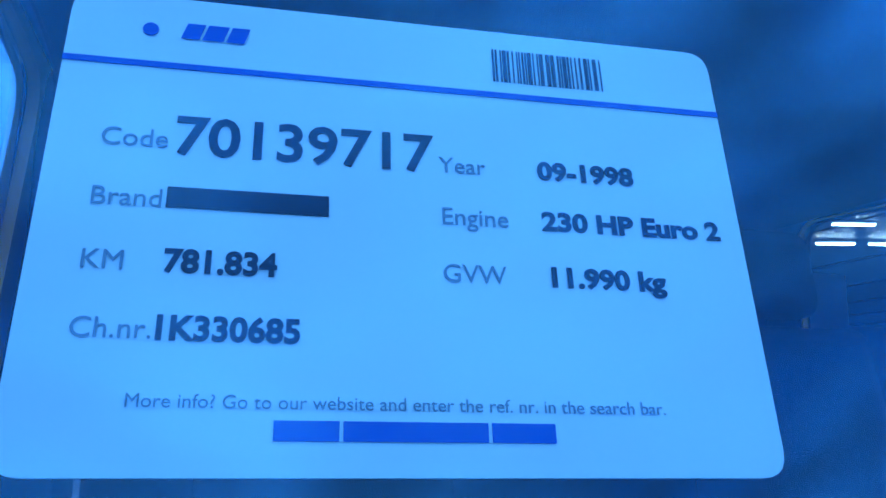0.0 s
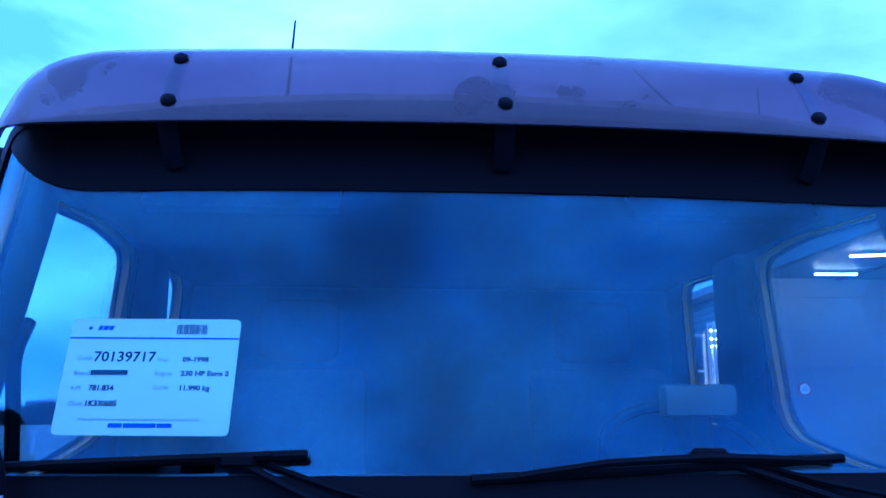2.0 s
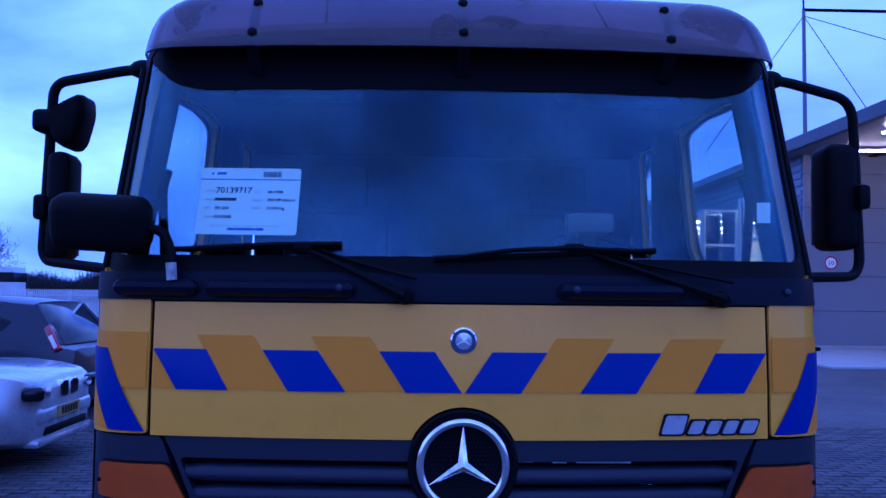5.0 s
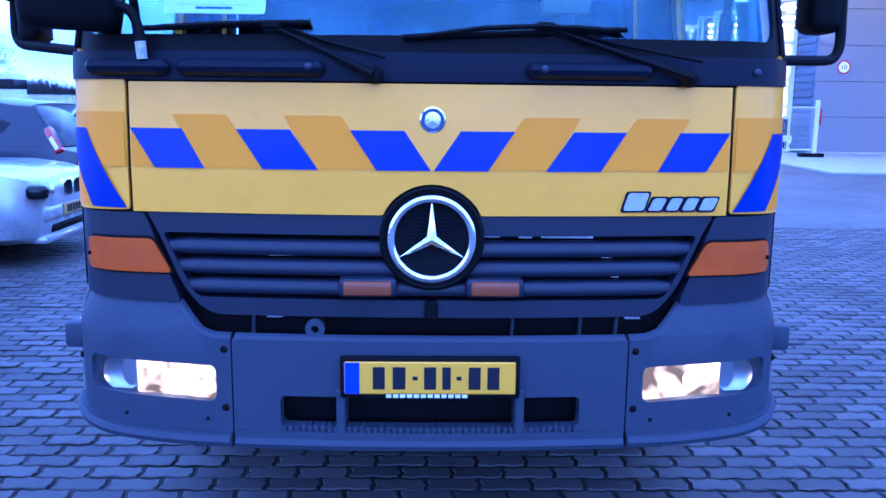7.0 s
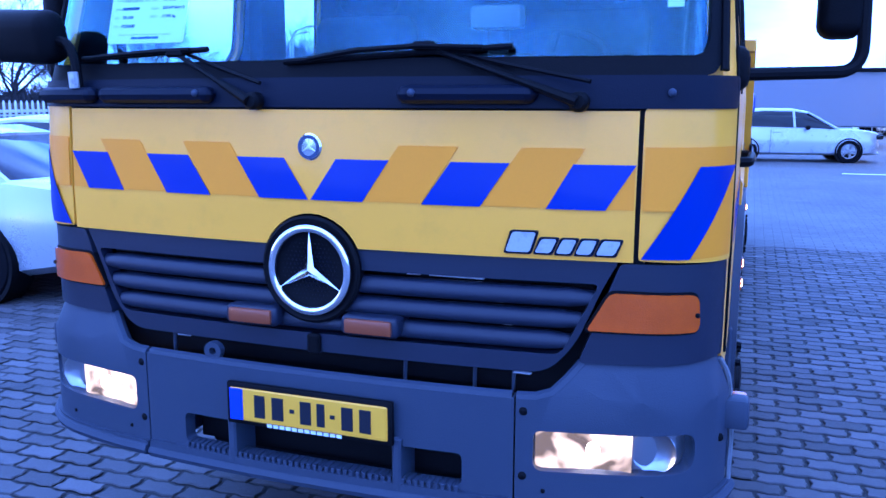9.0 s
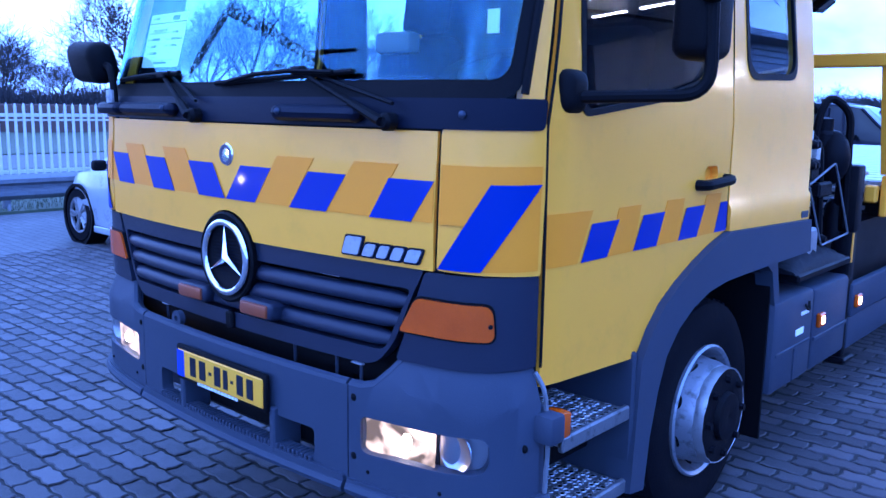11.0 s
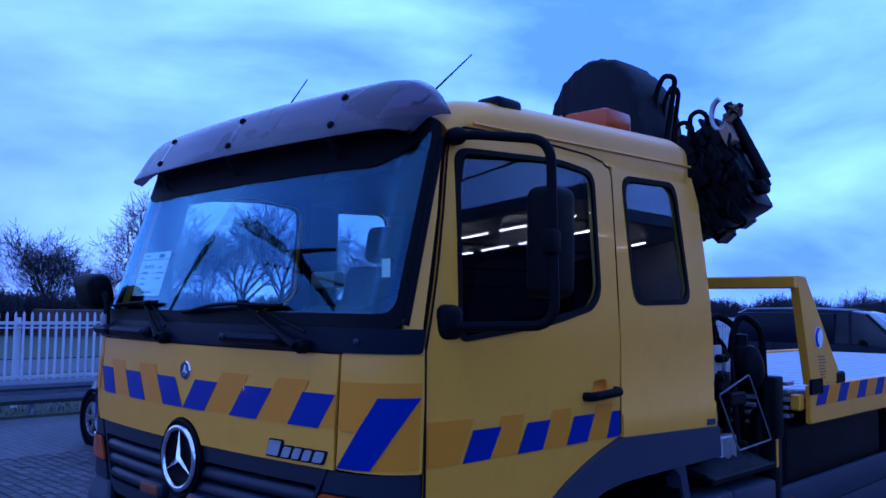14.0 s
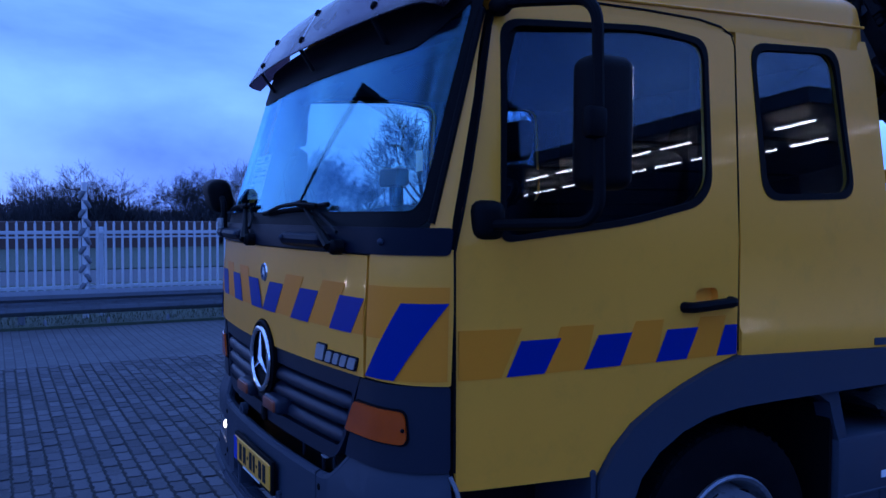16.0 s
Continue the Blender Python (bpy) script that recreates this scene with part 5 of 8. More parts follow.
for s in (-1, 1):
    truck_wheel(s, 1.085, 1.50, 0.448, 0.448, 0.264)
    truck_wheel(s, 1.085, 5.80, 0.448, 0.448, 0.272)
    part("mudflap", boxes((s * 0.62, s * 1.125, 2.000, 2.015, 0.19, 0.98, 0.0)), BLACK, truck)
    fend = [(1.86, 1.02), (1.90, 1.06), (2.00, 1.02), (2.035, 0.90), (2.06, 0.82), (2.10, 0.80), (2.10, 0.74), (2.03, 0.76), (1.98, 0.88), (1.95, 0.97)]
    sheet_part("arch_tail", fend, flank(s, 0.0), 0.08, GREY, truck, flip=s < 0)
    lk = part("side_locker", boxes((s * 0.75, s * 1.15, 2.03, 2.535, 0.385, 0.815, 0.025, 2)), GREY, truck, "grey side locker")
    part("locker_ridge", boxes((s * 1.14, s * 1.156, 2.06, 2.50, 0.56, 0.575, 0.003, 1), (s * 1.14, s * 1.156, 2.29, 2.298, 0.40, 0.56, 0.002, 1)), GREY, lk)
    part("locker_label", boxes((s * 1.149, s * 1.1535, 2.30, 2.40, 0.615, 0.645, 0.0)), CARD, lk, "small pale label")
    part("locker_label", boxes((s * 1.149, s * 1.1535, 2.36, 2.46, 0.705, 0.722, 0.0)), CARD, lk, "small pale label")
    bm = bmesh.new()
    tube(bm, bend([(s * 1.152, 2.40, 0.755), (s * 1.165, 2.40, 0.73), (s * 1.165, 2.43, 0.725), (s * 1.152, 2.45, 0.76)], 0.01), 0.006, 6)
    part("locker_latch", bm, BLACK, lk)
    lk2 = part("side_locker", boxes((s * 0.75, s * 1.15, 2.55, 3.08, 0.385, 0.805, 0.025, 2)), GREY, truck, "grey side locker with a lit marker lamp")
    part("locker_ridge", boxes((s * 1.14, s * 1.157, 2.56, 3.07, 0.54, 0.56, 0.003, 1)), GREY, lk2)
    rail = part("side_skirt", boxes((s * 1.10, s * 1.15, 3.16, 9.0, 0.555, 0.735, 0.012, 2), (s * 1.105, s * 1.14, 3.16, 9.0, 0.37, 0.55, 0.012, 2)), GREY, truck, "grey folded side skirt")
    for y in (2.622, 3.228, 6.2):
        host = lk2 if y < 3 else rail
        mk = part("marker_lamp", boxes((s * 1.148, s * 1.172, y - 0.040, y + 0.040, 0.605, 0.675, 0.006, 1)), AMBER, host, "lit amber marker lamp")
        part("marker_bulb", boxes((s * 1.165, s * 1.1755, y - 0.017, y + 0.017, 0.620, 0.660, 0.004, 1)), MARK_ON, mk, "lit bulb")

# mirrors
for s in (-1, 1):
    bm = bmesh.new()
    tube(bm, bend([(s * 1.075, 0.44, 2.372), (s * 1.15, 0.455, 2.372), (s * 1.435, 0.545, 2.330 if s > 0 else 2.345), (s * 1.456, 0.545, 1.715 if s < 0 else 1.690), (s * 1.13, 0.37, 1.680)], 0.08 if s > 0 else 0.055, 6), 0.018, 10)
    arm = part("mirror_arm", bm, BLACK, truck, "black tubular mirror arm")
    bm = bmesh.new()
    bmesh.ops.create_uvsphere(bm, u_segments=12, v_segments=8, radius=0.034, matrix=Matrix.Translation((s * 1.085, 0.44, 2.372)) @ Matrix.Diagonal((1.5, 1, 1, 1)))
    part("arm_socket", bm, BLACK, arm)
    bm = bmesh.new()
    box(bm, s * 1.055, s * 1.160, 0.312, 0.430, 1.632, 1.758, 0.036, 3)
    part("arm_foot", bm, BLACK, arm, "rounded black foot of the mirror arm")
    bm = bmesh.new()
    if s > 0:
        box(bm, 1.332, 1.458, 0.52, 0.68, 1.785, 2.175, 0.040, 4)
    else:
        box(bm, -1.440, -1.362, 0.50, 0.65, 1.715, 2.100, 0.034, 4)
    head = part("mirror_head", bm, BLACK, truck, "black mirror housing")
    zc = 1.98 if s > 0 else 1.905
    part("mirror_glass", boxes((s * (1.345 if s > 0 else 1.372), s * 1.43, 0.678 - (0.03 if s < 0 else 0), 0.684 - (0.03 if s < 0 else 0), zc - 0.17, zc + 0.17, 0.0)), CHROME, head, "mirror glass")
    bm = bmesh.new()
    box(bm, s * 1.43, s * 1.476, 0.49, 0.56, zc - 0.05, zc + 0.04, 0.016, 2)
    part("mirror_clamp", bm, BLACK, head)
v, fc = loft([[(-1.422 + 0.76 * dx * k, yy, 2.205 + 0.90 * dz * k) for dx, dz in rounded([(0.0, -0.06), (0.0, 0.05), (0.06, 0.085), (0.135, 0.115), (0.140, 0.04), (0.105, -0.075), (0.075, -0.105), (0.03, -0.10)], 0.025, 3)] for yy, k in ((0.49, 0.80), (0.505, 0.95), (0.54, 1.0), (0.62, 1.0), (0.64, 0.96))])
wide = mesh_part("wide_angle_mirror", v, fc, BLACK, truck, "rounded black wide-angle mirror", angle=50)
bm = bmesh.new()
box(bm, -1.49, -1.41, 0.49, 0.59, 2.165, 2.245, 0.02, 3)
part("mirror_clamp", bm, BLACK, wide)
bm = bmesh.new()
box(bm, -0.15, 0.15, -0.06, 0.06, -0.088, 0.082, 0.05, 4, m=Matrix.Translation((-1.070, 0.06, 1.815)) @ pose(0, 0, 0, 14, 3, -6))
fm = part("front_mirror", bm, BLACK, truck, "rounded black front mirror")
bm = bmesh.new()
tube(bm, bend([(-1.04, 0.06, 1.80), (-0.96, 0.05, 1.80), (-0.885, 0.04, 1.79), (-0.86, 0.04, 1.74), (-0.85, 0.04, 1.64)], 0.07, 6), 0.015, 8)
part("front_mirror_arm", bm, BLACK, fm)
bm = bmesh.new()
tube(bm, [(-0.852, 0.02, 1.695), (-0.848, 0.02, 1.645)], 0.0155, 8)
part("arm_sleeve", bm, VALVE, fm, "pale sleeve")

# ---- the tow truck: crane and bed ----
INKR = mat("faded_red_ink", (0.30, 0.12, 0.06), 0.6, var=0.1, bump=0)
column = part("crane_column", boxes((-0.30, 0.30, 2.45, 2.95, 0.85, 2.35, 0.04, 2), (-0.55, 0.55, 2.42, 3.0, 0.88, 1.12, 0.02, 1)), BLACKM, truck, "black loading crane column")
secs = []
for i in range(33):
    a = math.pi * i / 32
    x, z = 0.32 - 0.335 * math.cos(a), 2.66 + 0.63 * math.sin(a) ** 0.70
    z += 0.006 * math.sin(i * 2.3) + 0.003 * math.sin(i * 5.1)
    f = 0.005 * math.sin(i * 1.9)
    secs.append([(x, 2.44 + f, 2.30), (x + 0.5 * f, 2.44 - f, (z + 2.30) / 2), (x, 2.445 + f, z - 0.04), (x, 2.50, z - 0.008), (x, 2.68, z + 0.5 * f), (x, 2.86, z), (x, 2.94, z - 0.05), (x, 2.94, 2.30)])
v, fc = loft(secs)
hood = mesh_part("crane_cover", v, fc, mat("black_tarpaulin", (0.005, 0.006, 0.010), 0.7, spec=0.2, var=0.4, scale=7, fine=60, bump=0.4), truck, "black tarpaulin hood over the crane", angle=75)
bm = bmesh.new()
tube(bm, bend([(0.60, 2.66, 2.72), (0.63, 2.66, 3.06), (0.68, 2.66, 3.15), (0.745, 2.68, 3.13), (0.71, 2.70, 2.98), (0.665, 2.70, 2.72)], 0.06, 5), 0.016, 7)
part("hose", bm, BLACK, hood, "black hydraulic hose")
bm = bmesh.new()
tube(bm, bend([(0.61, 2.74, 2.72), (0.64, 2.74, 3.02), (0.69, 2.74, 3.10), (0.735, 2.74, 3.06), (0.68, 2.76, 2.74)], 0.06, 5), 0.014, 7)
part("hose", bm, BLACK, hood, "black hydraulic hose")
ARM = Matrix.Translation((1.01, 2.72, 2.50)) @ pose(0, 0, 0, 0, -28, 0) @ Matrix.Scale(0.86, 4)
bm = bmesh.new()
box(bm, -0.16, 0.16, -0.17, 0.17, -0.30, 0.26, 0.02, 2, m=ARM)
box(bm, -0.11, 0.20, -0.13, 0.13, -0.16, 0.34, 0.015, 2, m=ARM)
box(bm, 0.0, 0.22, -0.10, 0.10, 0.08, 0.22, 0.01, 2, m=ARM)
boom = part("crane_boom", bm, BLACKM, truck, "black folded crane boom")
bm = bmesh.new()
tube(bm, [(1.095, 2.62, 2.90), (1.30, 2.64, 2.47)], 0.026, 10)
tube(bm, [(1.07, 2.74, 2.86), (1.26, 2.74, 2.44)], 0.026, 10)
part("boom_cylinder", bm, BLACKM, boom)
part("boom_cylinder_cap", boxes((1.17, 1.27, 2.66, 2.78, 2.40, 2.47, 0.02, 2)), BLACKM, boom)
rng = random.Random(4)
for i in range(30):
    bm = bmesh.new()
    c = Vector((0.0, 2.72 + rng.uniform(-0.16, 0.2), 2.30 + rng.uniform(-0.12, 0.14)))
    c.x = rng.uniform(0.84, 0.99 + 0.8 * (c.z - 2.18))
    box(bm, -0.045, 0.045, -0.055, 0.055, -0.04, 0.04, 0.008, 1, m=Matrix.Translation(c) @ pose(0, 0, 0, rng.uniform(-12, 12), -38 + rng.uniform(-8, 8), rng.uniform(-10, 10)))
    part("boom_link", bm, BLACKM, boom)
for k, (x, z, r) in enumerate(((0.865, 2.77, 0.050), (0.955, 2.82, 0.050))):
    bm = bmesh.new()
    tube(bm, bend([(x - r, 2.55, z - 0.16), (x - r, 2.55, z + r * 0.6), (x, 2.555, z + r * 1.1), (x + r, 2.56, z + r * 0.4), (x + r * 0.7, 2.57, z - 0.14)], 0.05, 5), 0.014, 7)
    part("looped_hose", bm, BLACK, boom, "looped black hose")
bm = bmesh.new()
tube(bm, [(1.09 + 0.050 * math.cos(a), 2.54, 2.83 + 0.085 * math.sin(a)) for a in [radians(95 + 215 * i / 14) for i in range(15)]], 0.017, 8, r1=0.011)
hook = part("crane_hook", bm, STEEL, boom, "bare steel crane hook")
part("hook_shank", boxes((1.06, 1.10, 2.53, 2.66, 2.66, 2.76, 0.012, 2)), BLACKM, boom)
for i in range(34):
    bm = bmesh.new()
    lx, lz = rng.uniform(-0.15, 0.22), rng.uniform(-0.30, 0.30)
    w_, h_ = rng.uniform(0.010, 0.035), rng.uniform(0.02, 0.10)
    if i % 3:
        box(bm, lx - w_, lx + w_, -0.20 - rng.uniform(0.0, 0.03), -0.15, lz - h_, lz + h_, 0.005, 1, m=ARM)
    else:
        tube(bm, bend([ARM @ Vector((lx, -0.18, lz - h_)), ARM @ Vector((lx, -0.23, lz)), ARM @ Vector((lx + 0.05, -0.22, lz + h_)), ARM @ Vector((lx + 0.02, -0.17, lz + 1.6 * h_))], 0.03, 4), 0.010, 6)
    part("boom_fitting", bm, BLACKM if i % 4 else BLACK, boom)
bm = bmesh.new()
for i in range(14):
    a = 0.9 * i
    bmesh.ops.create_uvsphere(bm, u_segments=8, v_segments=6, radius=0.017, matrix=Matrix.Translation((1.15 + 0.035 * math.cos(a), 2.58 + 0.03 * math.sin(2 * a), 2.835 + 0.04 * math.sin(a * 1.3))) @ pose(0, 0, 0, 40 * i, 25 * i, 0) @ Matrix.Diagonal((1, 0.55, 1.5, 1)))
part("hook_chain", bm, mat("rusty_chain", (0.14, 0.075, 0.045), 0.7, metal=0.4, var=0.4), boom, "short rusty chain")
bm = bmesh.new()
tube(bm, bend([(1.10, 2.58, 2.20), (1.17, 2.57, 2.20), (1.22, 2.56, 2.23), (1.21, 2.55, 2.26), (1.12, 2.55, 2.25)], 0.03, 5), 0.009, 6)
part("looped_hose", bm, BLACK, boom, "looped black hose")
bm = bmesh.new()
box(bm, -0.03, 0.03, -0.03, 0.03, -0.06, 0.06, 0.006, 1, m=Matrix.Translation((1.125, 2.56, 2.715)) @ pose(0, 0, 0, 0, -28, 0))
part("boom_plate", bm, mat("rust_plate", (0.30, 0.16, 0.10), 0.6, var=0.3), boom)

# valves, pipes and brackets between cab and bed
valves = part("valve_block", boxes((0.90, 1.06, 2.50, 2.60, 1.38, 1.57, 0.012, 2)), VALVE, truck, "off-white hydraulic valve block")
part("valve_cap", boxes((1.00, 1.08, 2.60, 2.66, 1.36, 1.50, 0.012, 2)), VALVE, valves)
for i in range(4):
    bm = bmesh.new()
    lathe(bm, [(0.0, 0.0), (0.022, 0.0), (0.022, 0.03), (0.014, 0.045), (0.0, 0.045)], Matrix.Translation((1.06, 2.525 + 0.045 * (i % 2), 1.40 + 0.10 * (i // 2))) @ AXIS_X, 10)
    part("valve_plug", bm, BLACKM, valves)
for i in range(5):
    bm = bmesh.new()
    tube(bm, [(0.88 + 0.04 * i, 2.56, 1.56), (0.88 + 0.04 * i, 2.55, 1.66 + 0.02 * (i % 2))], 0.007, 6)
    bmesh.ops.create_uvsphere(bm, u_segments=8, v_segments=6, radius=0.014, matrix=Matrix.Translation((0.88 + 0.04 * i, 2.55, 1.67 + 0.02 * (i % 2))))
    part("valve_lever", bm, BLACKM, valves)
for i in range(16):
    x0, y0 = 0.50 + rng.uniform(-0.2, 0.5), 2.46 + rng.uniform(0, 0.5)
    top = 1.62 + rng.uniform(-0.15, 0.16)
    bm = bmesh.new()
    tube(bm, bend([(x0, y0, 0.98), (x0 + rng.uniform(-0.15, 0.15), y0, top - 0.12), (x0 + rng.uniform(0.0, 0.10), y0 + 0.06, top), (x0 + rng.uniform(0.1, 0.2), y0 + 0.14, top - 0.08), (x0 + 0.16, y0 + 0.20, 1.05)], 0.10, 5), rng.choice((0.013, 0.017, 0.021)), 8)
    part("hose", bm, BLACK, truck, "black hydraulic hose")
for i in range(46):
    c = Vector((rng.uniform(0.25, 1.06), rng.uniform(2.46, 3.30), rng.uniform(0.98, 1.50)))
    sx, sy, sz = rng.uniform(0.02, 0.09), rng.uniform(0.03, 0.10), rng.uniform(0.03, 0.11)
    bm = bmesh.new()
    if i % 3:
        box(bm, c.x - sx, c.x + sx, c.y - sy, c.y + sy, c.z - sz, c.z + sz, 0.010, 1)
    else:
        lathe(bm, [(0.0, -sz), (sx * 0.7, -sz), (sx * 0.7, sz * 0.6), (sx * 0.45, sz), (0.0, sz)], Matrix.Translation(c) @ (AXIS_X if i % 2 else Matrix()), 12)
    part("crane_fitting", bm, BLACKM if i % 5 else STEEL, truck)
bm = bmesh.new()
lathe(bm, [(0.0, -0.16), (0.055, -0.16), (0.06, -0.10), (0.06, 0.02), (0.045, 0.04), (0.045, 0.10), (0.0, 0.11)], Matrix.Translation((0.98, 2.98, 1.52)), 18)
part("swing_motor", bm, BLACKM, truck, "black hydraulic motor")
bm = bmesh.new()
tube(bm, bend([(1.09, 2.50, 1.30), (1.11, 2.68, 1.00), (1.11, 3.10, 1.02), (1.09, 2.86, 1.40), (1.09, 2.50, 1.31)], 0.02, 4), 0.0055, 6)
part("guard_loop", bm, BARRIER, truck, "bent steel guard loop")
part("tank", boxes((0.55, 1.05, 2.34, 2.50, 0.95, 1.17, 0.03, 2)), BLACKM, truck, "small dark tank")
for i in range(5):
    part("tank_fin", boxes((1.03, 1.05, 2.335 + 0.034 * i, 2.350 + 0.034 * i, 1.26, 1.32, 0.003, 1)), VALVE, truck)
legc = part("stabiliser_leg", boxes((1.02, 1.14, 3.10, 3.22, 1.02, 1.38, 0.015, 2), (1.03, 1.13, 3.11, 3.21, 0.33, 1.05, 0.012, 2), (-0.9, 1.0, 3.10, 3.22, 0.90, 1.02, 0.01, 1)), BLACKM, truck, "black crane stabiliser leg")
part("leg_foot", boxes((1.00, 1.16, 3.08, 3.24, 0.30, 0.335, 0.01, 1)), BLACKM, legc)
part("leg_mark", boxes((1.128, 1.134, 3.12, 3.145, 0.86, 1.02, 0.0)), YELLOW, legc)
bm = bmesh.new()
bmesh.ops.create_uvsphere(bm, u_segments=16, v_segments=10, radius=0.12, matrix=Matrix.Translation((1.02, 3.0, 1.42)) @ Matrix.Diagonal((0.8, 0.7, 1.2, 1)))
part("winch_motor", bm, BLACKM, truck, "black winch motor")
part("sub_plate", boxes((0.5, 1.14, 2.32, 3.10, 0.86, 0.90, 0.01, 1)), BLACKM, truck)

secs = []
rh = random.Random(12)
for i in range(15):
    y = 2.30 + 0.052 * i
    ring = []
    for j in range(13):
        q = math.pi * j / 12
        w = 1 + 0.16 * math.sin(3.1 * i + 2.3 * j) + rh.uniform(-0.05, 0.05)
        ring.append((0.80 + 0.33 * math.cos(q), y, 0.90 + 0.13 * w * math.sin(q) * math.sin(math.pi * (i + 0.6) / 15.2) ** 0.5))
    secs.append(ring)
v, fc = loft(secs)
mesh_part("folded_tarpaulin", v, fc, MATS["black_tarpaulin"], truck, "crumpled black tarpaulin behind the cab", angle=60)

# flat bed: deck, side rails with stripes, head frame
deck = part("bed_deck", boxes((-1.14, 1.14, 3.62, 9.6, 1.22, 1.275, 0.01, 1)), DECK, truck, "worn aluminium bed deck")
bm = bmesh.new()
for i in range(24):
    box(bm, -1.10, 1.10, 3.80 + 0.24 * i, 3.82 + 0.24 * i, 1.275, 1.277, 0.0)
part("deck_ribs", bm, DECK, deck)["kind"] = "stuff"
part("bed_beams", boxes((-0.85, -0.70, 3.7, 9.5, 0.95, 1.22, 0.0), (0.70, 0.85, 3.7, 9.5, 0.95, 1.22, 0.0), (-1.1, 1.1, 3.75, 3.85, 1.05, 1.22, 0.0)), BLACKM, deck)
for s in (-1, 1):
    rl = part("bed_rail", boxes((s * 1.13, s * 1.172, 3.56, 9.6, 1.07, 1.305, 0.008, 1)), YELLOW, deck, "yellow bed side rail")
    for i in range(16):
        y = 3.62 + 0.37 * i
        for nm, off, fm_ in (("blue_film", 0.0, BLUE), ("orange_film", 0.18, ORANGE)):
            sheet_part(nm, [(y + off, 1.18), (y + off + 0.16, 1.18), (y + off + 0.24, 1.298), (y + off + 0.08, 1.298)], lambda a, c, d, s=s: (s * (1.1745 + d), a, c), 0.002, fm_, rl, flip=s < 0)
    gus = [(3.36, 1.975), (3.49, 1.975), (4.09, 1.31), (3.56, 1.31)]
    v, fc = [], []
    up = sheet_part("head_frame_post", gus, lambda y, z, d, s=s: (s * (1.172 + d), y, z), 0.05, YELLOW, deck, "yellow tapered frame post", flip=s < 0)
    bm = bmesh.new()
    lathe(bm, [(0.0, 0.0), (0.068, 0.0), (0.068, 0.002), (0.0, 0.002)], Matrix.Translation((s * 1.1725, 3.69, 1.60)) @ pose(0, 0, 0, 0, s * 90, 0), 24)
    lab = part("post_label", bm, CARD, up, "round white label with a blue arc")
    bm = bmesh.new()
    tube(bm, [(s * 1.1745, 3.69 - 0.052 * math.cos(q), 1.60 + 0.055 * math.sin(q)) for q in [radians(-70 + 150 * i / 12) for i in range(13)]], 0.011, 6)
    part("label_arc", bm, INKB, lab)
    for i in range(8):
        part("label_bar", boxes((s * 1.1715, s * 1.1735, 3.67 + 0.006 * i, 3.78 + 0.012 * (i % 3), 1.475 - 0.019 * i, 1.484 - 0.019 * i, 0.0)), INKR, up)
    part("rubber_stop", boxes((s * 1.171, s * 1.178, 3.54, 3.72, 1.25, 1.345, 0.012, 1)), BLACK, up, "torn black rubber stop")
    part("rubber_stop", boxes((s * 1.155, s * 1.180, 3.98, 4.14, 1.295, 1.375, 0.014, 1)), BLACK, up, "black rubber stop")
part("head_frame_bar", boxes((-1.17, 1.17, 3.33, 3.42, 1.90, 1.975, 0.008, 1)), YELLOW, deck, "yellow head frame cross bar")
part("bed_latch", boxes((1.06, 1.125, 3.50, 3.57, 1.15, 1.25, 0.01, 1)), YELLOW, deck)
for i in range(5):
    part("bed_front_slat", boxes((0.60, 1.05, 3.50, 3.60, 1.10 + 0.05 * i, 1.125 + 0.05 * i, 0.004, 1)), STEEL, deck)
part("under_bed_body", boxes((-1.06, 1.06, 3.42, 5.2, 0.60, 1.07, 0.03, 1), (-1.06, 1.06, 6.4, 9.2, 0.60, 1.07, 0.03, 1), (-0.9, 0.9, 5.2, 6.4, 0.80, 1.07, 0.0)), BLACKM, deck, "black bodywork under the bed")
for s in (-1, 1):
    v, fc = loft([[(s * 0.72, 5.80 + 0.53 * math.cos(radians(q)), 0.45 + 0.53 * math.sin(radians(q))), (s * 1.12, 5.80 + 0.53 * math.cos(radians(q)), 0.45 + 0.53 * math.sin(radians(q))),
                    (s * 1.12, 5.80 + 0.545 * math.cos(radians(q)), 0.45 + 0.545 * math.sin(radians(q))), (s * 0.72, 5.80 + 0.545 * math.cos(radians(q)), 0.45 + 0.545 * math.sin(radians(q)))] for q in range(0, 181, 15)])
    mesh_part("rear_mudguard", v, fc, BLACK, truck)

# info card behind the windscreen
c_tl, c_tr, c_bl = Vector((-0.821, 0.2, 2.0)), Vector((-0.509, 0.178, 1.998)), Vector((-0.819, 0.144, 1.788))
ex = (c_tr - c_tl)
CW = ex.length
ex.normalize()
ez = (c_tl - c_bl)
CH = ez.length
ez = (ez - ex * ez.dot(ex)).normalized()
ey = ex.cross(ez)
CM = Matrix(((ex.x, ez.x, -ey.x * -1, c_bl.x), (ex.y, ez.y, -ey.y * -1, c_bl.y), (ex.z, ez.z, -ey.z * -1, c_bl.z), (0, 0, 0, 1)))
card = thing("info_card", c_bl, "white printed sales card standing behind the truck's windscreen", "card")
co = rounded([(0, 0), (CW, 0), (CW, CH), (0, CH)], 0.012, 5)
sheet_part("card_sheet", co, lambda a, b, d: tuple(CM @ Vector((a, b, d))), 0.0012, CARD, card)


def card_box(name, a0, a1, b0, b1, material, label=""):
    bm = bmesh.new()
    box(bm, a0 * CW, a1 * CW, b0 * CH, b1 * CH, 0.0002, 0.0008, m=CM)
    return part(name, bm, material, card, label)


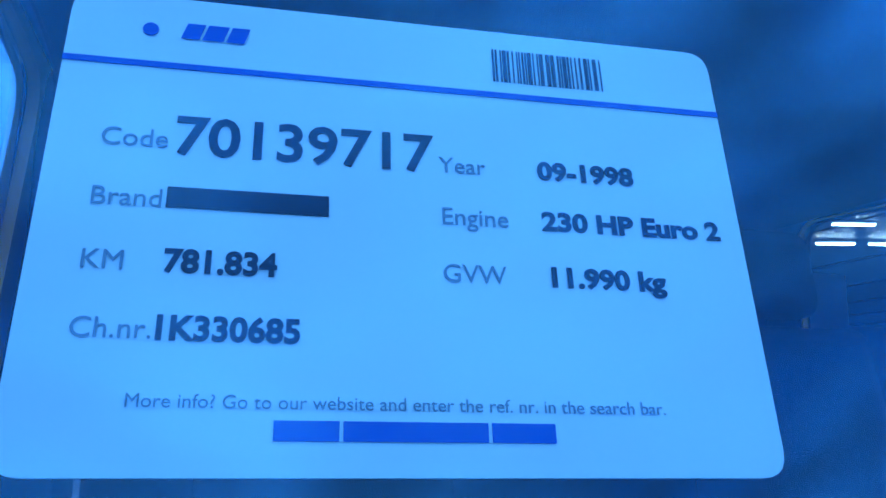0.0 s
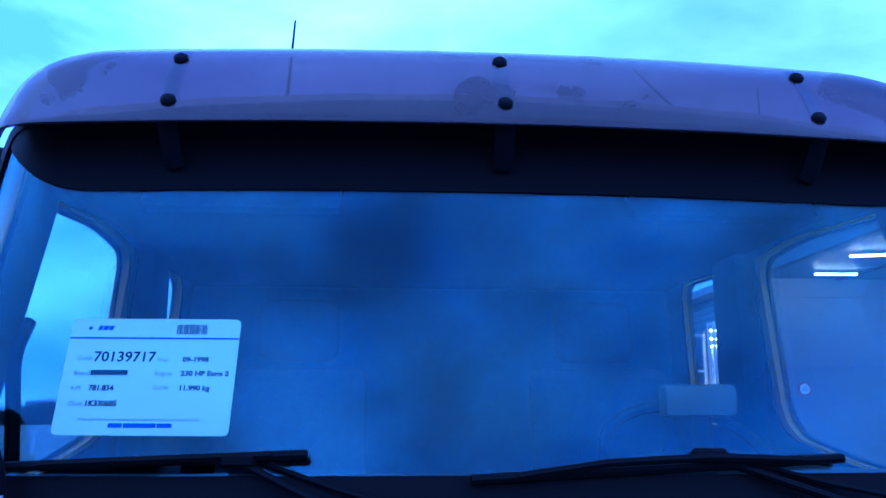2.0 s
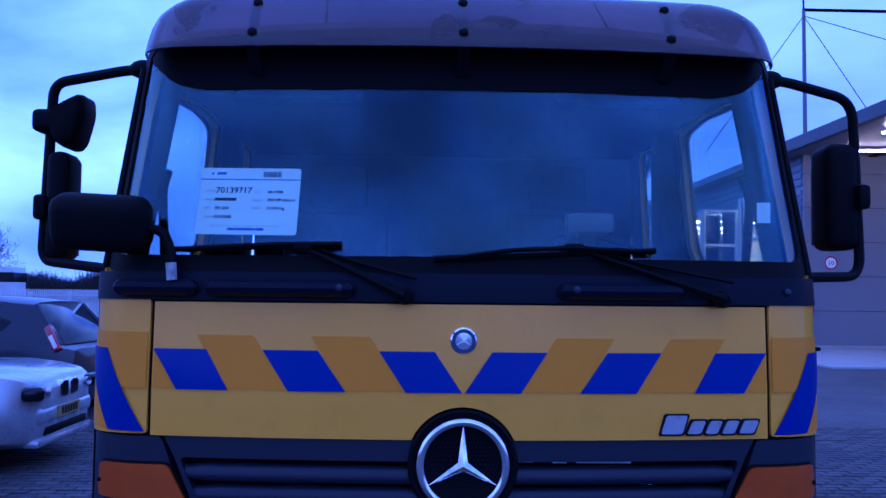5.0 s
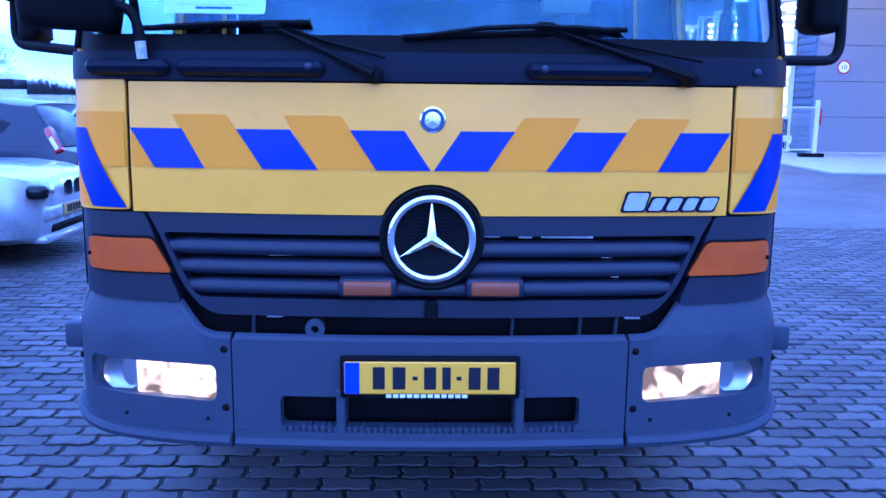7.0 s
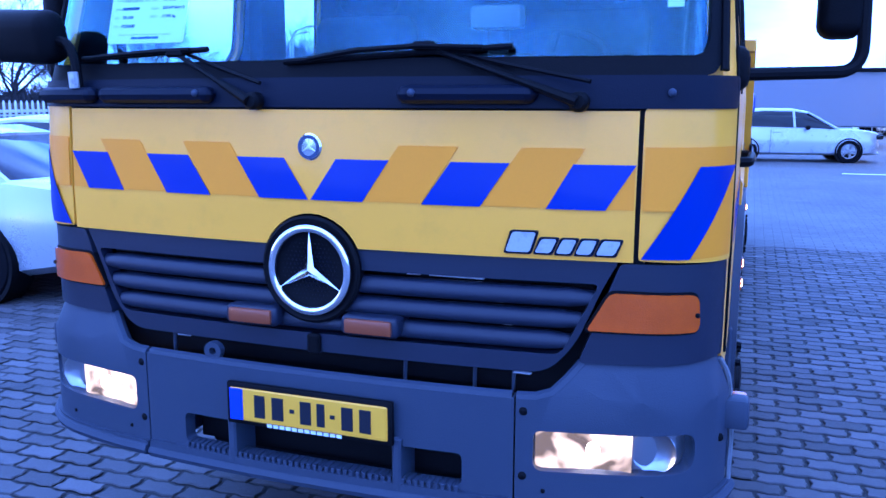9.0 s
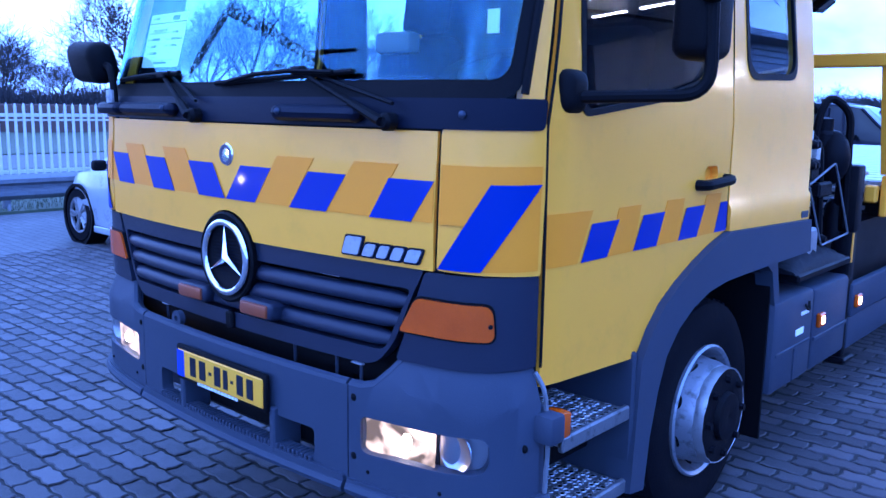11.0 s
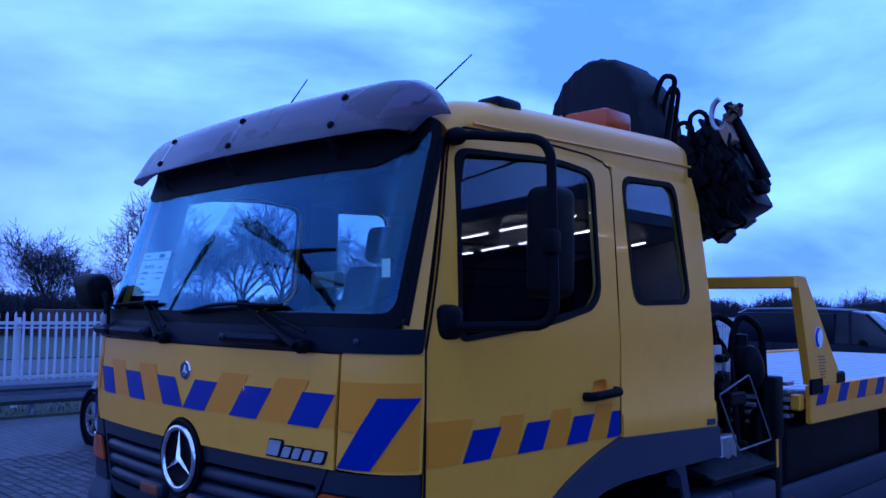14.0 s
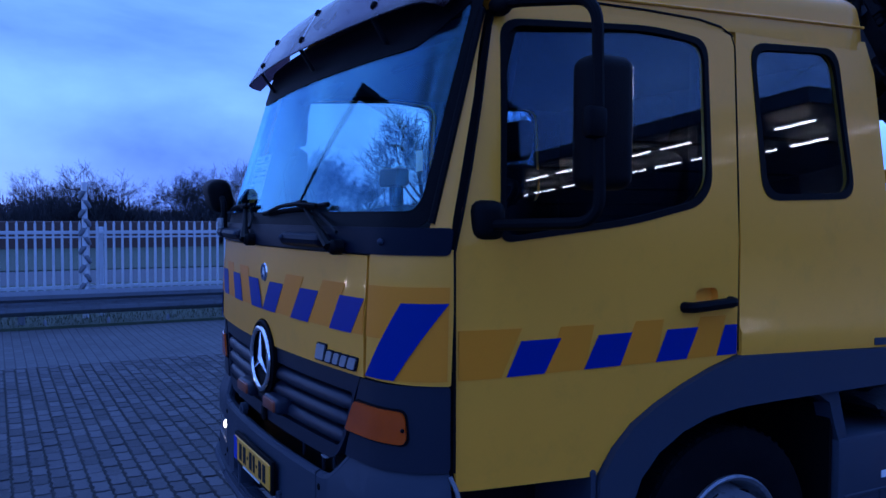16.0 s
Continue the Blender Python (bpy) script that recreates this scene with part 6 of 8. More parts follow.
def card_words(words, a, b, size, material, squash=1.0):
    lettering("printed_words", words, size, CM @ Matrix.Translation(((a + 0.021) * CW, b * CH, 0.0006)), material, card, 0.0002, squash=squash, bold=0.0005 if material is INK else 0.0)


card_box("printed_rule", 0.0, 1.0, 0.818, 0.832, INKB, "blue printed rule")
bm = bmesh.new()
for i, (a, w) in enumerate(((0.0, 0.026), (0.030, 0.03), (0.064, 0.026))):
    vs = [CM @ Vector(((0.155 + a + q) * CW, z * CH, 0.0008)) for q, z in ((0, 0.895), (w, 0.895), (w + 0.008, 0.935), (0.008, 0.935))]
    bm.faces.new([bm.verts.new(p) for p in vs])
part("printed_mark", bm, INKB, card, "plain blue printed marks")
bm = bmesh.new()
lathe(bm, [(0.0, 0.0), (0.0035, 0.0), (0.0035, 0.0006), (0.0, 0.0006)], CM @ Matrix.Translation((0.112 * CW, 0.912 * CH, 0.0003)), 14)
part("printed_dot", bm, INKB, card)
bm = bmesh.new()
rb = random.Random(7)
a = 0.607
while a < 0.790:
    w = rb.choice((0.002, 0.003, 0.006))
    box(bm, (a + 0.018) * CW, (a + w + 0.018) * CW, 0.862 * CH, 0.948 * CH, 0.0002, 0.0008, m=CM)
    a += w + rb.choice((0.002, 0.003, 0.005))
part("barcode", bm, INK, card, "black barcode")
card_words("Code", 0.045, 0.630, 0.0125, INKG)
card_words("70139717", 0.140, 0.620, 0.0268, INK, 1.06)
card_words("Year", 0.512, 0.620, 0.0115, INKG)
card_words("09-1998", 0.662, 0.620, 0.0128, INK, 1.12)
card_words("Brand", 0.043, 0.500, 0.0122, INKG)
card_box("printed_bar", 0.161, 0.376, 0.501, 0.545, INK, "plain dark bar")
card_words("Engine", 0.512, 0.500, 0.0120, INKG)
card_words("230 HP Euro 2", 0.662, 0.500, 0.0128, INK, 1.14)
card_words("KM", 0.043, 0.370, 0.0122, INKG)
card_words("781.834", 0.145, 0.370, 0.0140, INK)
card_words("GVW", 0.512, 0.375, 0.0120, INKG)
card_words("11.990 kg", 0.662, 0.375, 0.0128, INK, 1.12)
card_words("Ch.nr.", 0.043, 0.240, 0.0122, INKG)
card_words("1K330685", 0.138, 0.240, 0.0140, INK)
card_words("More info? Go to our website and enter the ref. nr. in the search bar.", 0.118, 0.118, 0.0077, INKG)
for a0, a1 in ((0.316, 0.396), (0.401, 0.586), (0.591, 0.676)):
    card_box("printed_bar", a0, a1, 0.062, 0.098, INKB, "plain blue bar")


# ---- ground ----
bm = bmesh.new()
R = 400
q = [bm.verts.new((x, y, -0.012)) for x, y in ((-R, -R), (R, -R), (R, R), (-R, R))]
bm.faces.new(q)
ground = tagged(part("ground", bm, YARD), "grey concrete block paving of a yard", "ground", kind="structure")
apron = tagged(mesh_part("pavement", *(lambda o: sheet(o, lambda a, b, d: (a, b, 0.03 + d), 0.06))([(9.3, 16.6), (60, 14.5), (60, 23.5), (11.9, 23.5), (11.5, 60), (10.6, 60)]), CONC),
               "pale concrete apron along the hall", "pavement", kind="structure")
tagged(part("road_marking", boxes((3.2, 7.0, 19.2, 19.34, -0.012, -0.006, 0.0)), WHITEP), "white painted line on the yard", "road marking", kind="structure")

# ---- fence, guard rail and verge along the yard ----
FX = -11.6
verge = tagged(part("grass_verge", boxes((FX - 7.5, FX + 1.05, -40, 70, -0.02, 0.03, 0.0)), GRASS), "strip of worn winter grass under the fence", "grass", kind="structure")
rg = random.Random(11)
v, fc = [], []
for i in range(9000):
    x, y = FX + rg.uniform(-1.2, 1.05), rg.uniform(-7, 14)
    h, a, w = rg.uniform(0.03, 0.10), rg.uniform(0, 6.28), 0.006
    dx, dy = math.cos(a) * w, math.sin(a) * w
    k = len(v)
    v += [(x - dx, y - dy, 0.028), (x + dx, y + dy, 0.028), (x + rg.uniform(-0.03, 0.03), y + rg.uniform(-0.03, 0.03), 0.03 + h)]
    fc.append([k, k + 1, k + 2])
tagged(mesh_part("grass", v, fc, GRASS), "short winter grass along the verge", "grass", kind="stuff")

fence = thing("palisade_fence", (FX, 4, 0), "white steel palisade fence along the yard", "fence")
FTOP, FBOT = 1.62, 0.46
me_pale = bpy.data.meshes.new("pale")
pw, pd = 0.019, 0.012
pv = []
for z in (FBOT, FTOP - 0.05):
    pv += [(-pd, -pw, z), (pd, -pw, z), (pd, pw, z), (-pd, pw, z)]
pv += [(-pd, 0, FTOP), (pd, 0, FTOP)]
me_pale.from_pydata(pv, [], [[0, 1, 5, 4], [1, 2, 6, 5], [2, 3, 7, 6], [3, 0, 4, 7], [4, 5, 9, 8], [6, 7, 8, 9], [5, 6, 9], [7, 4, 8], [3, 2, 1, 0]])
me_pale.materials.append(FENCEP)
for i in range(190):
    ob = new("pale", me_pale)
    ob.parent = fence
    ob.matrix_parent_inverse = Matrix.Translation(-fence.location)
    ob.location = (FX, -5.0 + 0.132 * i, 0)
far_v, far_f = [], []
for i in range(330):
    y = -5.0 + 0.132 * (190 + i)
    k = len(far_v)
    far_v += [(FX + a, y + b, c) for a, b, c in pv]
    far_f += [[j + k for j in f] for f in [[0, 1, 5, 4], [1, 2, 6, 5], [2, 3, 7, 6], [3, 0, 4, 7], [4, 5, 9, 8], [6, 7, 8, 9], [5, 6, 9], [7, 4, 8]]]
tagged(mesh_part("far_pales", far_v, far_f, FENCEP, fence), kind="stuff")
part("fence_rail", boxes((FX - 0.05, FX - 0.016, -5.2, 63.6, 1.40, 1.455, 0.004, 1)), FENCEP, fence)
part("fence_rail", boxes((FX - 0.05, FX - 0.016, -5.2, 63.6, 1.335, 1.365, 0.004, 1)), FENCEP, fence)
part("fence_rail", boxes((FX - 0.05, FX - 0.016, -5.2, 63.6, 0.50, 0.555, 0.004, 1)), FENCEP, fence)
for i in range(25):
    y = -4.93 + 2.772 * i
    part("fence_post", boxes((FX - 0.13, FX - 0.05, y - 0.04, y + 0.04, -0.01, 1.52, 0.006, 1)), FENCEP, fence)
mast_f = thing("camera_mast", (FX, 0.35, 0), "thin striped post beside the fence", "post")
part("pole", tubes([[(FX + 0.1, 0.35, -0.01), (FX + 0.1, 0.35, 2.25)]], 0.045, 10), FENCEP, mast_f)
bm = bmesh.new()
for i in range(11):
    bmesh.ops.create_uvsphere(bm, u_segments=8, v_segments=5, radius=0.048, matrix=Matrix.Translation((FX + 0.11, 0.35 + 0.03 * (1 if i % 2 else -1), 0.55 + 0.15 * i)) @ pose(0, 0, 0, 35 * (1 if i % 2 else -1), 0, 0) @ Matrix.Diagonal((1, 1, 2.2, 1)))
part("pole_twist", bm, BARRIER, mast_f, "grey twisted cover")

rail = thing("guard_rail", (FX + 0.75, 4, 0), "galvanised steel crash barrier in front of the fence", "guard rail")
gp = [(0.0, 0.30), (0.045, 0.33), (0.075, 0.37), (0.075, 0.43), (0.0, 0.475), (0.0, 0.515), (0.075, 0.56), (0.075, 0.62), (0.045, 0.655), (0.0, 0.685)]
secs = [[(FX + 0.70 + a, y, b - 0.14) for a, b in gp] + [(FX + 0.70 + a - 0.004, y, b - 0.14) for a, b in reversed(gp)] for y in (-5.2, 10, 30, 63)]
v, fc = loft(secs)
mesh_part("barrier_beam", v, fc, BARRIER, rail)
for i in range(18):
    y = -4.6 + 3.99 * i
    part("barrier_post", boxes((FX + 0.60, FX + 0.69, y - 0.05, y + 0.05, -0.01, 0.50, 0.008, 1)), BARRIER, rail)
for i in range(22):
    y = -3.0 + 0.9 * i
    bm = bmesh.new()
    lathe(bm, [(0.0, 0.0), (0.03, 0.0), (0.025, 0.07), (0.012, 0.10), (0.0, 0.10)], Matrix.Translation((FX + 0.95, y, 0.02)), 8)
    tagged(part("verge_peg", bm, BARRIER), "short pale peg in the verge", "peg", "pegs along the verge")

# low road and hedge beyond the fence
tagged(part("road", boxes((FX - 13, FX - 7.6, -80, 120, -0.02, 0.02, 0.0)), mat("worn_asphalt", (0.085, 0.085, 0.088), 0.85, var=0.2, scale=0.6, fine=60, bump=0.2)), "grey asphalt road beyond the fence", "road", kind="structure")
tagged(part("far_verge", boxes((FX - 60, FX - 13.1, -120, 160, -0.03, 0.05, 0.0)), GRASS), "wide winter grass beyond the road", "grass", kind="structure")


def scrub(seed, x0, y0, x1, y1, h, n, depth):
    """Bare undergrowth as many thin upright twigs."""
    r = random.Random(seed)
    v, fc = [], []
    for i in range(n):
        t = r.random()
        x, y = x0 + (x1 - x0) * t + r.uniform(-depth, depth), y0 + (y1 - y0) * t + r.uniform(-depth, depth)
        run = math.hypot(x1 - x0, y1 - y0) * t
        hh = h * (0.72 + 0.13 * math.sin(run * 0.55) + 0.10 * math.sin(run * 1.37 + 1) + r.uniform(-0.12, 0.06))
        for j in range(5):
            a, w = r.uniform(0, 6.28), r.uniform(0.012, 0.04)
            k = len(v)
            lo, hi = hh * r.uniform(0.0, 0.6), hh * r.uniform(0.75, 1.0)
            ax, ay, tx, ty = x + r.uniform(-0.4, 0.4), y + r.uniform(-0.4, 0.4), x + r.uniform(-0.9, 0.9), y + r.uniform(-0.9, 0.9)
            dx, dy = math.cos(a) * w, math.sin(a) * w
            v += [(ax - dx, ay - dy, lo), (ax + dx, ay + dy, lo), (tx + dx * 0.7, ty + dy * 0.7, hi), (tx - dx * 0.7, ty - dy * 0.7, hi)]
            fc.append([k, k + 1, k + 2, k + 3])
    return v, fc


v, fc = scrub(3, -48, -80, -50, 100, 3.1, 24000, 3.0)
tagged(mesh_part("undergrowth", v, fc, HEDGE), "dark bare undergrowth beyond the road", "undergrowth", kind="stuff")
v, fc = scrub(5, -52, 100, 60, 120, 4.4, 12000, 3)
tagged(mesh_part("undergrowth", v, fc, HEDGE), "dark bare undergrowth at the far end of the yard", "undergrowth", kind="stuff")
for i, (y0, ln, hh) in enumerate(((-30, 40, 1.4), (16, 26, 1.5), (48, 40, 1.5))):
    wall = tagged(part("low_shed", boxes((-46, -43, y0, y0 + ln, -0.02, hh, 0.05, 1)), BRICKW), "long low shed among bare trees", "shed", "low sheds")


def bare_tree(seed, height, spread):
    """A leafless tree: a clear trunk, spreading limbs that fork again and again, and fine twigs."""
    r = random.Random(seed)
    v, fc = [], []

    def limb(p, d, ln, rad, depth):
        k = 4 if depth < 2 else 3 if depth < 4 else 2
        pts, dd = [p], d.copy()
        for i in range(k):
            dd = (dd + Vector((r.uniform(-1, 1), r.uniform(-1, 1), r.uniform(-0.35, 0.55))) * (0.07 if depth == 0 else 0.17)).normalized()
            pts.append(pts[-1] + dd * ln / k)
        seg = 7 if depth < 1 else 5 if depth < 3 else 3
        end = rad * 0.66
        rings = []
        for i, q in enumerate(pts):
            a = pts[min(i + 1, k)] - pts[max(i - 1, 0)]
            s = a.cross(Vector((0.3, 0.5, 0.2))).normalized()
            w = s.cross(a).normalized()
            rr = rad + (end - rad) * i / k
            rings.append(len(v))
            for j in range(seg):
                t = 2 * math.pi * j / seg
                v.append(q + s * rr * math.cos(t) + w * rr * math.sin(t))
        for a, b in zip(rings, rings[1:]):
            for j in range(seg):
                fc.append([a + j, a + (j + 1) % seg, b + (j + 1) % seg, b + j])
        if depth >= 5:
            return
        n = 7 if depth == 0 else 4 if depth < 4 else 5
        turn = r.uniform(0, 6.28)
        for i in range(n):
            t = 1.0 if i == 0 else (0.55 + 0.45 * i / n if depth == 0 else r.uniform(0.3, 1.0))
            idx = min(k - 1, int(t * k))
            q = pts[idx].lerp(pts[idx + 1], t * k - idx)
            turn += 2.4 + r.uniform(-0.4, 0.4)
            s = dd.cross(Vector((math.cos(turn), math.sin(turn), 0.15))).normalized()
            nd = (dd * (0.75 if i else 2.2) + s * spread + Vector((0, 0, 0.22))).normalized()
            limb(q, nd, ln * (r.uniform(0.80, 0.92) if depth == 0 else r.uniform(0.60, 0.80)), max(0.012, end * (0.8 if i == 0 else r.uniform(0.42, 0.62))), depth + 1)

    limb(Vector((0, 0, -0.05)), Vector((0, 0, 1)), height * 0.29, height * 0.021, 0)
    return v, fc


tree_meshes = []
for i, (h, s) in enumerate(((9.0, 0.80), (8.4, 0.95), (10.0, 0.72))):
    v, fc = bare_tree(20 + i, h, s)
    me = bpy.data.meshes.new("bare_tree")
    me.from_pydata([tuple(p) for p in v], [], fc)
    me.materials.append(BARK)
    tree_meshes.append(me)
rt = random.Random(31)
spots = [(-50, 18), (-46, 24), (-52, 33), (-44, 31), (-48, 9), (-55, 2), (-47, -5), (-52, -14), (-46, 42), (-50, 52), (-45, 62), (-40, 72), (-33, 84), (-24, 92), (-14, 96), (-56, 45), (-5, 100), (-58, 25), (-51, -24), (-49, 13), (-54, -34), (-47, -42), (-57, -10), (-60, 12), (-62, 36), (-60, 60), (-43, 52), (-58, -50), (-63, -28), (-45, 4), (-58, 21), (-43, 78), (-28, 96)] + [(-46 - 3 * (i % 4), -64 + 8.3 * i) for i in range(8)]
for i, (x, y) in enumerate(spots):
    ob = new("bare_tree", tree_meshes[i % 3])
    ob.matrix_basis = pose(x, y, 0, 0, 0, rt.uniform(0, 360)) @ Matrix.Scale(1.25 if 23 < y < 43 and x > -55 else 0.6 if y > 80 or (x, y) == (-58, 25) else 1.0 if y > 22 else 1.0 if (x, y) == (-50, 18) else 0.72 if y > 17 or (x, y) == (-49, 13) else 0.60 if y > 0 else 0.46, 4) @ Matrix.Diagonal((1, 1, rt.uniform(0.8, 1.08), 1))
    tagged(ob, "tall leafless tree with dark branches", "tree", "bare trees round the yard")


# ---- cars ----
def car(name, stations, glass_st, paint, wheels, width, label, category, mirror_x=None):
    """A car along +x, its front at the greater x: body through stations (x, floor, belt, half width), glasshouse through (x, belt, roof, half width below, above)."""
    th = thing(name, (0, 0, 0), label, category)
    secs = []
    for x, zf, zb, hw in stations:
        hb = hw * 0.97
        sec = [(hb * 0.86, zf), (hw * 0.97, zf + 0.06), (hw, zf + (zb - zf) * 0.45), (hw * 0.985, zf + (zb - zf) * 0.72), (hw * 0.93, zb - 0.02), (hw * 0.84, zb)]
        secs.append([(x, y, z) for y, z in sec] + [(x, -y, z) for y, z in reversed(sec)])
    v, fc = loft(secs)
    body = mesh_part("body", v, fc, paint, th, angle=40)
    secs = []
    for x, zb, zr, h0, h1 in glass_st:
        sec = [(h0, zb), (h0 * 0.6 + h1 * 0.4, zb + (zr - zb) * 0.5), (h1, zr - 0.03), (h1 * 0.9, zr)]
        secs.append([(x, y, z) for y, z in sec] + [(x, -y, z) for y, z in reversed(sec)])
    v, fc = loft(secs)
    gl = mesh_part("glasshouse", v, fc, MATS["dark_car_glass"], th, "dark car windows", angle=40)
    top = [(x, zb, zr, h0, h1) for x, zb, zr, h0, h1 in glass_st if zr > max(g[2] for g in glass_st) - 0.10]
    secs = []
    for x, zb, zr, h0, h1 in top:
        sec = [(h1 + 0.012, zr - 0.06), (h1 + 0.006, zr - 0.02), (h1 * 0.9, zr + 0.012), (0.0, zr + 0.03)]
        secs.append([(x, y, z) for y, z in sec] + [(x, -y, z) for y, z in reversed(sec[:-1])])
    v, fc = loft(secs)
    mesh_part("roof", v, fc, paint, th, angle=40)
    k = len(glass_st)
    for s in (-1, 1):
        for i in range(k - 1):
            a, b = glass_st[i], glass_st[i + 1]
            if abs(a[2] - b[2]) > 0.2 or (0 < i < k - 2 and i == k // 2):
                pa, pb = (a, b) if abs(a[2] - b[2]) > 0.2 else (a, a)
                bm = bmesh.new()
                lo, hi = (pa, pb) if pa[2] < pb[2] else (pb, pa)
                tube(bm, [(lo[0], s * (lo[3] + 0.006), lo[1] - 0.01), (hi[0] if lo is not hi else lo[0] - 0.03, s * (hi[4] + 0.012), hi[2] - 0.02)], 0.035, 6)
                part("pillar", bm, paint, th)
    for x, r in wheels:
        for s in (-1, 1):
            m = Matrix.Translation((x, s * (width / 2 - 0.01), r)) @ pose(0, 0, 0, -s * 90, 0, 0)
            bm = bmesh.new()
            lathe(bm, [(r * 0.62, -0.20), (r * 0.94, -0.20), (r, -0.17), (r, -0.03), (r * 0.93, 0.0), (r * 0.66, 0.0), (r * 0.62, -0.02)], m, 30, closed=True)
            w = part("wheel", bm, TYRE, th)
            bm = bmesh.new()
            lathe(bm, [(r * 0.58, -0.03), (r * 0.655, -0.005), (r * 0.655, 0.004), (r * 0.58, -0.005)], m, 30, closed=True)
            for i in range(5):
                for da in (-9, 9):
                    a, b = radians(72 * i), radians(72 * i + da)
                    tube(bm, [m @ Vector((0.05 * math.cos(a), 0.05 * math.sin(a), -0.02)), m @ Vector((r * 0.62 * math.cos(b), r * 0.62 * math.sin(b), -0.006))], 0.019, 5)
            lathe(bm, [(0.0, -0.05), (0.05, -0.05), (0.045, -0.010), (0.0, -0.006)], m, 12)
            part("rim", bm, ALLOY, w)
            bm = bmesh.new()
            lathe(bm, [(0.0, -0.10), (r * 0.62, -0.10), (r * 0.62, -0.07), (0.0, -0.07)], m, 20)
            part("brake_disc", bm, BLACK, w)
            bm = bmesh.new()
            lathe(bm, [(r * 1.02, -0.22), (r * 1.14, -0.22), (r * 1.14, 0.012), (r * 1.02, 0.006)], m, 30, closed=True)
            part("arch_lining", bm, BLACK, w)
    for s in (-1, 1):
        x = mirror_x or glass_st[-2][0] - 0.05
        bm = bmesh.new()
        box(bm, x - 0.05, x + 0.06, s * (width / 2 + 0.02), s * (width / 2 + 0.17), stations[len(stations) // 2][2] - 0.02, stations[len(stations) // 2][2] + 0.10, 0.035, 3)
        part("door_mirror", bm, BLACK, th)
        for x in (glass_st[1][0] + 0.75,):
            part("door_seam", boxes((x, x + 0.008, s * (width / 2 - 0.02), s * (width / 2 + 0.001), 0.30, stations[len(stations) // 2][2] - 0.03, 0.0)), BLACK, th)
            part("door_handle", boxes((x + 0.08, x + 0.26, s * (width / 2 - 0.02), s * (width / 2 + 0.012), 0.80, 0.83, 0.006, 1)), paint, th)
    return th


mat("dark_car_glass", (0.006, 0.008, 0.012), 0.08, spec=0.3, var=0.05, bump=0.0)
hatch = [(0.0, 0.32, 0.80, 0.60), (0.06, 0.24, 0.90, 0.76), (0.35, 0.20, 0.97, 0.86), (1.2, 0.19, 0.96, 0.875), (2.3, 0.19, 0.94, 0.875), (3.05, 0.19, 0.90, 0.87), (3.55, 0.19, 0.90, 0.855), (3.90, 0.20, 0.86, 0.82), (4.08, 0.21, 0.82, 0.76), (4.17, 0.23, 0.78, 0.66), (4.21, 0.30, 0.70, 0.52)]
hatch_g = [(0.22, 0.93, 0.96, 0.74, 0.70), (0.62, 0.95, 1.38, 0.76, 0.58), (1.2, 0.95, 1.43, 0.78, 0.60), (2.0, 0.94, 1.42, 0.78, 0.60), (2.35, 0.93, 1.36, 0.77, 0.58), (3.15, 0.89, 0.92, 0.74, 0.70)]
car_b = car("silver_hatchback", hatch, hatch_g, SILVER, ((0.75, 0.31), (3.40, 0.31)), 1.75, "silver hatchback parked nose to the tow truck", "car")
for s in (-1, 1):
    bm = bmesh.new()
    box(bm, -0.14, 0.05, -0.25, 0.25, -0.065, 0.065, 0.045, 3, m=Matrix.Translation((4.168, s * 0.515, 0.69)) @ pose(0, 0, 0, 0, 0, -s * 20))
    hl = part("headlamp", bm, MATS["dark_car_glass"], car_b, "clear headlamp")
    bm = bmesh.new()
    for x, y, r in ((4.233, 0.46, 0.036), (4.194, 0.57, 0.034)):
        lathe(bm, [(0.0, -0.02), (r * 0.6, -0.012), (r, 0.010), (r + 0.006, 0.010), (r + 0.006, -0.03), (0.0, -0.03)], Matrix.Translation((x, s * y, 0.69)) @ pose(0, 0, 0, 0, 90, -s * 20), 14)
    part("lamp_reflector", bm, REFLECT, hl)
    outer = rounded([(s * 0.022, 0.600), (s * 0.205, 0.612), (s * 0.215, 0.745), (s * 0.150, 0.768), (s * 0.030, 0.762)], 0.03, 4)
    inner = [(s * 0.118 + (y - s * 0.118) * 0.87, 0.687 + (z - 0.687) * 0.87) for y, z in outer]
    v, fc = loft([[(x, y, z) for y, z in ring] for x, ring in ((4.10, outer), (4.228, outer), (4.236, inner), (4.20, inner))], caps=False)
    gf = mesh_part("grille", v, fc, CHROME, car_b, "chrome-framed black grille")
    v, fc = loft([[(x, y, z) for y, z in inner] for x in (4.15, 4.212)])
    mesh_part("grille_mesh", v, fc, BLACK, gf)
part("lower_grille", boxes((4.05, 4.222, -0.50, 0.50, 0.285, 0.375, 0.03, 2)), BLACK, car_b, "black lower grille")
part("bumper", boxes((3.96, 4.225, -0.62, 0.62, 0.385, 0.555, 0.06, 3), (3.96, 4.225, -0.64, 0.64, 0.20, 0.275, 0.03, 2)), SILVER, car_b)
pl = part("number_plate", boxes((4.222, 4.236, -0.26, 0.26, 0.425, 0.535, 0.004, 1)), DULL_PLATE, car_b, "dull yellow number plate")
for i in range(6):
    part("plate_bar", boxes((4.234, 4.239, -0.18 + 0.065 * i, -0.135 + 0.065 * i, 0.445, 0.515, 0.0)), INK, pl, "plain dark bar")
car_b.matrix_basis = pose(-7.72, 5.72, 0, 0, 0, 1)

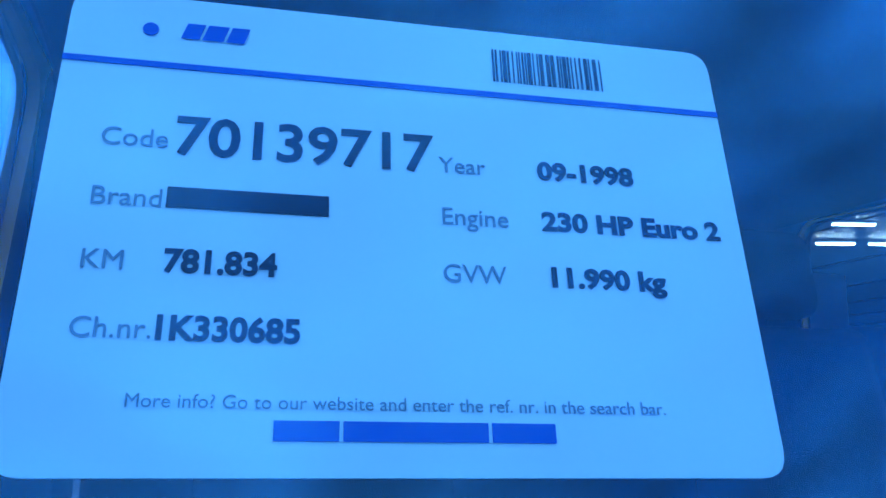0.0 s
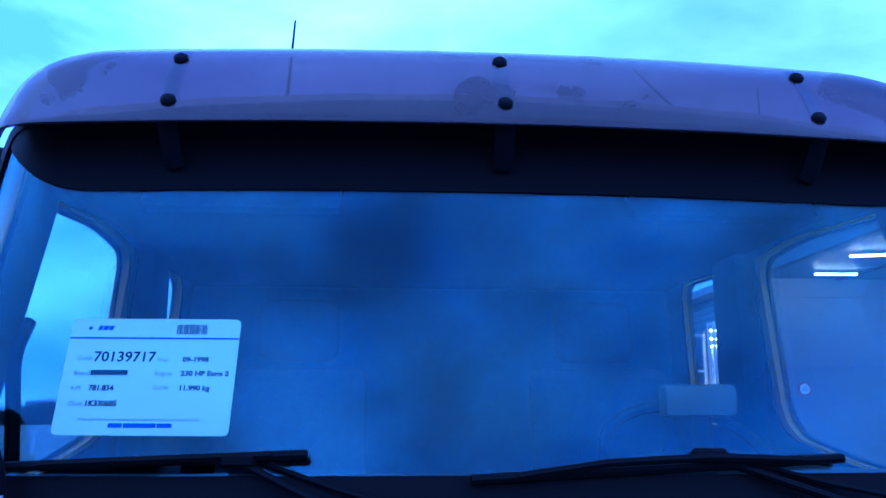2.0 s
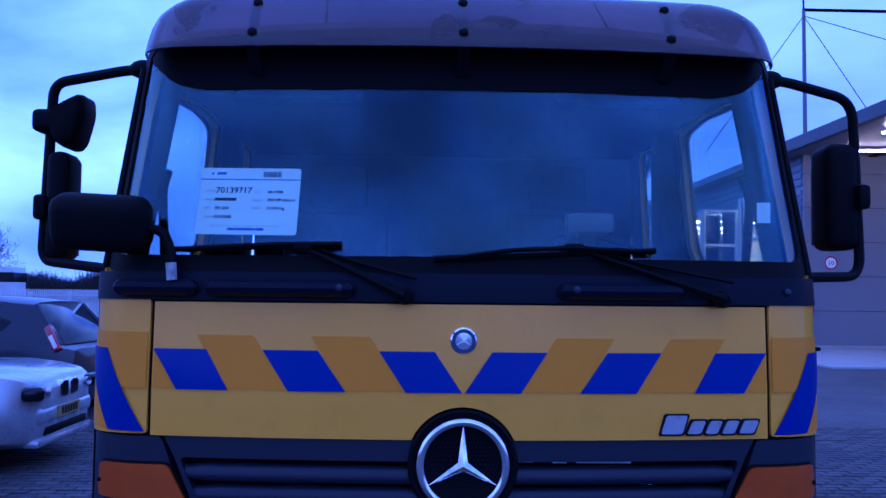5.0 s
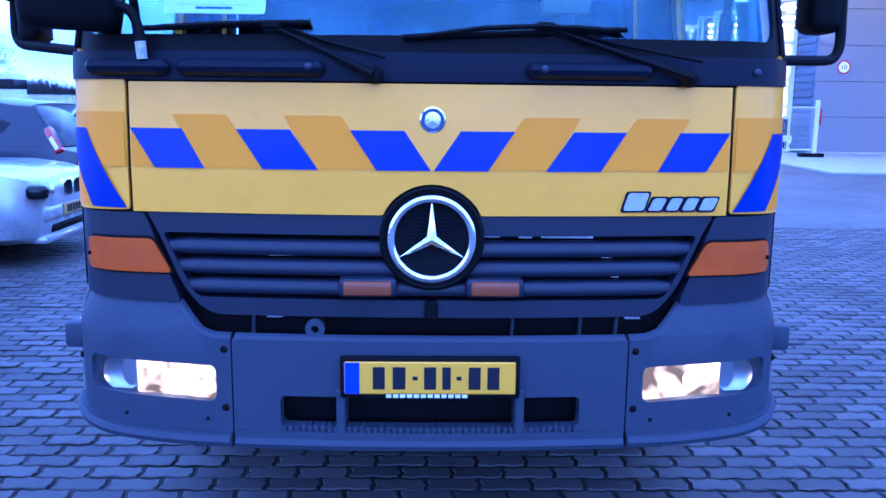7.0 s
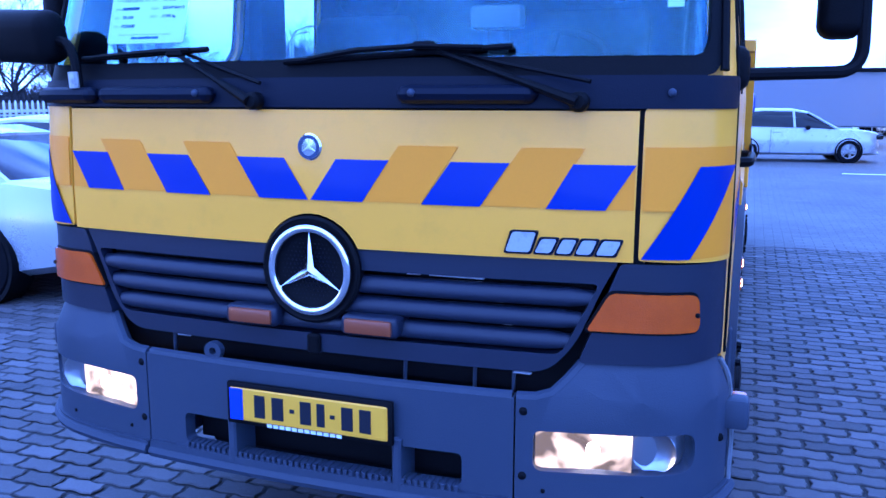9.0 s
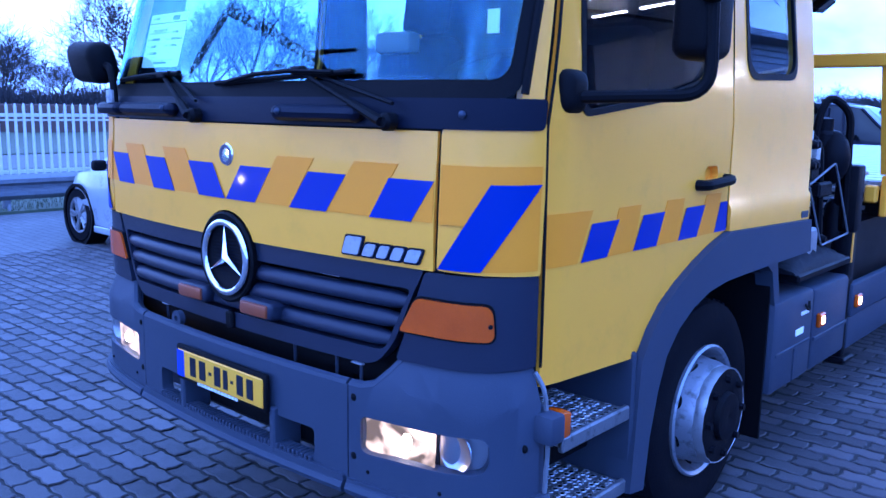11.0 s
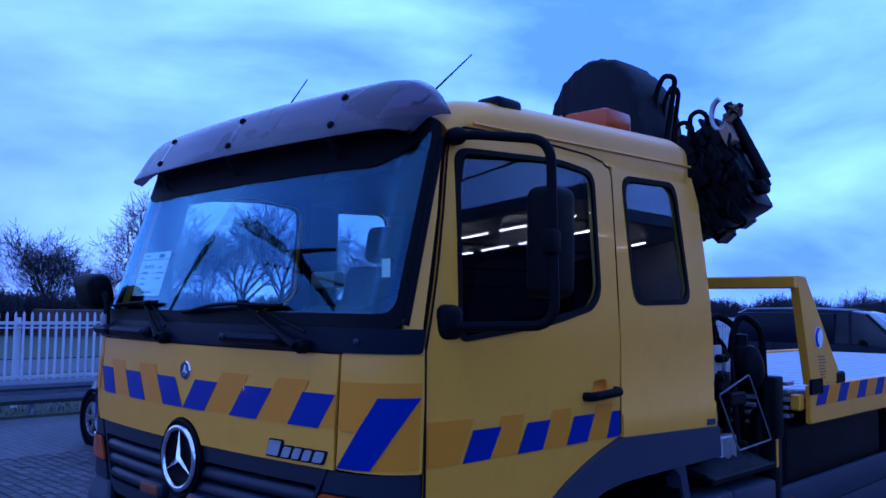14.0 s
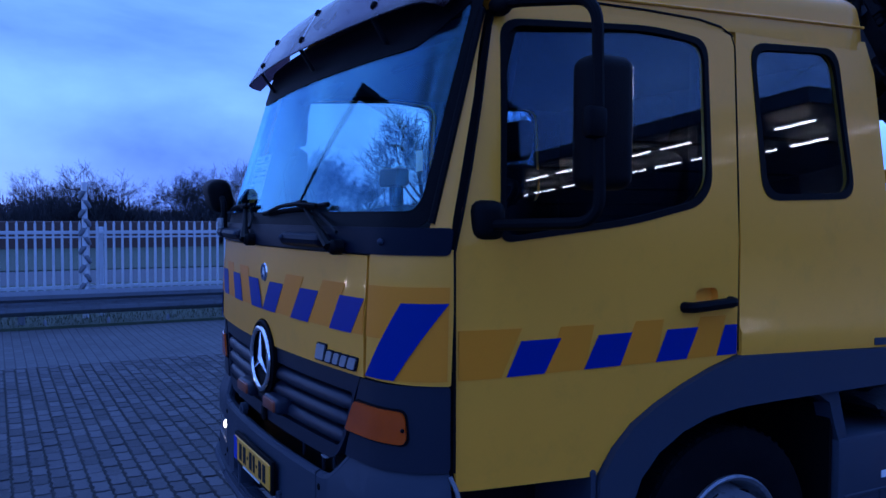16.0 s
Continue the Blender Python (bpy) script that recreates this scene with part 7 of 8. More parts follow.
car_c = car("dark_hatchback", hatch, [(x, a + 0.02, b + 0.06 if b > 1.0 else b, c, d) for x, a, b, c, d in hatch_g], ANTHRA, ((0.70, 0.31), (3.30, 0.31)), 1.75, "dark grey hatchback parked beside a silver car", "car")
for s in (-1, 1):
    lo, hi = [(0.22, 0.93), (0.60, 1.40), (1.02, 1.46), (1.22, 0.93)], 0
    v, fc = loft([[(x, s * (0.775 - 0.36 * max(0, z - 0.95) + o), z) for x, z in lo] for o in (-0.03, 0.02)])
    mesh_part("rear_quarter", v, fc, ANTHRA, car_c)
    bm = bmesh.new()
    box(bm, -0.05, 0.05, -0.05, 0.05, 0.0, 0.36, 0.018, 2, m=Matrix.Translation((0.22, s * 0.775, 0.88)) @ pose(0, 0, 0, s * 17, 36, 0))
    tl = part("tail_lamp", bm, REDL, car_c, "red and white tail lamp")
    bm = bmesh.new()
    box(bm, -0.03, 0.03, -0.054, 0.054, 0.03, 0.22, 0.012, 2, m=Matrix.Translation((0.22, s * 0.775, 0.88)) @ pose(0, 0, 0, s * 17, 36, 0))
    part("reversing_lens", bm, WHITEP, tl)
car_c.matrix_basis = pose(-4.15, 8.5, 0, 0, 0, 176)

coupe = [(0.0, 0.34, 0.78, 0.60), (0.08, 0.26, 0.93, 0.76), (0.5, 0.20, 0.98, 0.87), (1.4, 0.18, 0.95, 0.89), (2.6, 0.18, 0.92, 0.89), (3.2, 0.18, 0.88, 0.89), (3.6, 0.18, 0.84, 0.885), (3.85, 0.20, 0.78, 0.82), (4.02, 0.24, 0.66, 0.64)]
coupe_g = [(0.55, 0.95, 0.98, 0.74, 0.70), (1.25, 0.95, 1.30, 0.76, 0.56), (1.7, 0.94, 1.37, 0.77, 0.58), (2.2, 0.93, 1.36, 0.77, 0.58), (2.5, 0.92, 1.30, 0.76, 0.57), (3.4, 0.86, 0.89, 0.74, 0.70)]
car_a = car("silver_coupe", coupe, coupe_g, SILVER, ((0.80, 0.325), (3.55, 0.325)), 1.79, "pale silver coupe parked facing the fence", "car", mirror_x=2.75)
for y in (0.88, -0.90):
    part("sill", boxes((1.2, 3.15, y, y + 0.02, 0.16, 0.24, 0.01, 1)), SILVER, car_a)
car_a.matrix_basis = pose(-3.82, 3.72, 0, 0, 0, 180)

van = [(0.0, 0.40, 1.00, 0.86), (0.04, 0.30, 1.08, 0.93), (0.5, 0.22, 1.10, 0.95), (2.0, 0.22, 1.10, 0.95), (3.3, 0.22, 1.08, 0.95), (3.9, 0.22, 1.02, 0.945), (4.4, 0.23, 0.95, 0.91), (4.8, 0.25, 0.82, 0.80), (4.95, 0.32, 0.62, 0.66)]
van_g = [(0.03, 1.06, 1.80, 0.90, 0.80), (0.3, 1.08, 1.90, 0.91, 0.80), (1.8, 1.08, 1.92, 0.91, 0.80), (2.9, 1.07, 1.88, 0.91, 0.80), (3.25, 1.05, 1.80, 0.90, 0.78), (4.10, 0.98, 1.02, 0.86, 0.80)]
car_v = car("dark_van", van, van_g, BLACKCAR, ((0.95, 0.34), (3.95, 0.34)), 1.92, "dark blue-black panel van parked far behind the tow truck", "van")
part("load_panel", boxes((0.1, 2.55, -0.915, 0.915, 1.05, 1.80, 0.03, 2)), BLACKCAR, car_v)
for s in (-1, 1):
    part("headlamp", boxes((4.55, 4.80, s * 0.60, s * 0.86, 0.70, 0.86, 0.05, 2)), REFLECT, car_v)
car_v.matrix_basis = pose(-6.8, 20.5, 0, 0, 0, 0)
for i, (x, y, a, paint) in enumerate(((11.0, 45.5, 185, SILVER), (0.2, 23.5, 8, SILVER), (-12.0, 33, 90, ANTHRA))):
    if i == 1:
        cc = copy_thing(car_b, pose(x, y, 0, 0, 0, a))
        tagged(cc, "silver hatchback parked behind the dark van", "car")
    elif i == 0:
        cc = car("white_van", van, van_g, WHITEP, ((0.95, 0.34), (3.95, 0.34)), 1.92, "white van parked near the hall far off", "van")
        part("load_panel", boxes((0.1, 2.55, -0.915, 0.915, 1.05, 1.80, 0.03, 2)), WHITEP, cc)
        cc.matrix_basis = pose(x, y, 0, 0, 0, a)

# lorry far beyond the fence
lorry = thing("articulated_lorry", (-40, 74, 0), "dark blue box trailer with a white cab, far beyond the fence", "lorry")
part("trailer_box", boxes((-58, -38.6, 72.5, 75, 1.1, 4.2, 0.05, 1)), mat("navy_trailer", (0.012, 0.022, 0.10), 0.4), lorry, "dark blue trailer box")
bm = bmesh.new()
lathe(bm, [(0.85, 0), (1.02, 0), (1.02, 0.02), (0.85, 0.02)], Matrix.Translation((-40.2, 72.47, 2.7)) @ AXIS_FRONT, 32, closed=True)
box(bm, -40.45, -40.33, 72.45, 72.48, 2.1, 3.3)
box(bm, -40.07, -39.95, 72.45, 72.48, 2.1, 3.3)
part("trailer_mark", bm, STEEL, lorry, "plain pale ring mark")
part("trailer_edge", boxes((-38.6, -38.3, 72.4, 75.1, 1.0, 4.25, 0.03, 1)), WHITEP, lorry)
part("tractor_cab", boxes((-37.9, -36.0, 72.5, 75, 0.9, 3.6, 0.15, 2)), WHITEP, lorry, "white tractor cab")
part("tractor_window", boxes((-37.4, -35.97, 72.46, 75.04, 2.2, 3.1, 0.05, 1)), MATS["dark_car_glass"], lorry)
box_t = thing("box_trailer", (1.6, 34, 0), "pale box trailer with a dark frame, far off", "trailer")
part("trailer_box", boxes((-4.0, 6.0, 33, 35.5, 0.7, 2.75, 0.05, 1)), WALLP, box_t)
part("trailer_legs", boxes((-3.6, -3.4, 33.2, 33.5, -0.01, 0.75, 0.0), (5.2, 5.4, 33.2, 33.5, -0.01, 0.75, 0.0), (-3.6, -3.4, 35.0, 35.3, -0.01, 0.75, 0.0), (5.2, 5.4, 35.0, 35.3, -0.01, 0.75, 0.0)), BLACK, box_t)
part("trailer_frame", boxes((-4.08, -3.9, 32.9, 33.0, 0.6, 2.85, 0.0), (-4.08, 6.08, 32.9, 33.0, 2.72, 2.88, 0.0)), BLACK, box_t)

# folded crane arm across the yard, behind the camera; it shows in the windscreen
def far_point(az, el, r=24.0):
    return Vector((0.3 + r * math.cos(radians(az)), 0.15 + r * math.sin(radians(az)), 1.9 + r * math.tan(radians(el))))


knuckle = thing("loading_crane", far_point(196, -4.5), "dark folding crane arm standing on the road", "crane")
base = far_point(196, -4.5)
part("base", boxes((base.x - 1.1, base.x + 1.1, base.y - 1.1, base.y + 1.1, 0.0, 1.3, 0.08, 2)), BLACKM, knuckle)
for nm, p, q, r0, r1 in (("mast", (196, -1.5), (201, 17.5), 0.17, 0.13), ("mast_head", (201, 17.0), (203.5, 22.6), 0.24, 0.26), ("main_boom", (203.2, 22.5), (212.5, 23.8), 0.30, 0.24),
                         ("jib", (212, 23.7), (219, 24.3), 0.17, 0.16), ("jib", (218.5, 24.4), (228.5, 23.2), 0.24, 0.12), ("strut", (218.4, 24.5), (225, 27.0), 0.11, 0.06), ("strut", (214, 22.0), (229, 25.2), 0.06, 0.05)):
    bm = bmesh.new()
    a, b = far_point(*p), far_point(*q)
    tube(bm, [a.lerp(b, i / 6) for i in range(7)], r0, 6, r1=r1)
    part(nm, bm, BLACKM, knuckle)

# twin lamp added across the yard, unseen behind the camera; it glints in the flap
wl_at = Vector((-9.0, -7.22, 0))
work = thing("work_lamp", wl_at, "added unseen twin lamp on a made-up low stand across the yard", "lamp")
# the stand is made up; the glints suggest a vehicle's headlamps
part("stand", tubes([[wl_at, wl_at + Vector((0, 0, 1.0))], [wl_at + Vector((-0.3, 0.36, 1.0)), wl_at + Vector((0.3, -0.36, 1.0))], [wl_at + Vector((-0.4, 0, 0.01)), wl_at + Vector((0.4, 0, 0.01))], [wl_at + Vector((0, -0.4, 0.01)), wl_at + Vector((0, 0.4, 0.01))]], 0.025, 8), BLACKM, work)
for dx, dy in ((-0.26, 0.31), (0.27, -0.32)):
    m = look((wl_at.x + dx, wl_at.y + dy, 1.14), (0.4, 0.0, 1.40))
    bm = bmesh.new()
    lathe(bm, [(0.0, 0.10), (0.09, 0.10), (0.12, 0.0), (0.11, 0.0), (0.0, 0.03)], m, 20)
    hd = part("lamp_head", bm, BLACKM, work)
    bm = bmesh.new()
    lathe(bm, [(0.0, -0.004), (0.055, -0.004), (0.055, -0.012), (0.0, -0.014)], m, 20)
    part("lens", bm, GLINT_ON, hd, "lit lens")

# street lamp posts beyond the yard
for x, y, h, a in ((-30, 52, 6.5, 0.6), (-36, 62, 7.0, 0.7), (-20, 88, 6, 0.5)):
    lp = thing("street_lamp", (x, y, 0), "grey street lamp beyond the fence", "street lamp", "street lamps")
    bm = bmesh.new()
    tube(bm, bend([(x, y, -0.05), (x, y, h), (x + 1.6, y - 0.4, h + 0.35)], 0.6), 0.06, 7, r1=0.035)
    part("pole", bm, STEEL, lp)
    part("lantern", boxes((x + 1.4, x + 2.0, y - 0.55, y - 0.30, h + 0.25, h + 0.38, 0.03, 1)), STEEL, lp)

# ---- hall at the side of the yard ----
WX, WY, HZ = 11.9, 23.5, 6.4
hall = thing("hall_front", (WX, WY, 0), "grey panelled hall wall facing the yard", "building", kind="structure")
for i in range(6):
    z0, z1 = 0.12 + i * 1.08, 0.12 + (i + 1) * 1.08 - 0.014
    part("wall_panel", boxes((WX, WX + 6.2, WY, WY + 0.12, z0, z1, 0.006, 1)), WALLP, hall)
part("wall_core", boxes((WX + 0.05, WX + 8.2, WY + 0.05, WY + 0.25, 0.0, HZ, 0.0)), DARK, hall)
part("wall_plinth", boxes((WX - 0.02, WX + 6.2, WY - 0.02, WY + 0.2, -0.01, 0.12, 0.0)), CONC, hall)
# side wall with ribbed cladding and tall doorways
side = thing("hall_side", (WX, WY + 10, 0), "hall side wall with ribbed cladding and tall lit doorways", "building", kind="structure")
bays = [(WY + 1.5, WY + 5.6), (WY + 7.2, WY + 11.2), (WY + 12.8, WY + 16.8), (WY + 18.4, WY + 22.4)]
piers = [(WY + 0.12, WY + 1.5), (WY + 5.6, WY + 7.2), (WY + 11.2, WY + 12.8), (WY + 16.8, WY + 18.4), (WY + 22.4, WY + 30)]
for y0, y1 in piers:
    part("wall_pier", boxes((WX + 0.02, WX + 0.25, y0, y1, -0.01, 5.1, 0.0)), CLAD, side)
    bm = bmesh.new()
    for i in range(21):
        box(bm, WX - 0.03, WX + 0.03, y0, y1, 0.15 + 0.235 * i, 0.15 + 0.235 * i + 0.15, 0.01, 1)
    part("cladding_ribs", bm, CLAD, side)["kind"] = "stuff"
part("wall_upper", boxes((WX + 0.02, WX + 0.25, WY + 0.12, WY + 30, 5.1, HZ, 0.0)), CLAD, side)
bm = bmesh.new()
for i in range(5):
    box(bm, WX - 0.03, WX + 0.03, WY + 0.12, WY + 30, 5.15 + 0.235 * i, 5.15 + 0.235 * i + 0.15, 0.01, 1)
part("cladding_ribs", bm, CLAD, side)["kind"] = "stuff"
part("roof_edge", boxes((WX - 0.12, WX + 0.4, WY - 0.1, WY + 30, HZ, HZ + 0.18, 0.02, 1)), STEEL, side)
tagged(part("hall_floor", boxes((WX + 0.25, WX + 8, WY + 0.3, WY + 30, -0.01, 0.04, 0.0)), CONC), "concrete hall floor", "floor", kind="structure")
tagged(part("hall_back_wall", boxes((WX + 8, WX + 8.2, WY + 0.3, WY + 30, 0.0, HZ, 0.0)), INTW), "pale inner wall of the hall", "wall", kind="structure")
tagged(part("hall_end_wall", boxes((WX + 0.25, WX + 8, WY + 29.8, WY + 30, 0.0, HZ, 0.0)), INTW), "pale end wall of the hall", "wall", kind="structure")
tagged(part("hall_ceiling", boxes((WX + 0.25, WX + 8, WY + 0.3, WY + 30, HZ - 0.1, HZ, 0.0)), INTW), "pale hall ceiling", "ceiling", kind="structure")
for i in range(7):
    hl = thing("hall_lamp", (WX + 4, WY + 2.5 + 4 * i, 5.6), "long fluorescent lamp hanging in the hall", "lamp", "hall lamps")
    part("housing", boxes((WX + 1.0, WX + 7.0, WY + 2.4 + 4 * i, WY + 2.6 + 4 * i, 5.62, 5.70, 0.01, 1)), WHITEP, hl)
    part("tube", boxes((WX + 1.0, WX + 7.0, WY + 2.44 + 4 * i, WY + 2.56 + 4 * i, 5.56, 5.62, 0.01, 1)), HALL_ON, hl)
    part("hanger", tubes([[(WX + 1.5, WY + 2.5 + 4 * i, 5.68), (WX + 1.5, WY + 2.5 + 4 * i, 6.32)], [(WX + 6.5, WY + 2.5 + 4 * i, 5.68), (WX + 6.5, WY + 2.5 + 4 * i, 6.32)]], 0.012, 5), BLACK, hl)


def folding_leaf(x, y, a, w, h):
    """One glazed leaf of a folding hall door."""
    lf = thing("folding_door_leaf", (0, 0, 0), "open glazed folding door leaf with a dark lower panel", "door", "folding hall doors")
    fr = boxes((-0.03, 0.03, 0, 0.09, 0.03, h, 0.0), (-0.03, 0.03, w - 0.09, w, 0.03, h, 0.0))
    for z in (0.03, 1.10, 2.30, 3.50, h - 0.09):
        box(fr, -0.03, 0.03, 0.09, w - 0.09, z, z + 0.09)
    part("leaf_frame", fr, WHITEP, lf)
    part("leaf_panel", boxes((-0.015, 0.015, 0.09, w - 0.09, 0.12, 1.10, 0.0)), BLACKCAR, lf, "dark lower panel")
    for z0, z1 in ((1.19, 2.30), (2.39, 3.50), (3.59, h - 0.09)):
        part("leaf_pane", boxes((-0.006, 0.006, 0.09, w - 0.09, z0, z1, 0.0)), DOORG, lf, "door glass")
    lf.matrix_basis = pose(x, y, 0, 0, 0, a)
    return lf


leaf = folding_leaf(WX - 0.02, bays[0][0] + 0.02, 78, 1.40, 4.9)
for y0, y1 in bays:
    for y, a in ((y0 + 0.05, 78), (y0 + 0.15, 102), (y1 - 0.15, 80), (y1 - 0.05, 100)):
        if (y0, a) == (bays[0][0], 78):
            continue
        copy_thing(leaf, pose(WX - 0.02, y, 0, 0, 0, a))

# canopy with lamps to the right of the wall, over the open dark bay
canopy = thing("canopy", (20, 18, 0), "dark steel canopy roof with rows of lit tubes over the open bay", "canopy", kind="structure")
SLANT = math.atan(-0.28)


def eaves(x):
    """The canopy's front edge, which runs askew to the hall."""
    return 15.2 - 0.28 * (x - 11.2)


v = [(x, y, z) for z in (6.10, 6.34) for x, y in ((11.2, eaves(11.2)), (45, eaves(45)), (45, 40), (11.2, 40))]
mesh_part("canopy_roof", v, [[3, 2, 1, 0], [4, 5, 6, 7], [0, 1, 5, 4], [1, 2, 6, 5], [2, 3, 7, 6], [3, 0, 4, 7]], CLAD, canopy)
bm = boxes((11.0, 11.2, 15.1, 23.4, 6.02, 6.40, 0.02, 1))
box(bm, 0, 35, -0.16, -0.01, 6.02, 6.40, 0.02, 1, m=Matrix.Translation((11.1, eaves(11.1), 0)) @ Matrix.Rotation(SLANT, 4, "Z"))
part("canopy_fascia", bm, FASCIA, canopy)
bm = bmesh.new()
for i in range(8):
    box(bm, 14 + 4 * i, 14.2 + 4 * i, eaves(14.2 + 4 * i) + 0.3, 39.5, 6.06, 6.10)
part("canopy_beams", bm, BLACKM, canopy)["kind"] = "stuff"
# plain black back and end walls, so that the bay stays dark
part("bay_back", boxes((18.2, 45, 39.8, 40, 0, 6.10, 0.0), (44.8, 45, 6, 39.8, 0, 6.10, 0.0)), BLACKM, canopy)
tagged(part("bay_floor", boxes((18.1, 44.8, 23.5, 39.8, -0.01, 0.03, 0.0)), mat("dark_bay_floor", (0.05, 0.05, 0.052), 0.6)), "dark floor of the open bay", "floor", kind="structure")
for y0, x0, slope, count, step in ((16.6, 12.0, -0.28, 17, 1.36), (19.2, 12.0, -0.28, 17, 1.36), (21.95, 12.52, -0.05, 1, 1.64)):
    for i in range(count):
        x = x0 + step * i
        m = Matrix.Translation((x, y0 + slope * (x - x0), 0)) @ Matrix.Rotation(math.atan(slope), 4, "Z") @ Matrix.Diagonal((step / 1.36, 1, 1, 1))
        tb = thing("tube_lamp", m @ Vector((0, 0, 6.35)), "lit fluorescent tube lamp under the canopy", "lamp", "canopy lamps")
        for nm, ma, dims in (("housing", WHITEP, (0, 1.06, -0.06, 0.06, 6.00, 6.05, 0.01, 1)), ("tube", TUBE_ON, (0.02, 1.04, -0.04, 0.04, 5.95, 6.00, 0.012, 1))):
            bm = bmesh.new()
            box(bm, *dims, m=m)
            part(nm, bm, ma, tb)
        part("hanger", tubes([[m @ Vector((q, 0, 6.04)), m @ Vector((q, 0, 6.12))] for q in (0.15, 0.90)], 0.008, 5), BLACK, tb)

mast = thing("stay_mast", (11.08, 21.6, 6.38), "tall steel mast with stay wires above the canopy", "mast")
part("pole", tubes([[(11.08, 21.6, 6.38), (11.08, 21.6, 10.1)]], 0.06, 10, r1=0.05), BARRIER, mast)
part("tip", tubes([[(11.08, 21.6, 10.1), (11.05, 21.6, 11.6)]], 0.028, 8), BLACKM, mast)
part("cross_bar", tubes([[(11.08, 21.6, 10.08), (24, 21.6, 10.08)]], 0.05, 8), BLACKM, mast)
part("stay_wire", tubes([[(11.08, 21.6, 9.9), (11.8, 19.2, 6.34)], [(11.08, 21.6, 9.9), (9.6, 26.0, 6.5)], [(17.5, 21.6, 10.0), (11.8, 19.2, 6.34)], [(11.08, 21.6, 9.9), (12.6, 15.0, 6.38)]], 0.012, 5), BLACKM, mast)

sign = thing("speed_sign", (12.72, WY - 0.03, 2.7), "round white speed limit sign with a red rim reading 10", "sign")
SM = Matrix.Translation((12.72, WY - 0.012, 2.70)) @ AXIS_FRONT
bm = bmesh.new()
lathe(bm, [(0.0, 0.0), (0.21, 0.0), (0.21, 0.012), (0.0, 0.012)], SM, 32)
part("sign_plate", bm, WHITEP, sign)
bm = bmesh.new()
lathe(bm, [(0.165, 0.010), (0.212, 0.010), (0.212, 0.016), (0.165, 0.016)], SM, 32, closed=True)
part("sign_rim", bm, REDL, sign, "red rim")
lettering("sign_number", "10", 0.20, SM @ Matrix.Translation((0, -0.07, 0.014)), INK, sign, 0.002, align="CENTER")

gate = thing("fence_panel", (10.6, 22.3, 0), "loose white wire mesh fence panel on dark rubber feet", "fence panel")
bm = bmesh.new()
for i in range(36):
    x = 9.68 + 0.05 * i
    box(bm, x - 0.002, x + 0.002, 22.298, 22.302, 0.26, 1.46)
for i in range(9):
    z = 0.30 + 0.14 * i
    box(bm, 9.66, 11.46, 22.302, 22.306, z - 0.002, z + 0.002)
part("wire_mesh", bm, FENCEP, gate, "fine white wire mesh")["kind"] = "stuff"
part("panel_rail", boxes((9.62, 11.50, 22.28, 22.32, 1.46, 1.50, 0.006, 1)), FENCEP, gate)
part("panel_rail", boxes((9.62, 11.50, 22.28, 22.32, 0.22, 0.26, 0.006, 1)), FENCEP, gate)
part("panel_board", boxes((10.30, 10.78, 22.31, 22.325, 0.48, 0.66, 0.004, 1)), FENCEP, gate, "small white board behind the mesh")
for x in (9.62, 11.48):
    part("panel_post", boxes((x - 0.05, x + 0.05, 22.26, 22.36, 0.05, 1.70, 0.006, 1)), FENCEP, gate)
    part("panel_foot", boxes((x - 0.45, x + 0.25, 22.15, 22.45, 0.03, 0.14, 0.02, 1)), BLACK, gate)
ext = thing("extinguisher_box", (12.1, WY, 1.0), "small red box on the hall wall", "box")
part("cover", boxes((12.0, 12.14, WY - 0.09, WY, 0.95, 1.45, 0.02, 2)), REDL, ext)

# ---- block paving near the truck: single pavers ----
PW, PH = 0.215, 0.110
mp = bpy.data.meshes.new("paver")
GAP, CH_ = 0.0085, 0.005


def wave(p, period, size):
    """A zigzag that neighbouring stones share, so that their edges lock."""
    f = (p / period) % 1.0
    return size * (4 * abs(f - 0.5) - 1)


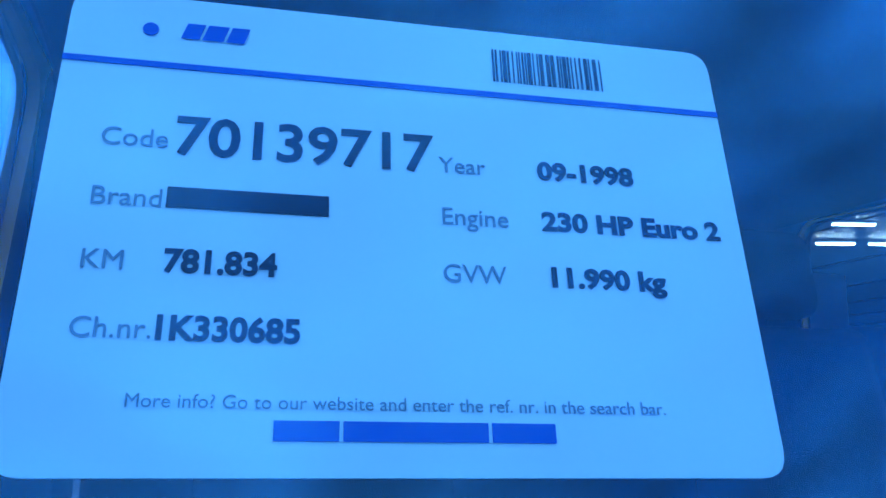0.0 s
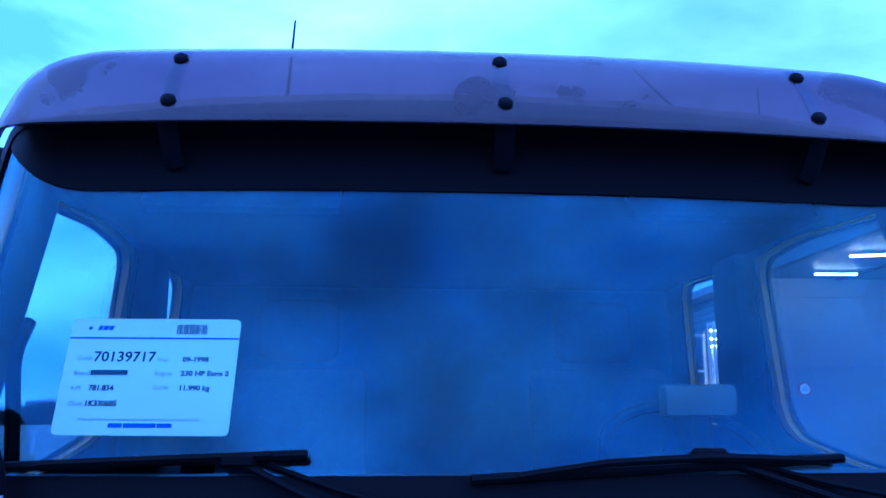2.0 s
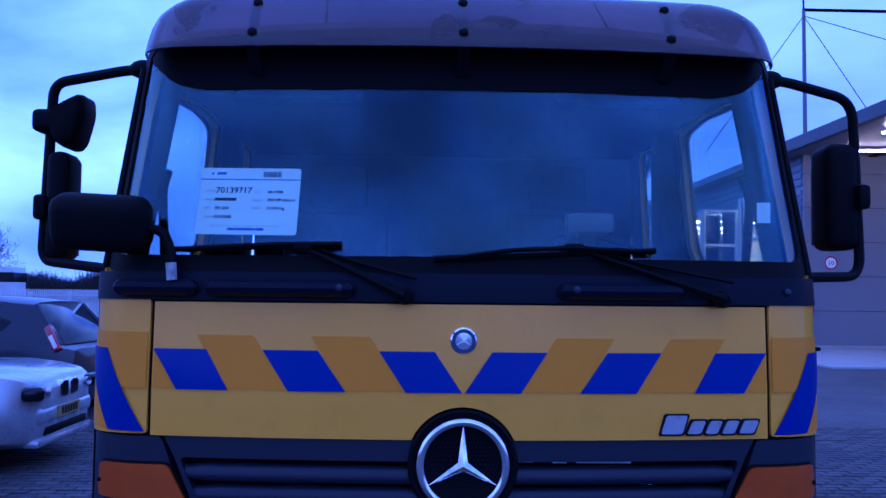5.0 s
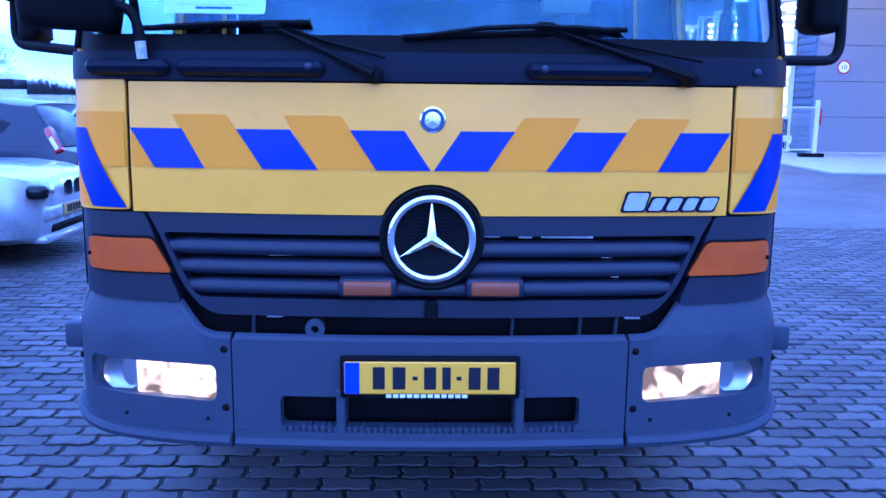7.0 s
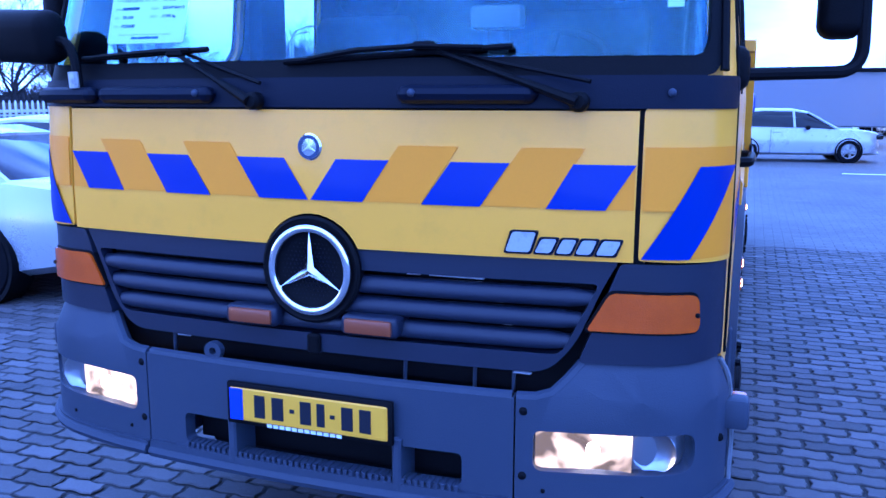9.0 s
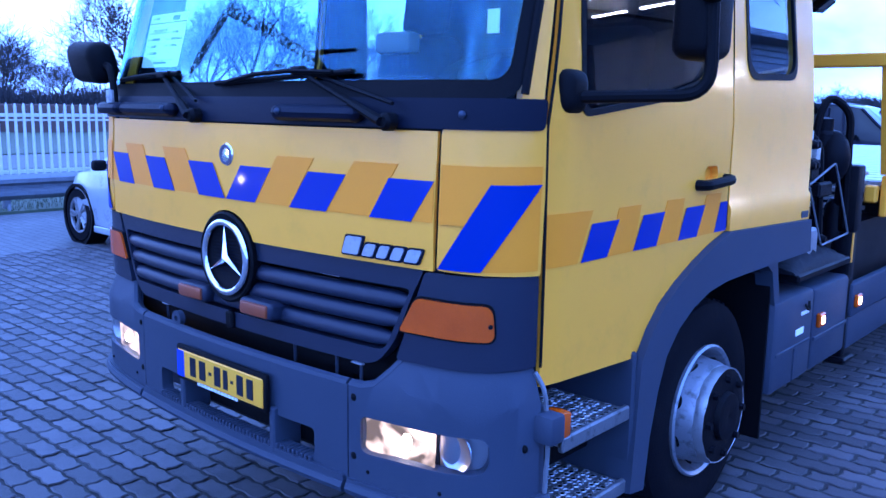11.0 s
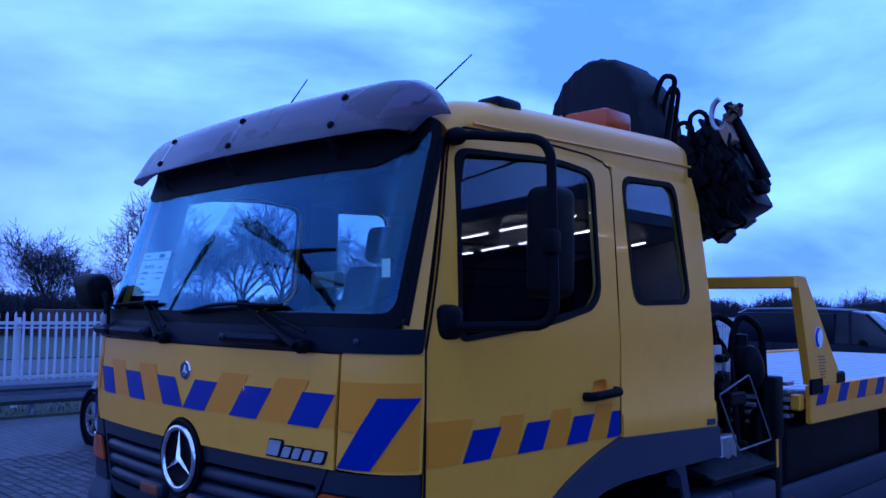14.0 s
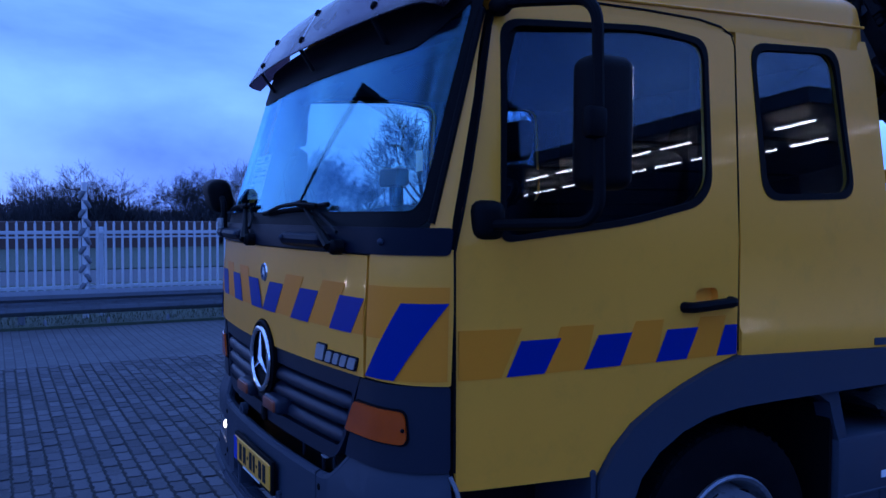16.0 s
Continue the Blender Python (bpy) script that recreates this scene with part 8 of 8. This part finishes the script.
ring = []
for i in range(9):
    x = -PW / 2 + PW * i / 8
    ring.append((x, -PH / 2, 0, 1))
for i in range(1, 4):
    ring.append((PW / 2, -PH / 2 + PH * i / 4, -1, 0))
for i in range(9):
    ring.append((PW / 2 - PW * i / 8, PH / 2, 0, -1))
for i in range(1, 4):
    ring.append((-PW / 2, PH / 2 - PH * i / 4, 1, 0))


def stone(inset):
    out = []
    for x, y, sx, sy in ring:
        corner = abs(abs(x) - PW / 2) < 1e-6 and abs(abs(y) - PH / 2) < 1e-6
        dx = -math.copysign(inset, x) if (sx or corner) else 0.0
        dy = -math.copysign(inset, y) if (sy or corner) else 0.0
        out.append((x + dx + (wave(y, PH, 0.009) if sx else 0.0), y + dy + (wave(x, PW / 2, 0.0065) if sy and not corner else 0.0)))
    return out


k = len(ring)
low, mid, top = stone(GAP), stone(GAP), stone(GAP + CH_)
pvt = [(x, y, -0.03) for x, y in low] + [(x, y, -CH_) for x, y in mid] + [(x, y, 0.0) for x, y in top]
pft = [[i, (i + 1) % k, k + (i + 1) % k, k + i] for i in range(k)] + [[k + i, k + (i + 1) % k, 2 * k + (i + 1) % k, 2 * k + i] for i in range(k)] + [[2 * k + i for i in range(k)]]
mp.from_pydata(pvt, [], pft)
mp.materials.append(PAVER)
tagged(part("joint_bed", boxes((-7.1, 5.95, -1.56, 8.02, -0.02, -0.010, 0.0)), SAND, ground), kind="stuff")
rp = random.Random(9)
sv, sf = [], []
count = 0
for j in range(int(9.6 / PH)):
    y = -1.5 + j * PH
    for i in range(int(13.0 / PW)):
        x = -7.0 + i * PW + (PW / 2 if j % 2 else 0)
        z = rp.uniform(-0.004, 0.002)
        tx, ty = rp.uniform(-0.012, 0.012), rp.uniform(-0.02, 0.02)
        if count < 300 and 1.25 < x < 3.6 and 0.9 < y < 4.2:
            ob = new("paver", mp)
            ob.parent = ground
            ob.location = (x, y, z)
            ob.rotation_euler = (ty, tx, rp.uniform(-0.006, 0.006))
            count += 1
        else:
            n0 = len(sv)
            sv += [(x + a, y + b, d + z + tx * a + ty * b) for a, b, d in pvt[k:]]
            sf += [[q - k + n0 for q in f] for f in pft[k:]]
pv_rest = tagged(mesh_part("pavers", sv, sf, PAVER), kind="stuff")
pv_rest.parent = ground
